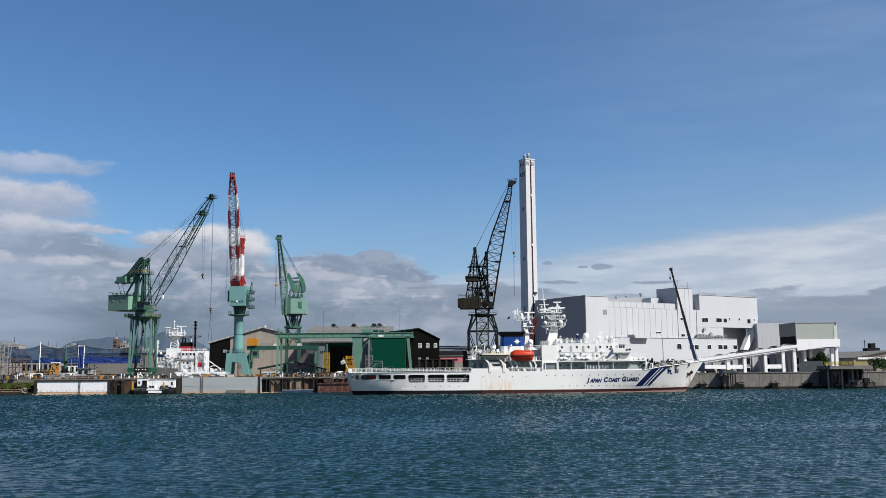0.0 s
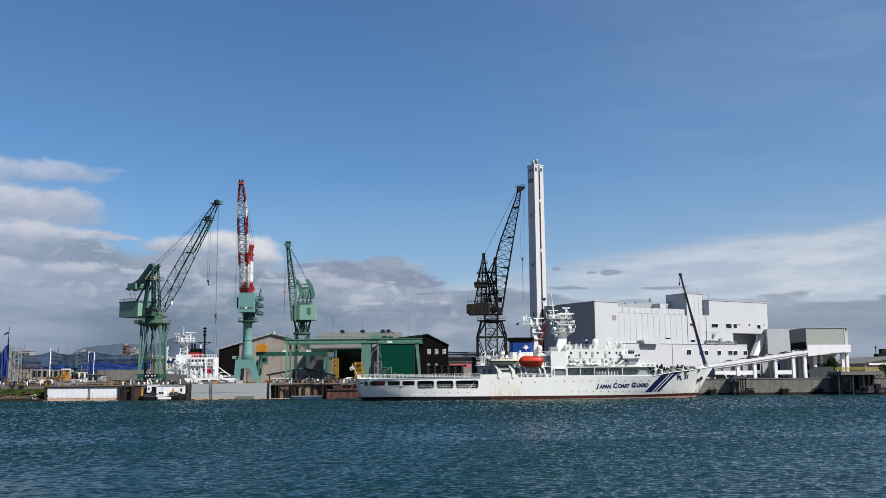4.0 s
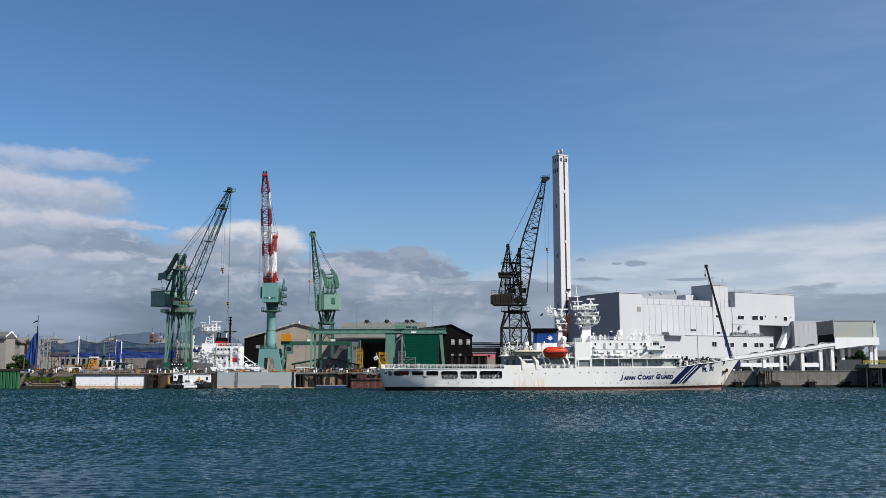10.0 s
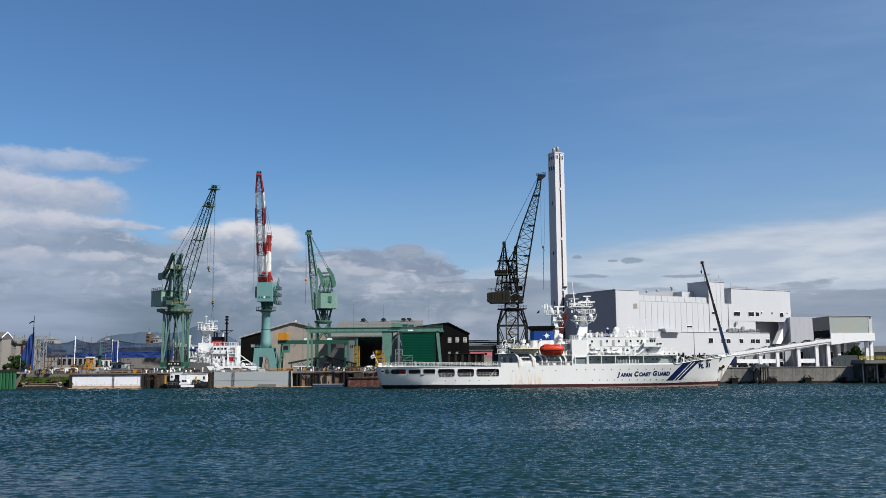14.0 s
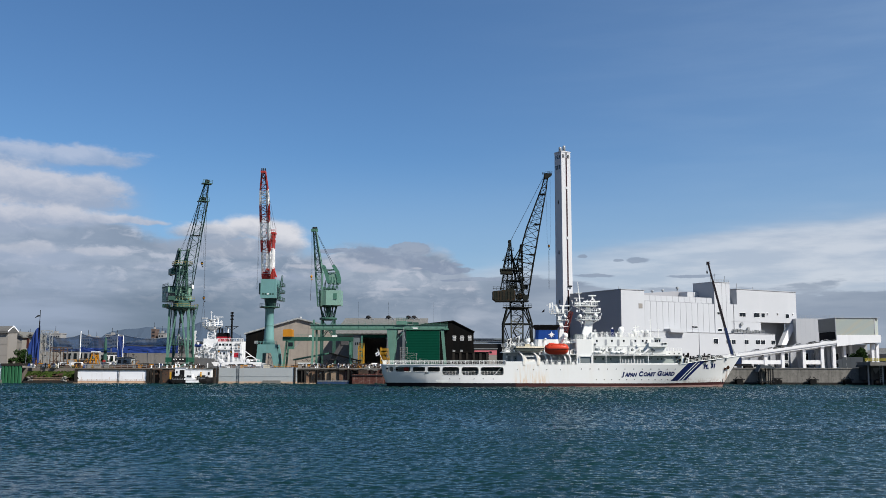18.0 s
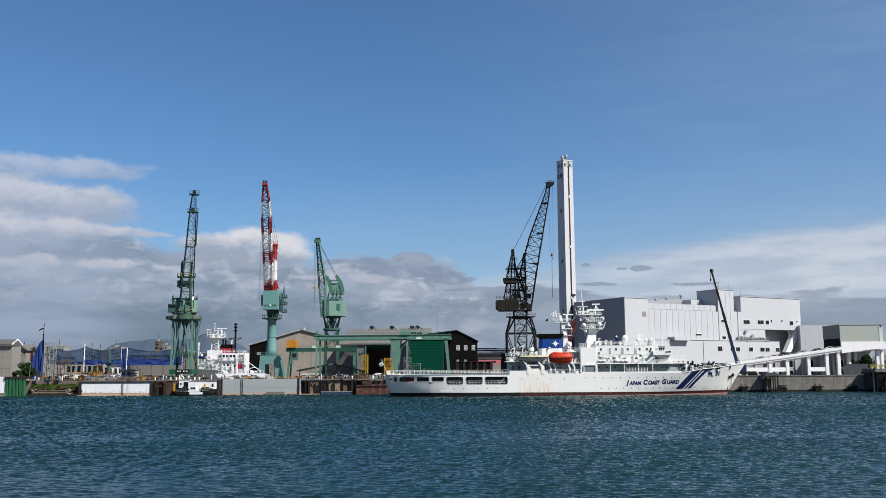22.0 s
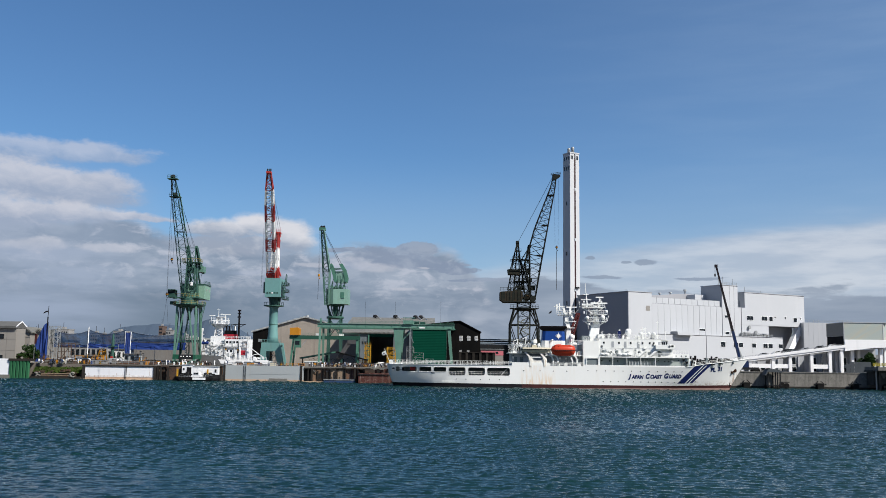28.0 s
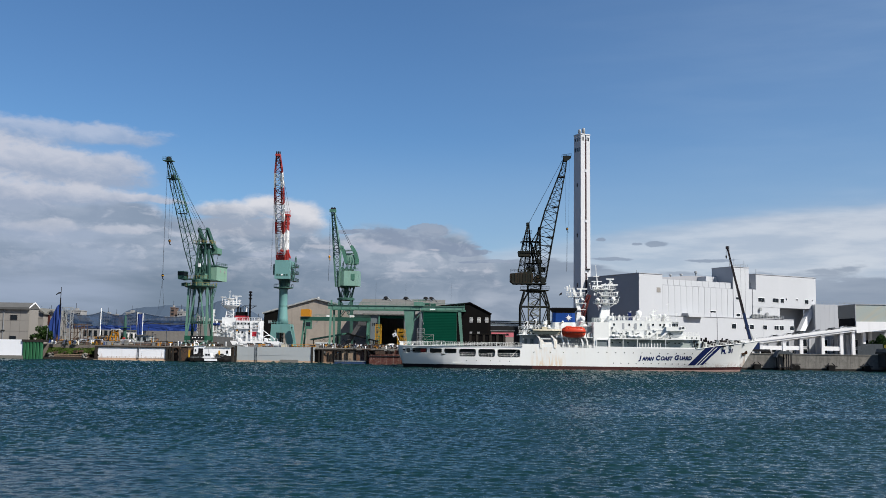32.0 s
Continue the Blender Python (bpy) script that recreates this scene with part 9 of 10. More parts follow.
    part("shutter", Shape().box(5.7, 6.3, -1.02, -0.9, 1.6, 2.6), M_DARKSTEEL, hut)
    for x in (-4.6,):
        part("window", Shape().box(x, x + 0.5, -1.06, -0.98, 2.2, 2.9), M_GLASS, hut)
    for x in (-6.2, 3.6):
        part("yellow_post", Shape().bar((x, -1.6, -1.0), (x, -1.6, 2.6), 0.22), M_YELLOW, hut)


build_workboat()


# ---- the western yard: nets, tarpaulin, sheds, scaffolds ----
def net_material():
    m = material("sheer_blue_net", (0.024, 0.055, 0.12), 0.9, 0, 0.2, 2.0)
    g = Graph(m.node_tree)
    b = m.node_tree.nodes["Principled BSDF"]
    out = m.node_tree.nodes["Material Output"]
    tr = g.node("ShaderNodeBsdfTransparent")
    mx = g.node("ShaderNodeMixShader")
    at = g.node("ShaderNodeTexCoord").outputs["Object"]
    g.put(mx.inputs[0], g.math("ADD", 0.66, g.math("MULTIPLY", g.noise(at, 0.2, 3), 0.30)))
    g.put(mx.inputs[1], tr.outputs[0]), g.put(mx.inputs[2], b.outputs[0])
    g.put(out.inputs[0], mx.outputs[0])
    return m


M_SHEER = net_material()


def sagging(x0, x1, z_top, z_bot, sag, y, n=14, wave=0.35, seed=1):
    """A hanging sheet with a sagging top edge and soft folds."""
    s = Shape()
    rows = 5
    def pt(i, k):
        t = i / n
        top = z_top - sag * 4 * t * (1 - t)
        z = top + (z_bot - top) * k / rows
        return (x0 + (x1 - x0) * t, y + wave * noise.noise((t * 7 + seed, k * 0.5, seed)), z)
    for i in range(n):
        for k in range(rows):
            s.quad(pt(i, k), pt(i + 1, k), pt(i + 1, k + 1), pt(i, k + 1))
    return s


def build_west_yard():
    fence = thing("net_fence", (0, 345, 5), "dark blue nets sagging between tall pale poles", "net fence")
    spans = ((-149.0, -136.4, 12.0, 1.3), (-136.2, -122.6, 12.4, 1.5))
    for i, (a, b, zt, sg) in enumerate(spans):
        part("net", sagging(a, b, zt, 5.6, sg, 0, seed=i), M_SHEER, fence, "sheer dark blue net")
    part("blue_sheet", sagging(-149.0, -136.4, 6.8, 5.6, 0.2, -0.3, seed=6), M_TARPD, fence, "dull blue strip")
    part("blue_sheet", sagging(-136.2, -122.6, 7.4, 5.4, 0.5, -0.3, seed=7), M_TARP, fence, "bright blue sheet")
    part("blue_sheet", sagging(-122.4, -120.6, 11.5, 1.5, 0.2, -0.4, seed=9), M_TARP, fence)
    part("net", sagging(-120.4, -100, 11.8, 5.2, 1.3, 0, seed=11), M_SHEER, fence, "sheer dark blue net")
    part("blue_band", sagging(-120.4, -100, 8.9, 8.2, 0.6, -0.25, seed=11), M_TARPD, fence, "dull blue band")
    part("blue_band", sagging(-120.4, -100, 8.0, 5.2, 0.5, -0.35, seed=12), M_TARP, fence)
    for x, h in ((-149.2, 13), (-136.3, 13.3), (-122.5, 12.0), (-120.5, 11.6), (-100, 12.0)):
        part("pole", Shape().turn([(0.22, 0), (0.16, h)], (x, -0.2, 0), 8), M_WHITE if x > -140 else M_STEEL, fence)
    back = thing("grey_store", (-121.5, 352, 5), "low grey sheet-clad store behind the nets", "shed")
    part("wall", Shape().box(0, 30, 0, 10, 0, 9.5), M_STORE, back)
    part("roof", Shape().prism([(-0.5, 9.5), (15, 11.2), (30.5, 9.5), (30.5, 9.2), (-0.5, 9.2)], -0.5, 10.5), M_SHEDROOF, back)
    part("base_band", Shape().box(-0.05, 30, -0.06, 0, 0, 1.3), M_CONCD, back)
    # tall tarpaulin screen and its staging
    tp = thing("tarpaulin_screen", (-150.6, 338, 5), "tall bright blue tarpaulin hung on a steel staging", "tarpaulin")
    s = Shape()
    n = 12
    for i in range(n):
        for k in range(10):
            def pt(ii, kk):
                t, v = ii / n, kk / 10
                top = 6.0 + 8.8 * math.sin(min(1, t * 1.05) * 1.45)
                return (-2.4 + 4.6 * t, 0.9 * noise.noise((t * 4, v * 1.5, 2)) + 0.25 * math.sin(t * 24 + v * 2), top * (1 - v) + 0.3 * v)
            s.quad(pt(i, k), pt(i + 1, k), pt(i + 1, k + 1), pt(i, k + 1))
    part("sheet", s, M_TARP, tp, "creased blue sheet", True)
    part("mast", Shape().bar((1.6, 0.4, 0), (1.6, 0.4, 16.6), 0.16), M_DARKSTEEL, tp)
    part("mast_top", Shape().bar((1.6, 0.4, 16.6), (1.7, 0.4, 20.6), 0.08), M_DARKSTEEL, tp)
    c, l = four(), Shape()
    truss((c, l), (4.2, 1, 0), (4.2, 1, 13.2), 7, (1.6, 1.2), (1.6, 1.2), 0.1, 0.07)
    part("staging_frame", c, M_STEEL, tp)
    part("staging_lacing", l, M_STEEL, tp)
    for z in (3, 6, 9, 12):
        part("staging_floor", Shape().box(2.6, 5.8, -0.2, 2.2, z, z + 0.15), M_STEEL, tp)
    sock = thing("wind_streamer", (-149.0, 338.4, 23.6), "small dark streamer flying from a mast", "streamer")
    part("cloth", Shape().ring([[(x, r * math.cos(t) * 0.6, z + r * math.sin(t)) for t in [2 * math.pi * i / 6 for i in range(6)]] for x, z, r in ((0.1, 0, 0.3), (-0.8, -0.1, 0.3), (-1.7, -0.7, 0.2))]), M_DARKSTEEL, sock)
    part("staff", Shape().bar((0.1, 0, -0.6), (0.1, 0, 2.0), 0.05), M_DARKSTEEL, sock)
    # grey buildings at the edge
    w = thing("grey_warehouse", (-196, 330, 5), "grey cement-clad warehouse with few dark windows", "warehouse")
    part("wall", Shape().box(0, 39.6, 0, 7, 0, 12.6), M_BEIGE, w)
    part("roof", Shape().prism([(-0.8, 12.0), (-0.8, 12.8), (3.6, 14.6), (7.6, 12.8), (7.6, 12.4)], -0.4, 39.9, "x"), M_WAREROOF, w)
    part("gable_edge", Shape().prism([(-0.7, 12.4), (-0.6, 12.9), (3.6, 14.8), (7.6, 12.9), (7.6, 12.4), (3.6, 14.3)], 39.9, 40.0, "x"), M_GATE, w)
    part("east_cladding", Shape().prism([(0.02, 0), (7.0, 0), (7.0, 12.5), (3.6, 14.2), (0.02, 12.5)], 39.6, 39.75, "x"), M_BEIGE, w)
    for z in (4.2, 8.0):
        part("wall_seam", Shape().box(0, 39.6, -0.03, 0.01, z, z + 0.08), M_CONC, w)
    for x in (29.0, 33.0, 36.4):
        part("wall_stain", Shape().box(x, x + 0.12, -0.025, 0.01, 0.5, 12.0), M_CONC, w)
    windows(w, [(x, x + 2.3, z, z + 1.5) for x in (7, 15, 23, 33) for z in (8.4, 0.9)], 0.0, M_DARKSTEEL)
    part("rain_pipe", Shape().bar((30.6, -0.15, 1), (30.6, -0.15, 12.4), 0.12), M_STEEL, w)
    part("pipe_bracket", Shape().box(29.8, 31.2, -0.4, 0, 4.4, 4.7), M_DARKSTEEL, w)
    for i, (x, wd, h, y) in enumerate(((-163.4, 3.2, 12.4, 346), (-159.6, 3.4, 11.6, 350), (-156.2, 4.4, 10.2, 356))):
        g2 = gable_shed("workshop", "weathered workshop with a narrow plastered gable", x, x + wd * 1.5, y, y + 14, h + 3.4, h + 3.4, x + wd * 0.75, h + 5.4, M_BEIGE, M_SHEDROOF2)
        part("gable_window", Shape().box(wd * 0.4, wd * 0.9, -0.08, 0.02, 6, 7.6), M_GLASS, g2)
        if i == 1:
            part("red_panel", Shape().box(0.4, 2.0, -0.1, 0.02, 7.0, 10.6), M_BOOT, g2)
    plant(bush_spots=((-150.6, 328, 5.0, 2.4, 6.4, 1900), (-148.0, 327, 5.0, 2.2, 5.4, 1300), (-153.4, 327.5, 5.0, 1.6, 3.6, 700), (-133, 345, 5, 2.2, 3.4, 500), (-128, 350, 5, 2.5, 3.2, 500)))
    # ochre tower crane on the gate's edge
    o = thing("ochre_loading_frame", (-121.6, 318, 5), "orange slanting loading frame on the dock edge", "loading frame")
    for dx in (0, 1.6):
        part("post", Shape().bar((-0.9 + dx * 0.9, dx, 0), (0.2 + dx * 0.8, dx, 5.2), 0.17), M_OCHRE, o)
        part("post", Shape().bar((1.6 + dx * 0.4, dx, 0.2), (0.9 + dx * 0.3, dx, 5.2), 0.15), M_OCHRE, o)
    for z in (1.4, 2.8, 4.2, 5.2):
        part("cross_bar", Shape().bar((-0.6 + z * 0.2, 0, z), (1.9, 0.4, z), 0.14), M_OCHRE, o)
    part("top_plate", Shape().box(-0.2, 2.2, -0.4, 2.0, 5.2, 5.5), M_WHITE, o)
    gm = thing("green_tripod", (-123.4, 335, 5), "green steel tower with a red drum at its foot", "steel tower")
    part("column", Shape().turn([(0.75, 0), (0.65, 3), (0.55, 7.5), (0.3, 10.6)], (0, 0, 0), 8), M_GREEN, gm)
    part("platform", Shape().box(-1.2, 1.2, -1.2, 1.2, 6.0, 6.3), M_GREEN, gm)
    part("drum", Shape().turn([(0.45, -0.4), (0.5, 0), (0.45, 0.4)], (0.2, -1.2, 2.2), 10, "y"), M_RED, gm)
    sc = thing("rusty_scaffold", (-141, 330, 5), "rust-brown scaffold frame in the yard", "scaffold")
    for x in (0, 2.4, 4.8):
        for y in (0, 3):
            part("upright", Shape().bar((x, y, 0), (x, y, 7.0), 0.1), M_RUSTWALL, sc)
    for z in (2, 4, 6, 7):
        part("ledger", Shape().bar((0, 0, z), (4.8, 0, z), 0.09), M_RUSTWALL, sc)
        part("ledger", Shape().bar((0, 3, z), (4.8, 3, z), 0.09), M_RUSTWALL, sc)
    part("brace", Shape().bar((0, 0, 0), (4.8, 0, 7), 0.08), M_RUSTWALL, sc)


def build_west_gear():
    rnd = random.Random(77)
    for i, (x, y, w, h, m, lab) in enumerate(((-146, 352, 14, 6.4, M_CITY, "low pale office behind the nets"), (-131, 354, 9, 5.2, M_WHITE, "low white hut behind the nets"), (-121, 340, 5, 3.4, M_CAISSON, "grey site cabin in the yard"), (-135.5, 338, 6, 2.6, M_BEIGE, "beige storage container in the yard"))):
        o = thing("yard_building", (x, y, 5), lab, "building")
        part("wall", Shape().box(0, w, 0, 5, 0, h), m, o)
        part("roof", Shape().box(-0.3, w + 0.3, -0.4, 5.3, h, h + 0.25), M_SHEDROOF2, o)
        n = int(w / 2)
        for k in range(n):
            part("window", Shape().box(0.5 + k * 2, 1.7 + k * 2, -0.06, 0.02, h * 0.45, h * 0.8), M_GLASS, o)
    for i in range(46):
        x, y = rnd.uniform(-149, -99), rnd.uniform(316, 336)
        k = i % 4
        if k == 0:
            o = thing("lamp_pole", (x, y, 5), "thin grey yard pole with a small lamp", "pole", "poles in the yard")
            h = rnd.uniform(3.5, 7)
            part("pole", Shape().bar((0, 0, 0), (0, 0, h), 0.06), M_STEEL, o)
            part("lamp", Shape().box(-0.3, 0.3, -0.15, 0.15, h, h + 0.2), M_DARKSTEEL, o)
        elif k == 1:
            o = thing("welding_stand", (x, y, 5), "rusty welded steel stand in the yard", "stand", "stands in the yard")
            w, h = rnd.uniform(1.5, 3.2), rnd.uniform(1.4, 3.2)
            for a, b in (((0, 0), (0, h)), ((w, 0), (w, h)), ((0, h), (w, h)), ((0, h * 0.5), (w, h * 0.5)), ((0, 0), (w, h))):
                part("member", Shape().bar((a[0], 0, a[1]), (b[0], 0, b[1]), 0.07), rnd.choice((M_RUSTWALL, M_RUSTWALL, M_OCHRE)), o)
        elif k == 2:
            o = thing("machine_crate", (x, y, 5), "covered machine on a pallet", "machine", "machines in the yard")
            w, h = rnd.uniform(1, 2.6), rnd.uniform(0.9, 2.0)
            part("cover", Shape().prism([(0, 0.2), (w, 0.2), (w - 0.15, h), (0.15, h)], 0, 1.4), rnd.choice((M_GATE, M_CAISSON, M_GREEN, M_WHITE, M_TARPD, M_OCHRE)), o)
            part("pallet", Shape().box(-0.1, w + 0.1, -0.1, 1.5, 0, 0.2), M_BEIGE, o)
        else:
            o = thing("pipe_rack", (x, y, 5), "rack of thin pipes in the yard", "pipe rack", "racks in the yard")
            for j in range(5):
                part("pipe", Shape().bar((0, j * 0.2, 0.5 + (j % 2) * 0.3), (rnd.uniform(2.4, 4.5), j * 0.2, 0.5 + (j % 2) * 0.3), 0.07), rnd.choice((M_RUSTWALL, M_STEEL)), o)
            part("trestle", Shape().box(0.4, 0.6, -0.1, 1.0, 0, 0.45).box(2.0, 2.2, -0.1, 1.0, 0, 0.45), M_DARKSTEEL, o)
    for x0, x1, zt, sg in ((-176, -163, 12.4, 1.2), (-163, -149.3, 12.2, 1.0), (-149.0, -136.4, 12.0, 1.3), (-136.2, -122.6, 12.4, 1.5), (-120.4, -100, 11.8, 1.3)):
        o = thing("net_rope", (0, 344.8, 5), "pale rope along a net's upper edge", "rope", "ropes of the nets")
        part("rope", Shape().path([(x0 + (x1 - x0) * k / 12, 0, zt - sg * 4 * (k / 12) * (1 - k / 12) + 0.05) for k in range(13)], 0.03), M_STEEL, o)


M_WAREROOF = material("dark_cement_roof", (0.10, 0.10, 0.098), 0.85, 0, 0.2, 2.0, 0.3, (0.05, 0.05, 0.045), 0.2)
M_TARPD = material("dull_blue_band", (0.0234, 0.0468, 0.125), 0.7, 0, 0.2, 1.5)
M_STORE = ribbed("store_grey_sheet", (0.203, 0.195, 0.187), 0.5, 0.7, 0.1, 0.2, (0.12, 0.08, 0.05), 0, 0.006)


def plant(bush_spots):
    """Bushes and small trees: trunk, limbs and a crown of many leaves."""
    for i, (x, y, z, r, h, n) in enumerate(bush_spots):
        rnd = random.Random(100 + i + int(x))
        root = thing("bush", (x, y, z), "dense dark green bush", "bush")
        t = Shape().bar((0, 0, -0.3), (0.1, 0, h * 0.5), 0.16, 6, 0.09)
        for k in range(5):
            a = rnd.uniform(0, 6.28)
            t.bar((0.05, 0, h * rnd.uniform(0.15, 0.45)), (r * 0.6 * math.cos(a), r * 0.6 * math.sin(a), h * rnd.uniform(0.5, 0.85)), 0.07, 5, 0.03)
        part("trunk", t, M_BARK, root)
        lf = Shape()
        clumps = [(rnd.uniform(-0.75, 0.75) * r, rnd.uniform(-0.6, 0.6) * r, h * rnd.uniform(0.25, 0.86), r * rnd.uniform(0.28, 0.5)) for _ in range(11)]
        for k in range(n):
            cx, cy, cz, cr = rnd.choice(clumps)
            d = Vector((rnd.gauss(0, 1), rnd.gauss(0, 1), rnd.gauss(0, 0.8)))
            d = d.normalized() * cr * rnd.uniform(0.6, 1.05)
            c = Vector((cx, cy, cz)) + d
            u = Vector((rnd.uniform(-1, 1), rnd.uniform(-1, 1), rnd.uniform(-1, 1))).normalized()
            v = u.cross(Vector((rnd.uniform(-1, 1), rnd.uniform(-1, 1), rnd.uniform(-1, 1)))).normalized()
            sz = rnd.uniform(0.16, 0.34)
            lf.quad(c - u * sz, c + v * sz * 0.6, c + u * sz, c - v * sz * 0.6)
        part("crown", lf, M_LEAF, root)


build_west_yard()
build_west_gear()


# ---- the city far behind ----
def build_city():
    rnd = random.Random(21)
    spots = [(-336, 10, 29.5, M_CITY), (-322, 9, 27.5, M_CITY), (-312, 6, 26, M_CITY2), (-296, 10, 29, M_CITY), (-284, 7, 26.5, M_CITY), (-264, 3.4, 34.5, M_CITY2), (-258, 5.4, 31.2, M_CITY),
             (-250, 8, 27, M_CITY), (-240, 12, 25.5, M_CITY), (-226, 10, 24, M_CITY), (-352, 9, 27, M_CITY2), (-366, 11, 26, M_CITY), (-380, 12, 28, M_CITY), (-205, 12, 23, M_CITY), (-190, 10, 24, M_CITY),
             (-168, 14, 24, M_CITY), (-150, 12, 22, M_CITY2), (-130, 14, 24, M_CITY)]
    for x, w, z, m in spots:
        y = 800 + rnd.uniform(-30, 40)
        b = thing("city_building", (x, y, 5), "distant block of flats with rows of windows", "building", "distant city blocks")
        part("wall", Shape().box(0, w, 0, 12, 0, z - 5), m, b)
        part("roof_parapet", Shape().box(-0.3, w + 0.3, -0.3, 12.3, z - 5, z - 4.4), m, b)
        part("roof_hut", Shape().box(w * 0.3, w * 0.55, 3, 7, z - 4.4, z - 2.6), M_CITY, b)
        part("roof_aerial", Shape().bar((w * 0.4, 4, z - 2.6), (w * 0.4, 4, z + 1.5), 0.12), M_DARKSTEEL, b)
        pane = None
        n = max(2, int(w / 1.9))
        for k in range(3):
            for i in range(n):
                at = pose(0.5 + i * (w - 0.8) / n, 0, z - 8 - k * 3)
                if pane is None:
                    pane = part("window", Shape().box(0, 1.2, -0.1, 0.05, 0, 1.4), M_GLASS, b)
                    pane.matrix_local = at
                else:
                    share("window", pane, b, at)


build_city()


# ---- the eastern quay: fenders, shelter, jetty, sheds behind ----
def fender(x):
    f = thing("quay_fender", (x, 305.6, 0), "black rubber fender block on a steel bracket", "fender", "fenders along the quay")
    part("block", Shape().prism([(-0.9, 0.0), (0.9, 0.0), (1.1, 1.3), (0.7, 1.9), (-0.8, 1.9), (-1.1, 1.2)], -0.9, 0.7), M_RUBBER, f)
    part("bracket", Shape().box(-1.9, 1.9, -0.5, 0.4, 1.5, 1.8), M_DARKSTEEL, f)
    part("chain", Shape().bar((-1.2, -0.2, 1.8), (-0.4, 0.5, 2.6), 0.1).bar((1.2, -0.2, 1.8), (0.5, 0.5, 2.6), 0.1), M_DARKSTEEL, f)


def build_east_quay():
    for x in (93.7, 117.4, 128.6, 149.6, 162):
        fender(x)
    sh = thing("landing_shelter", (99.2, 304, 0), "dark landing shelter with a pitched roof on piles", "shelter")
    part("roof", Shape().prism([(-0.6, 4.3), (0.6, 6.4), (3.6, 6.2), (5.0, 5.5), (4.8, 5.2), (0.4, 5.4), (-0.2, 4.2)], -2.2, 1.6), M_SCREEN, sh, "dark blue-grey roof")
    for x in (0.7, 3.0, 4.5):
        part("post", Shape().bar((x, -1.4, -1), (x, -1.4, 5.4), 0.15), M_DARKSTEEL, sh)
        part("post", Shape().bar((x, 1.2, -1), (x, 1.2, 5.4), 0.15), M_DARKSTEEL, sh)
    part("floor", Shape().box(0.2, 5.0, -1.8, 1.8, 0.9, 1.2), M_DARKSTEEL, sh)
    part("tyre", Shape().turn([(0.9, -0.6), (1.0, 0), (0.9, 0.6)], (5.7, 0.6, 1.1), 10, "y"), M_RUBBER, sh)
    part("tyre", Shape().turn([(0.8, -0.6), (0.9, 0), (0.8, 0.6)], (7.1, 0.6, 1.0), 10, "y"), M_RUBBER, sh)
    part("tyre_rail", Shape().box(4.9, 8.0, 0.2, 0.8, 2.0, 2.3), M_DARKSTEEL, sh)
    j = thing("loading_jetty", (132.3, 300, 0), "concrete loading jetty on dark columns with a yellow rail", "jetty")
    part("deck", Shape().box(0, 13.8, -3.5, 6.5, 6.3, 7.4), M_CONC, j)
    part("deck_beam", Shape().box(-0.3, 11.4, 0.6, 6.5, 5.7, 6.4), M_JETTY, j)
    for x0, x1 in ((0, 5), (5, 9.4), (9.4, 13.8)):
        part("yellow_rail", railing((x0, 0.1, 7.6), (x1, 0.1, 7.6), 1.0, 0.5, 0.07, 3), M_YELRAIL2, j)
    for x in (2.0, 7.6, 10.4, 12.2):
        part("column", Shape().box(x, x + (2.2 if x == 7.6 else 0.7), 0.8, 3.0, -1, 6.3), M_JETTY, j)
    # added blocks fill the space below the deck to darken it like shade
    part("bulkhead", Shape().box(0.6, 4.4, 1.4, 6.4, 1.6, 6.2), M_JETTY, j)
    part("bulkhead", Shape().box(4.4, 11.6, 3.2, 6.4, -1, 6.2), M_JETTY, j)
    part("pile_cap", Shape().box(6.0, 15.4, -0.4, 3.0, 0.6, 1.6), M_JETTY, j)
    part("support_wedge", Shape().prism([(2.4, 5.6), (5.2, 5.6), (3.6, 3.6)], 1, 2), M_CONC, j)
    part("boat_motor", Shape().box(12.4, 14.2, -0.3, 0.6, 1.6, 3.4), M_DARKSTEEL, j)
    part("rack", railing((7.6, -0.2, 1.6), (11.6, -0.2, 1.6), 1.1, 0.8, 0.07, 2), M_STEEL, j)
    for x in (1.0, 5.6, 9.0):
        part("jetty_pipe", Shape().bar((x, 0.5, 0), (x, 0.5, 6.3), 0.16), M_STEEL, j)
    part("ladder", railing((4.6, 0.4, 0.8), (5.4, 0.4, 0.8), 5.2, 0.8, 0.05, 9), M_STEEL, j)
    for x in (3.2, 8.4, 12.8):
        part("tyre_fender", Shape().turn([(0.6, -0.25), (0.7, 0), (0.6, 0.25), (0.3, 0.15)], (x, -0.6, 1.4), 12, "y"), M_RUBBER, j)
    fs = thing("grey_screen_fence", (128.9, 312.5, 5), "dark blue-grey sheet screen on the quay", "fence")
    for i in range(6):
        part("sheet", Shape().box(i * 1.38, i * 1.38 + 1.34, 0, 0.08, 0, 4.0 if i > 0 else 3.4), M_SCREEN, fs)
    plant(bush_spots=((139.7, 322, 5, 3.3, 7.4, 5200), (159.5, 322, 5, 3.4, 5.0, 1100), (165, 324, 5, 3.6, 5.6, 1100), (171, 326, 5, 3.4, 5.0, 900)))
    for x0, x1, y, e, pk, lab in ((222, 262, 470, 11.0, 14.6, "long brown-grey shed with a pale roof strip"), (244, 300, 500, 10.4, 15.6, "wide brown-grey shed with a low gable")):
        g2 = gable_shed("harbour_shed", lab, x0, x1, y, y + 60, e, e, x0 + (x1 - x0) * 0.5, pk, M_SHED, M_SHEDROOF2)
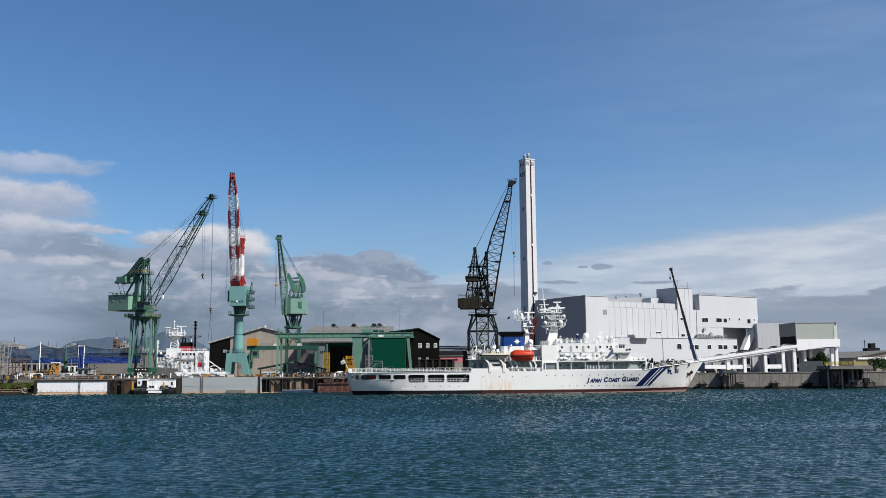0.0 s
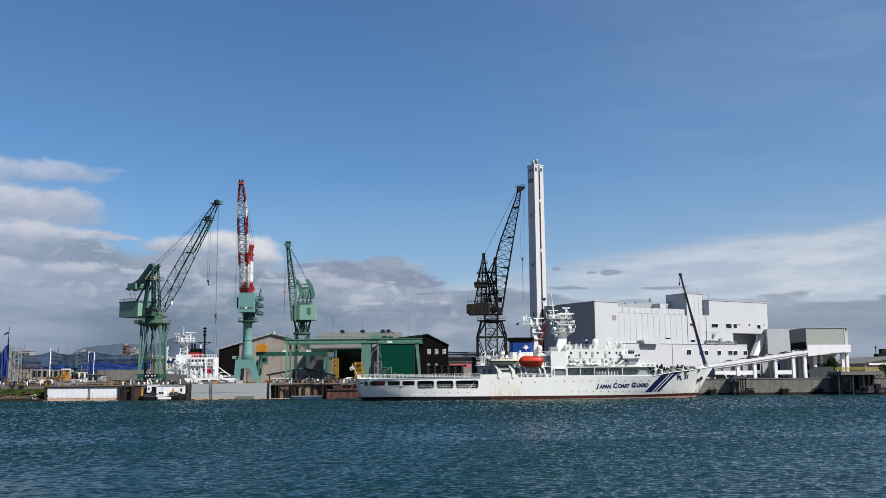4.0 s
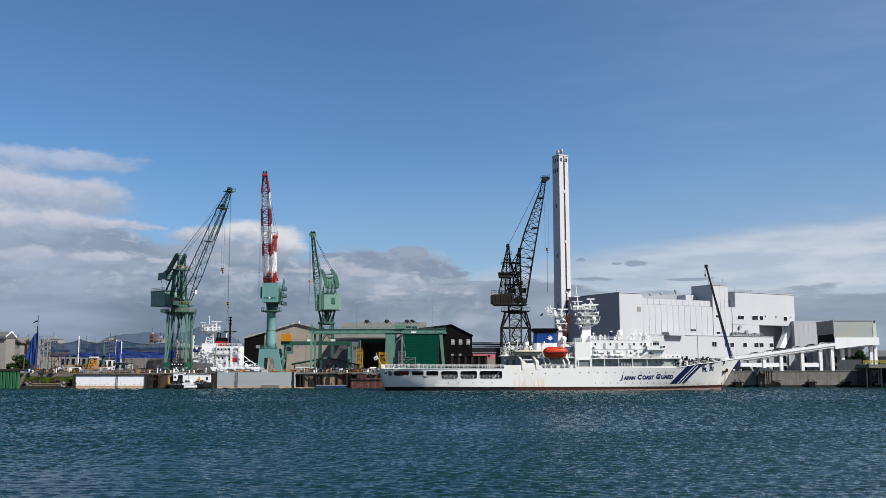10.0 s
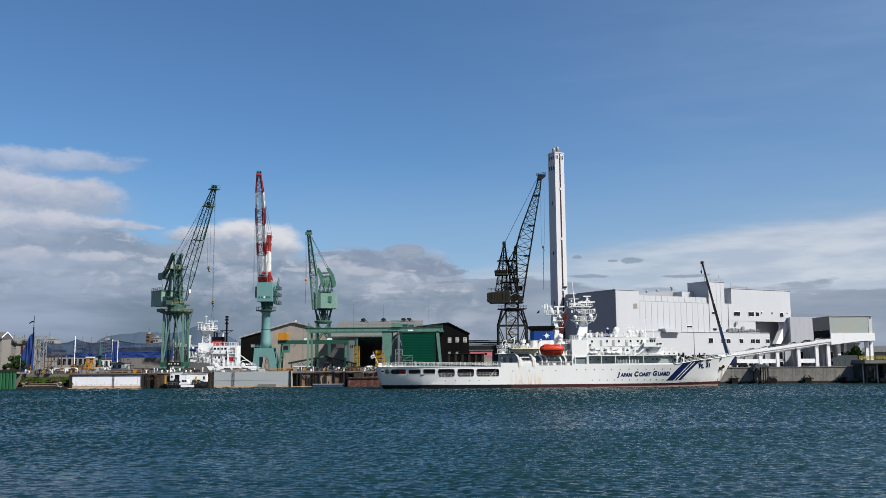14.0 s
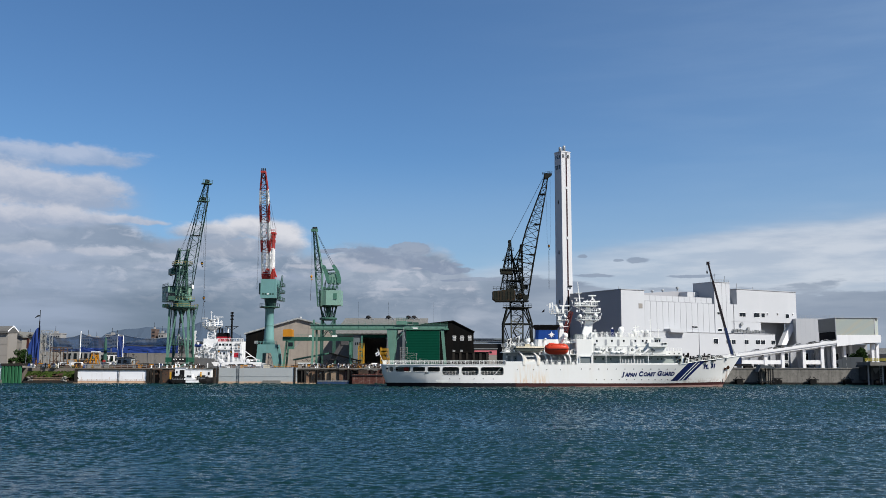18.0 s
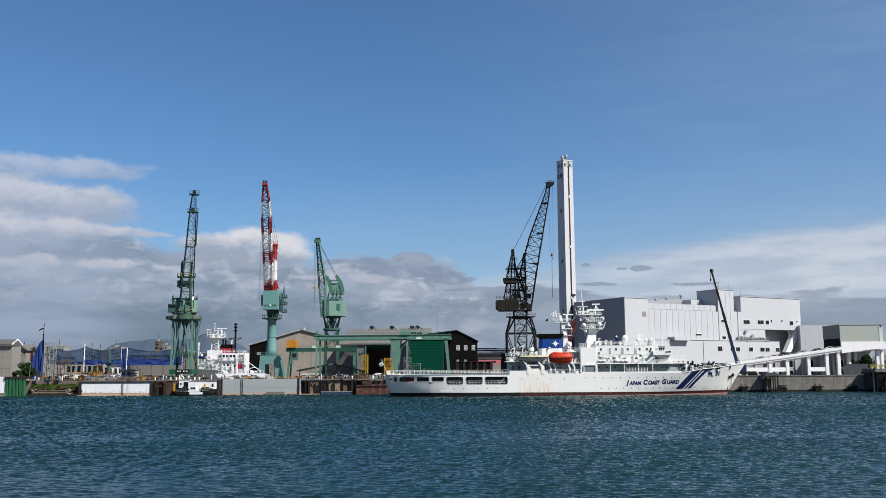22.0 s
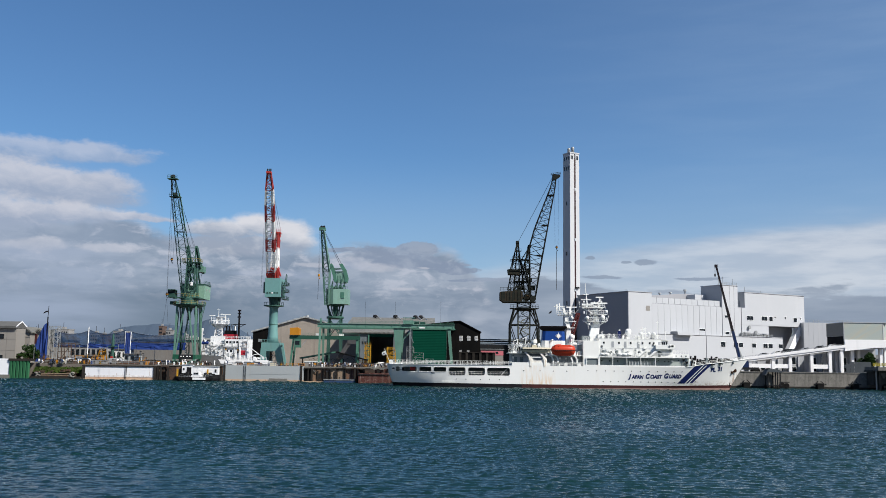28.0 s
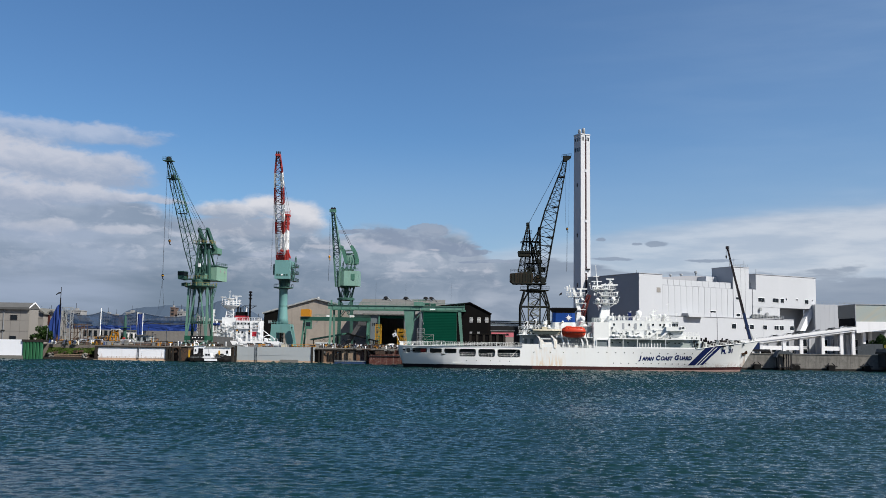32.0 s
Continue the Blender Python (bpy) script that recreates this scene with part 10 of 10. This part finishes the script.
        part("pale_strip", Shape().box(2, (x1 - x0) * 0.6, -0.7, -0.5, e - 5.6, e - 4.6), M_WHITE, g2)
    rh = thing("roof_stair_house", (243, 498, 14), "dark stair house with an aerial on a shed roof", "stair house")
    part("body", Shape().box(0, 7, 0, 5, -2, 2.6), M_DARKSTEEL, rh)
    part("upper", Shape().box(2.4, 5, 0.5, 4, 2.6, 5.2), M_DARKSTEEL, rh)
    part("aerial", Shape().bar((-0.6, 1, 0), (-0.6, 1, 7.0), 0.15).bar((-1.4, 1, 6), (0.2, 1, 6), 0.12), M_DARKSTEEL, rh)
    lamp = thing("quay_floodlight", (148.2, 304, 1), "grey floodlight post on the quay", "floodlight")
    part("post", Shape().bar((0, 0, 0), (0, 0, 7), 0.14), M_STEEL, lamp)
    part("hood", Shape().prism([(-1.0, 4.6), (0.9, 4.6), (0.6, 5.8), (-0.6, 5.8)], -0.6, 0.6), M_SCREEN, lamp)
    # truck crane behind the bow
    tc = thing("truck_crane", (97.5, 321, 5), "dark blue mobile crane with a long telescopic boom", "mobile crane")
    P, Q = Vector((-1.0, 0, 4.4)), Vector((-8.6, -1, 36.0))
    for k, (a, b, r, m) in enumerate(((0, 0.30, 0.42, M_BOOMB), (0.28, 0.55, 0.36, M_BOOM), (0.53, 0.8, 0.30, M_BOOM), (0.78, 1.0, 0.25, M_BOOM))):
        part("boom_section", Shape().bar(P.lerp(Q, a), P.lerp(Q, b), r), m, tc, "dark boom section" if k else "dark blue boom base")
    part("boom_head", Shape().box(Q.x - 0.5, Q.x + 0.35, Q.y - 0.4, Q.y + 0.4, Q.z - 0.4, Q.z + 0.6), M_BOOM, tc)
    part("hoist_rope", Shape().bar((Q.x - 0.4, Q.y, Q.z), (Q.x - 0.45, Q.y, Q.z - 2.6), 0.05), M_CABLE, tc)
    part("hook_block", Shape().turn([(0.15, 0.5), (0.3, 0), (0.15, -0.6)], (Q.x - 0.45, Q.y, Q.z - 3.0), 8), M_DARKSTEEL, tc)
    part("carrier", Shape().box(-3, 5, -1.4, 1.4, 0.9, 1.7), M_DARKSTEEL, tc)
    part("superstructure", Shape().box(-1.2, 1.6, -1.2, 1.2, 1.7, 3.9), M_BOOMB, tc)
    part("cab", Shape().prism([(-3.0, 2.1), (-1.9, 2.1), (-1.9, 3.9), (-2.6, 3.9)], -1.4, 0.2), M_GLASS, tc)
    part("lift_cylinder", Shape().bar((0.8, 0, 2.4), tuple(P.lerp(Q, 0.17)), 0.25), M_STEEL, tc)
    for x in (-3.0, -1.6, 3.4, 4.8):
        for y in (-1.5, 1.1):
            w = part("wheel", Shape().turn([(0.55, 0), (0.6, 0.1), (0.6, 0.3), (0.55, 0.4)], (x, y, 0.6), 14, "y"), M_RUBBER, tc)
    # dark red lattice jib behind the mast
    r = thing("red_derrick", (41.4, 342, 5), "dark red lattice derrick behind the ship", "derrick")
    c, l = four(), Shape()
    truss((c, l), (-0.8, 0, 9), (3.0, 0, 20.4), 8, (1.0, 0.9), (0.55, 0.5), 0.2, 0.13)
    part("chord_frame", c, M_DERRICK, r)
    part("lacing", l, M_DERRICK, r)
    part("house", Shape().box(-3.4, 0.6, -1.5, 1.5, 5, 9.5), M_DERRICK, r)
    part("tower", Shape().box(-2, 0, -1, 1, 0, 5), M_DERRICK, r)


M_YELRAIL2 = material("yellow_jetty_rail", (0.39, 0.328, 0.0468), 0.6, 0, 0.15, 1.0)
M_JETTY = material("stained_jetty_concrete", (0.075, 0.07, 0.062), 0.85, 0, 0.3, 1.5, 0.5, (0.03, 0.028, 0.025), 0.6, 0, 0.03)
M_SCREEN = material("screen_blue_grey", (0.0585, 0.0686, 0.078), 0.6, 0, 0.15, 1.0)
M_BOOM = material("boom_dark_grey", (0.0234, 0.0203, 0.0234), 0.5, 0, 0.15, 1.0)
M_BOOMB = material("boom_blue", (0.00936, 0.0234, 0.078), 0.45, 0, 0.12, 1.0)
M_DERRICK = material("derrick_dark_red", (0.101, 0.0172, 0.0156), 0.6, 0, 0.2, 1.0)
build_east_quay()


# ---- small yard things ----
def car(x, y, z, k, mat, rz=0.0, tilt=0.0, label="", van=False):
    c = thing("van" if van else "car", (x, y, z), label, "van" if van else "car")
    c.matrix_world = pose(x, y, z, 0, -tilt, rz)
    if van:
        part("body", Shape().prism([(-2.2, 0.35), (2.2, 0.35), (2.25, 1.1), (1.7, 1.9), (-2.2, 1.95)], -0.85, 0.85), mat, c)
    else:
        part("body", Shape().prism([(-2.1, 0.35), (2.1, 0.35), (2.15, 0.75), (1.2, 0.9), (0.6, 1.4), (-1.0, 1.42), (-1.7, 0.95), (-2.15, 0.9)], -0.85, 0.85), mat, c)
    part("side_glass", Shape().prism([(-1.3, 0.98), (1.0, 0.98), (0.5, 1.34), (-0.9, 1.36)] if not van else [(0.2, 1.2), (1.8, 1.2), (1.5, 1.75), (0.2, 1.75)], -0.87, 0.87), M_GLASS, c)
    for wx in (-1.35, 1.35):
        for wy in (-0.88, 0.68):
            part("wheel", Shape().turn([(0.3, 0), (0.32, 0.1), (0.3, 0.2)], (wx, wy, 0.32), 12, "y"), M_RUBBER, c)


def build_cars():
    def top(x):
        return 5 + 3.75 + (x - 100) * 0.137
    for x, m, lab in ((118.5, 0, "white car driving on the ramp"), (121.5, 1, "black car on the ramp"), (129.0, 2, "silver car on the ramp"), (134.4, 1, "black car on the ramp"), (139.0, 0, "white car at the ramp's head"), (113.5, 2, "silver car low on the ramp")):
        car(x, 347.5, top(x) + 0.05, 1, M_CARS[m], 0, 7.8, lab)
    for x, y, m, lab in ((-127.5, 320, 0, "white van parked on the dock edge"), (-131.5, 322, 0, "white van among yard clutter"), (-117.4, 322, 2, "silver van by the net fence")):
        car(x, y, 5, 1, M_CARS[m], 0, 0, lab, True)


build_cars()


def build_clutter():
    rnd = random.Random(33)
    def drum(x, y, z):
        d = thing("oil_drum", (x, y, z), "rusty steel drum on the quay", "drum", "drums on the quay")
        part("body", Shape().turn([(0.29, 0), (0.3, 0.3), (0.29, 0.6), (0.3, 0.88)], (0, 0, 0), 10), rnd.choice((M_RUSTWALL, M_TARP, M_YELLOW)), d)
    def crate(x, y, z):
        w, h = rnd.uniform(0.8, 2.4), rnd.uniform(0.6, 1.5)
        c = thing("crate", (x, y, z), "weathered crate on the quay", "crate", "crates on the quay")
        m = rnd.choice((M_CONC, M_RUSTWALL, M_STEEL, M_OCHRE, M_CREAM, M_WHITE, M_BEIGE))
        part("box", Shape().box(0, w, 0, 1, 0, h), m, c)
        part("lid", Shape().box(-0.06, w + 0.06, -0.06, 1.06, h, h + 0.1), M_DARKSTEEL, c)
    def pipes(x, y, z):
        p = thing("pipe_stack", (x, y, z), "stack of rusty steel pipes", "pipe stack")
        ln = rnd.uniform(2.5, 5)
        for k in range(3):
            part("pipe", Shape().turn([(0.25, 0), (0.25, ln)], (0, k * 0.55, 0.25), 8, "x"), M_RUSTWALL, p)
        for k in range(2):
            part("pipe", Shape().turn([(0.25, 0), (0.25, ln)], (0, 0.28 + k * 0.55, 0.72), 8, "x"), M_RUSTWALL, p)
    def plate(x, y, z):
        p = thing("steel_plate_stack", (x, y, z), "stack of rust-brown steel plates", "steel plates")
        for k in range(4):
            part("plate", Shape().box(-1.5 + rnd.uniform(-0.2, 0.2), 1.7, 0, 1.6, k * 0.14, k * 0.14 + 0.1), M_RUSTWALL, p)
    kinds = (drum, crate, crate, pipes, plate)
    for i in range(90):
        rnd.choice(kinds)(rnd.uniform(-49, -21), rnd.uniform(309.5, 314), 5.0)
    for i in range(70):
        rnd.choice(kinds)(rnd.uniform(-139, -96), rnd.uniform(309.5, 318), 5.0)
    for i in range(24):
        rnd.choice(kinds)(rnd.uniform(-75, -50), rnd.uniform(310, 313), 5.0)
    # dense low gear along the edge: posts, coils, trestles, planks
    for i in range(150):
        x = rnd.uniform(-49, -20) if i % 3 else rnd.choice((rnd.uniform(-99, -76), rnd.uniform(-139, -122)))
        y = rnd.uniform(308.2, 311)
        k = i % 5
        if k == 0:
            o = thing("mooring_post", (x, y, 5.0), "short weathered mooring post", "post", "posts on the quay")
            part("body", Shape().turn([(0.16, 0), (0.14, rnd.uniform(0.7, 1.6)), (0.2, 1.65)], (0, 0, 0), 7), rnd.choice((M_WHITE, M_RUSTWALL, M_DARKSTEEL)), o)
        elif k == 1:
            o = thing("hose_coil", (x, y, 5.0), "coil of hose lying on the quay", "hose", "coils on the quay")
            c, r = Shape(), rnd.uniform(0.45, 0.8)
            for j in range(3):
                c.path([(r * math.cos(t), 0.15 * j, 0.9 * r + r * math.sin(t) * 0.9) for t in [2 * math.pi * q / 12 for q in range(13)]], 0.09)
            part("hose", c, rnd.choice((M_CREAM, M_DARKSTEEL, M_GATE, M_RUSTWALL)), o)
        elif k == 2:
            o = thing("trestle", (x, y, 5.0), "small steel trestle on the quay", "trestle", "trestles on the quay")
            w, h = rnd.uniform(1.0, 2.2), rnd.uniform(0.7, 1.4)
            for sx in (0, w):
                part("leg", Shape().bar((sx - 0.25, 0, 0), (sx, 0, h), 0.06).bar((sx + 0.25, 0, 0), (sx, 0, h), 0.06), rnd.choice((M_RUSTWALL, M_OCHRE)), o)
            part("beam", Shape().bar((-0.2, 0, h), (w + 0.2, 0, h), 0.1), M_RUSTWALL, o)
        elif k == 3:
            o = thing("gas_bottle_rack", (x, y, 5.0), "rack of upright gas bottles", "gas bottles", "bottle racks on the quay")
            for j in range(4):
                part("bottle", Shape().turn([(0.13, 0), (0.13, 1.15), (0.05, 1.35)], (j * 0.3, 0, 0.1), 7), rnd.choice((M_GATE, M_DARKSTEEL, M_TARPD)), o)
            part("frame", railing((-0.2, -0.2, 0), (1.2, -0.2, 0), 0.8, 0.7, 0.04, 2), M_STEEL, o)
        else:
            o = thing("plank_stack", (x, y, 5.0), "stack of weathered planks", "planks", "plank stacks on the quay")
            for j in range(4):
                part("plank", Shape().box(rnd.uniform(-0.2, 0.1), rnd.uniform(2.0, 2.8), 0, 0.5, j * 0.16, j * 0.16 + 0.13), rnd.choice((M_BEIGE, M_CONC, M_RUSTWALL)), o)
    # low rails along the dock edges
    for x0, x1, m, lab in ((-76, -58, M_STEEL, "thin steel dock rail"), (-121, -100, M_STEEL, "thin steel dock rail"), (-58, -50, M_OCHRE, "orange handrail along the dock")):
        r = thing("dock_rail", (x0, 309.2, 5), lab, "railing")
        n = round((x1 - x0) / 2)
        for i in range(n + 1):
            part("post", Shape().bar((i * (x1 - x0) / n, 0, 0), (i * (x1 - x0) / n, 0, 1.1), 0.05), m, r)
        for z in (0.55, 1.1):
            part("rail", Shape().bar((0, 0, z), (x1 - x0, 0, z), 0.05), m, r)
    # yellow stair towers by the door, pale staging by the green door
    for x, w, h in ((-33.6, 1.9, 8.0), (-25.4, 3.0, 7.4)):
        t = thing("yellow_stair_tower", (x, 345, 5), "yellow steel access tower", "access tower")
        for dx in (0, w):
            for dy in (0, 2):
                part("post", Shape().bar((dx, dy, 0), (dx, dy, h), 0.11), M_YELLOW, t)
        k = 0
        z = 1.4
        while z < h:
            part("landing", Shape().box(-0.2, w + 0.2, -0.1, 2.1, z, z + 0.12), M_YELLOW, t)
            part("landing_rail", railing((-0.2, -0.1, z), (w + 0.2, -0.1, z), 0.9, 0.7, 0.06), M_YELLOW, t)
            part("stair_flight", Shape().bar((0.1 if k % 2 else w - 0.1, 0.2, z - 1.5), (w - 0.1 if k % 2 else 0.1, 0.2, z), 0.12), M_YELLOW, t)
            z += 1.6
            k += 1
    y = thing("yellow_fence", (-36.6, 343, 5), "low yellow guard frame", "guard rail")
    part("frame", railing((0, 0, 0), (3.0, 0, 0), 2.2, 0.8, 0.09, 3), M_YELLOW, y)
    for x, w, h in ((-18.6, 2.6, 7.6), (-16.0, 3.6, 5.4), (-11.5, 3.0, 3.2)):
        t = thing("pale_staging", (x, 352, 5), "pale galvanised staging by the door", "staging")
        c, l = four(), Shape()
        for dx in (0, w):
            for dy in (-0.8, 0.8):
                part("upright", Shape().bar((dx, dy, 0), (dx, dy, h), 0.06), M_STEEL, t)
        n = max(2, round(h / 1.6))
        for k in range(1, n + 1):
            z = h * k / n
            for dy in (-0.8, 0.8):
                part("ledger", Shape().bar((0, dy, z), (w, dy, z), 0.045), M_STEEL, t)
            part("deck_board", Shape().box(0, w, -0.8, 0.8, z - 0.9, z - 0.84), M_CONC, t)
            part("brace", Shape().bar((0 if k % 2 else w, -0.8, z - h / n), (w if k % 2 else 0, -0.8, z), 0.035), M_STEEL, t)
    # pontoon, tyres and ladder on the rusty wall
    p = thing("blue_pontoon", (-42.8, 304, 0), "low blue work pontoon by the rusty wall", "pontoon")
    part("hull", Shape().box(0, 10.2, 0, 1.8, -0.6, 1.1), M_BLUEBARGE, p)
    for x in (0.2, 2.4, 5.0, 8.4):
        part("mooring_post", Shape().bar((x, 0.2, 1.1), (x, 0.2, 1.9), 0.12), M_DARKSTEEL, p)
    part("edge_strip", Shape().box(-0.1, 10.3, -0.12, 0, 0.85, 1.12), M_STEEL, p)
    for x, h in ((-47, 4.4), (-33.0, 4.8), (-25.4, 4.6), (-96.4, 4.4), (-94.0, 4.2)):
        lad = thing("quay_fender_post", (x, 305.6, 0), "dark timber fender post on the quay wall", "fender post")
        part("post", Shape().box(-0.3, 0.3, -0.2, 0.4, -1, h), M_CONCD, lad)
        part("chain", Shape().bar((0.4, 0, h), (1.6, 0.2, h - 1.4), 0.08), M_DARKSTEEL, lad)
    b = thing("rusty_barge", (-31.5, 303, 0), "dark rust-red barge end moored at the wall", "barge")
    part("hull", Shape().prism([(0, -0.6), (10.0, -0.6), (10.0, 3.4), (0, 3.1)], 0, 2.6), M_BARGE, b)
    part("rubbing_strake", Shape().box(-0.1, 10.1, -0.2, 0, 2.6, 2.9), M_DARKSTEEL, b)
    part("deck_box", Shape().box(2, 5, 0.6, 2.2, 3.3, 4.4), M_RUSTWALL, b)
    for i in range(3):
        t = thing("white_tank", (-29 + i * 3.2, 346, 5), "white horizontal tank in the yard", "tank")
        part("shell", Shape().turn([(0.3, 0), (0.8, 0.15), (0.8, 2.6), (0.3, 2.75)], (0, 0, 0.9), 12, "x"), M_WHITE, t, "", True)
        part("saddle", Shape().box(0.4, 0.7, -0.6, 0.6, 0, 0.6).box(2.0, 2.3, -0.6, 0.6, 0, 0.6), M_CONC, t)
    for x in (-36.5, -24.5, -6.4):
        m = thing("lightning_rod", (x, 372, 20), "thin lightning rod over the sheds", "lightning rod")
        part("rod", Shape().bar((0, 0, -5), (0, 0, 11), 0.025), M_DARKSTEEL, m)
        part("base", Shape().box(-0.3, 0.3, -0.3, 0.3, -5.4, -4.6), M_DARKSTEEL, m)


M_BARGE = material("barge_rust_red", (0.075, 0.025, 0.02), 0.8, 0, 0.4, 0.6, 0.45, (0.25, 0.20, 0.17), 0.5, 0.45)
build_clutter()


# ---- what moves ----
def motions():
    T = 21.1
    walk(SLEW_UP, [(t, pose(0, 0, T, 0, 0, a)) for t, a in (
        (0.0, 62.5), (1.5, 62.2), (3.0, 60.3), (6.0, 54.7), (9.0, 49.3), (12.0, 43.5), (14.0, 39.0), (16.0, 34.3), (18.0, 29.5), (20.0, 24.5),
        (22.0, 19.3), (24.0, 13.2), (26.0, 7.6), (28.0, 1.8), (30.0, -4.0), (32.0, -8.5))])
    walk(RED_CRANE, [(t, pose(x, y, 5)) for t, x, y in (
        (0.0, -63.0, 335.00), (3.0, -63.14, 335.74), (6.0, -63.55, 336.85), (10.0, -64.24, 338.34), (14.0, -65.13, 339.82), (18.0, -66.03, 341.31), (22.0, -66.73, 342.79), (28.0, -67.89, 345.02), (32.0, -68.60, 346.50))])
    walk(WATER, [(0.0, pose(0, 0, 0)), (16.0, pose(7, -5, 0)), (32.0, pose(14, -10, 0))])


motions()
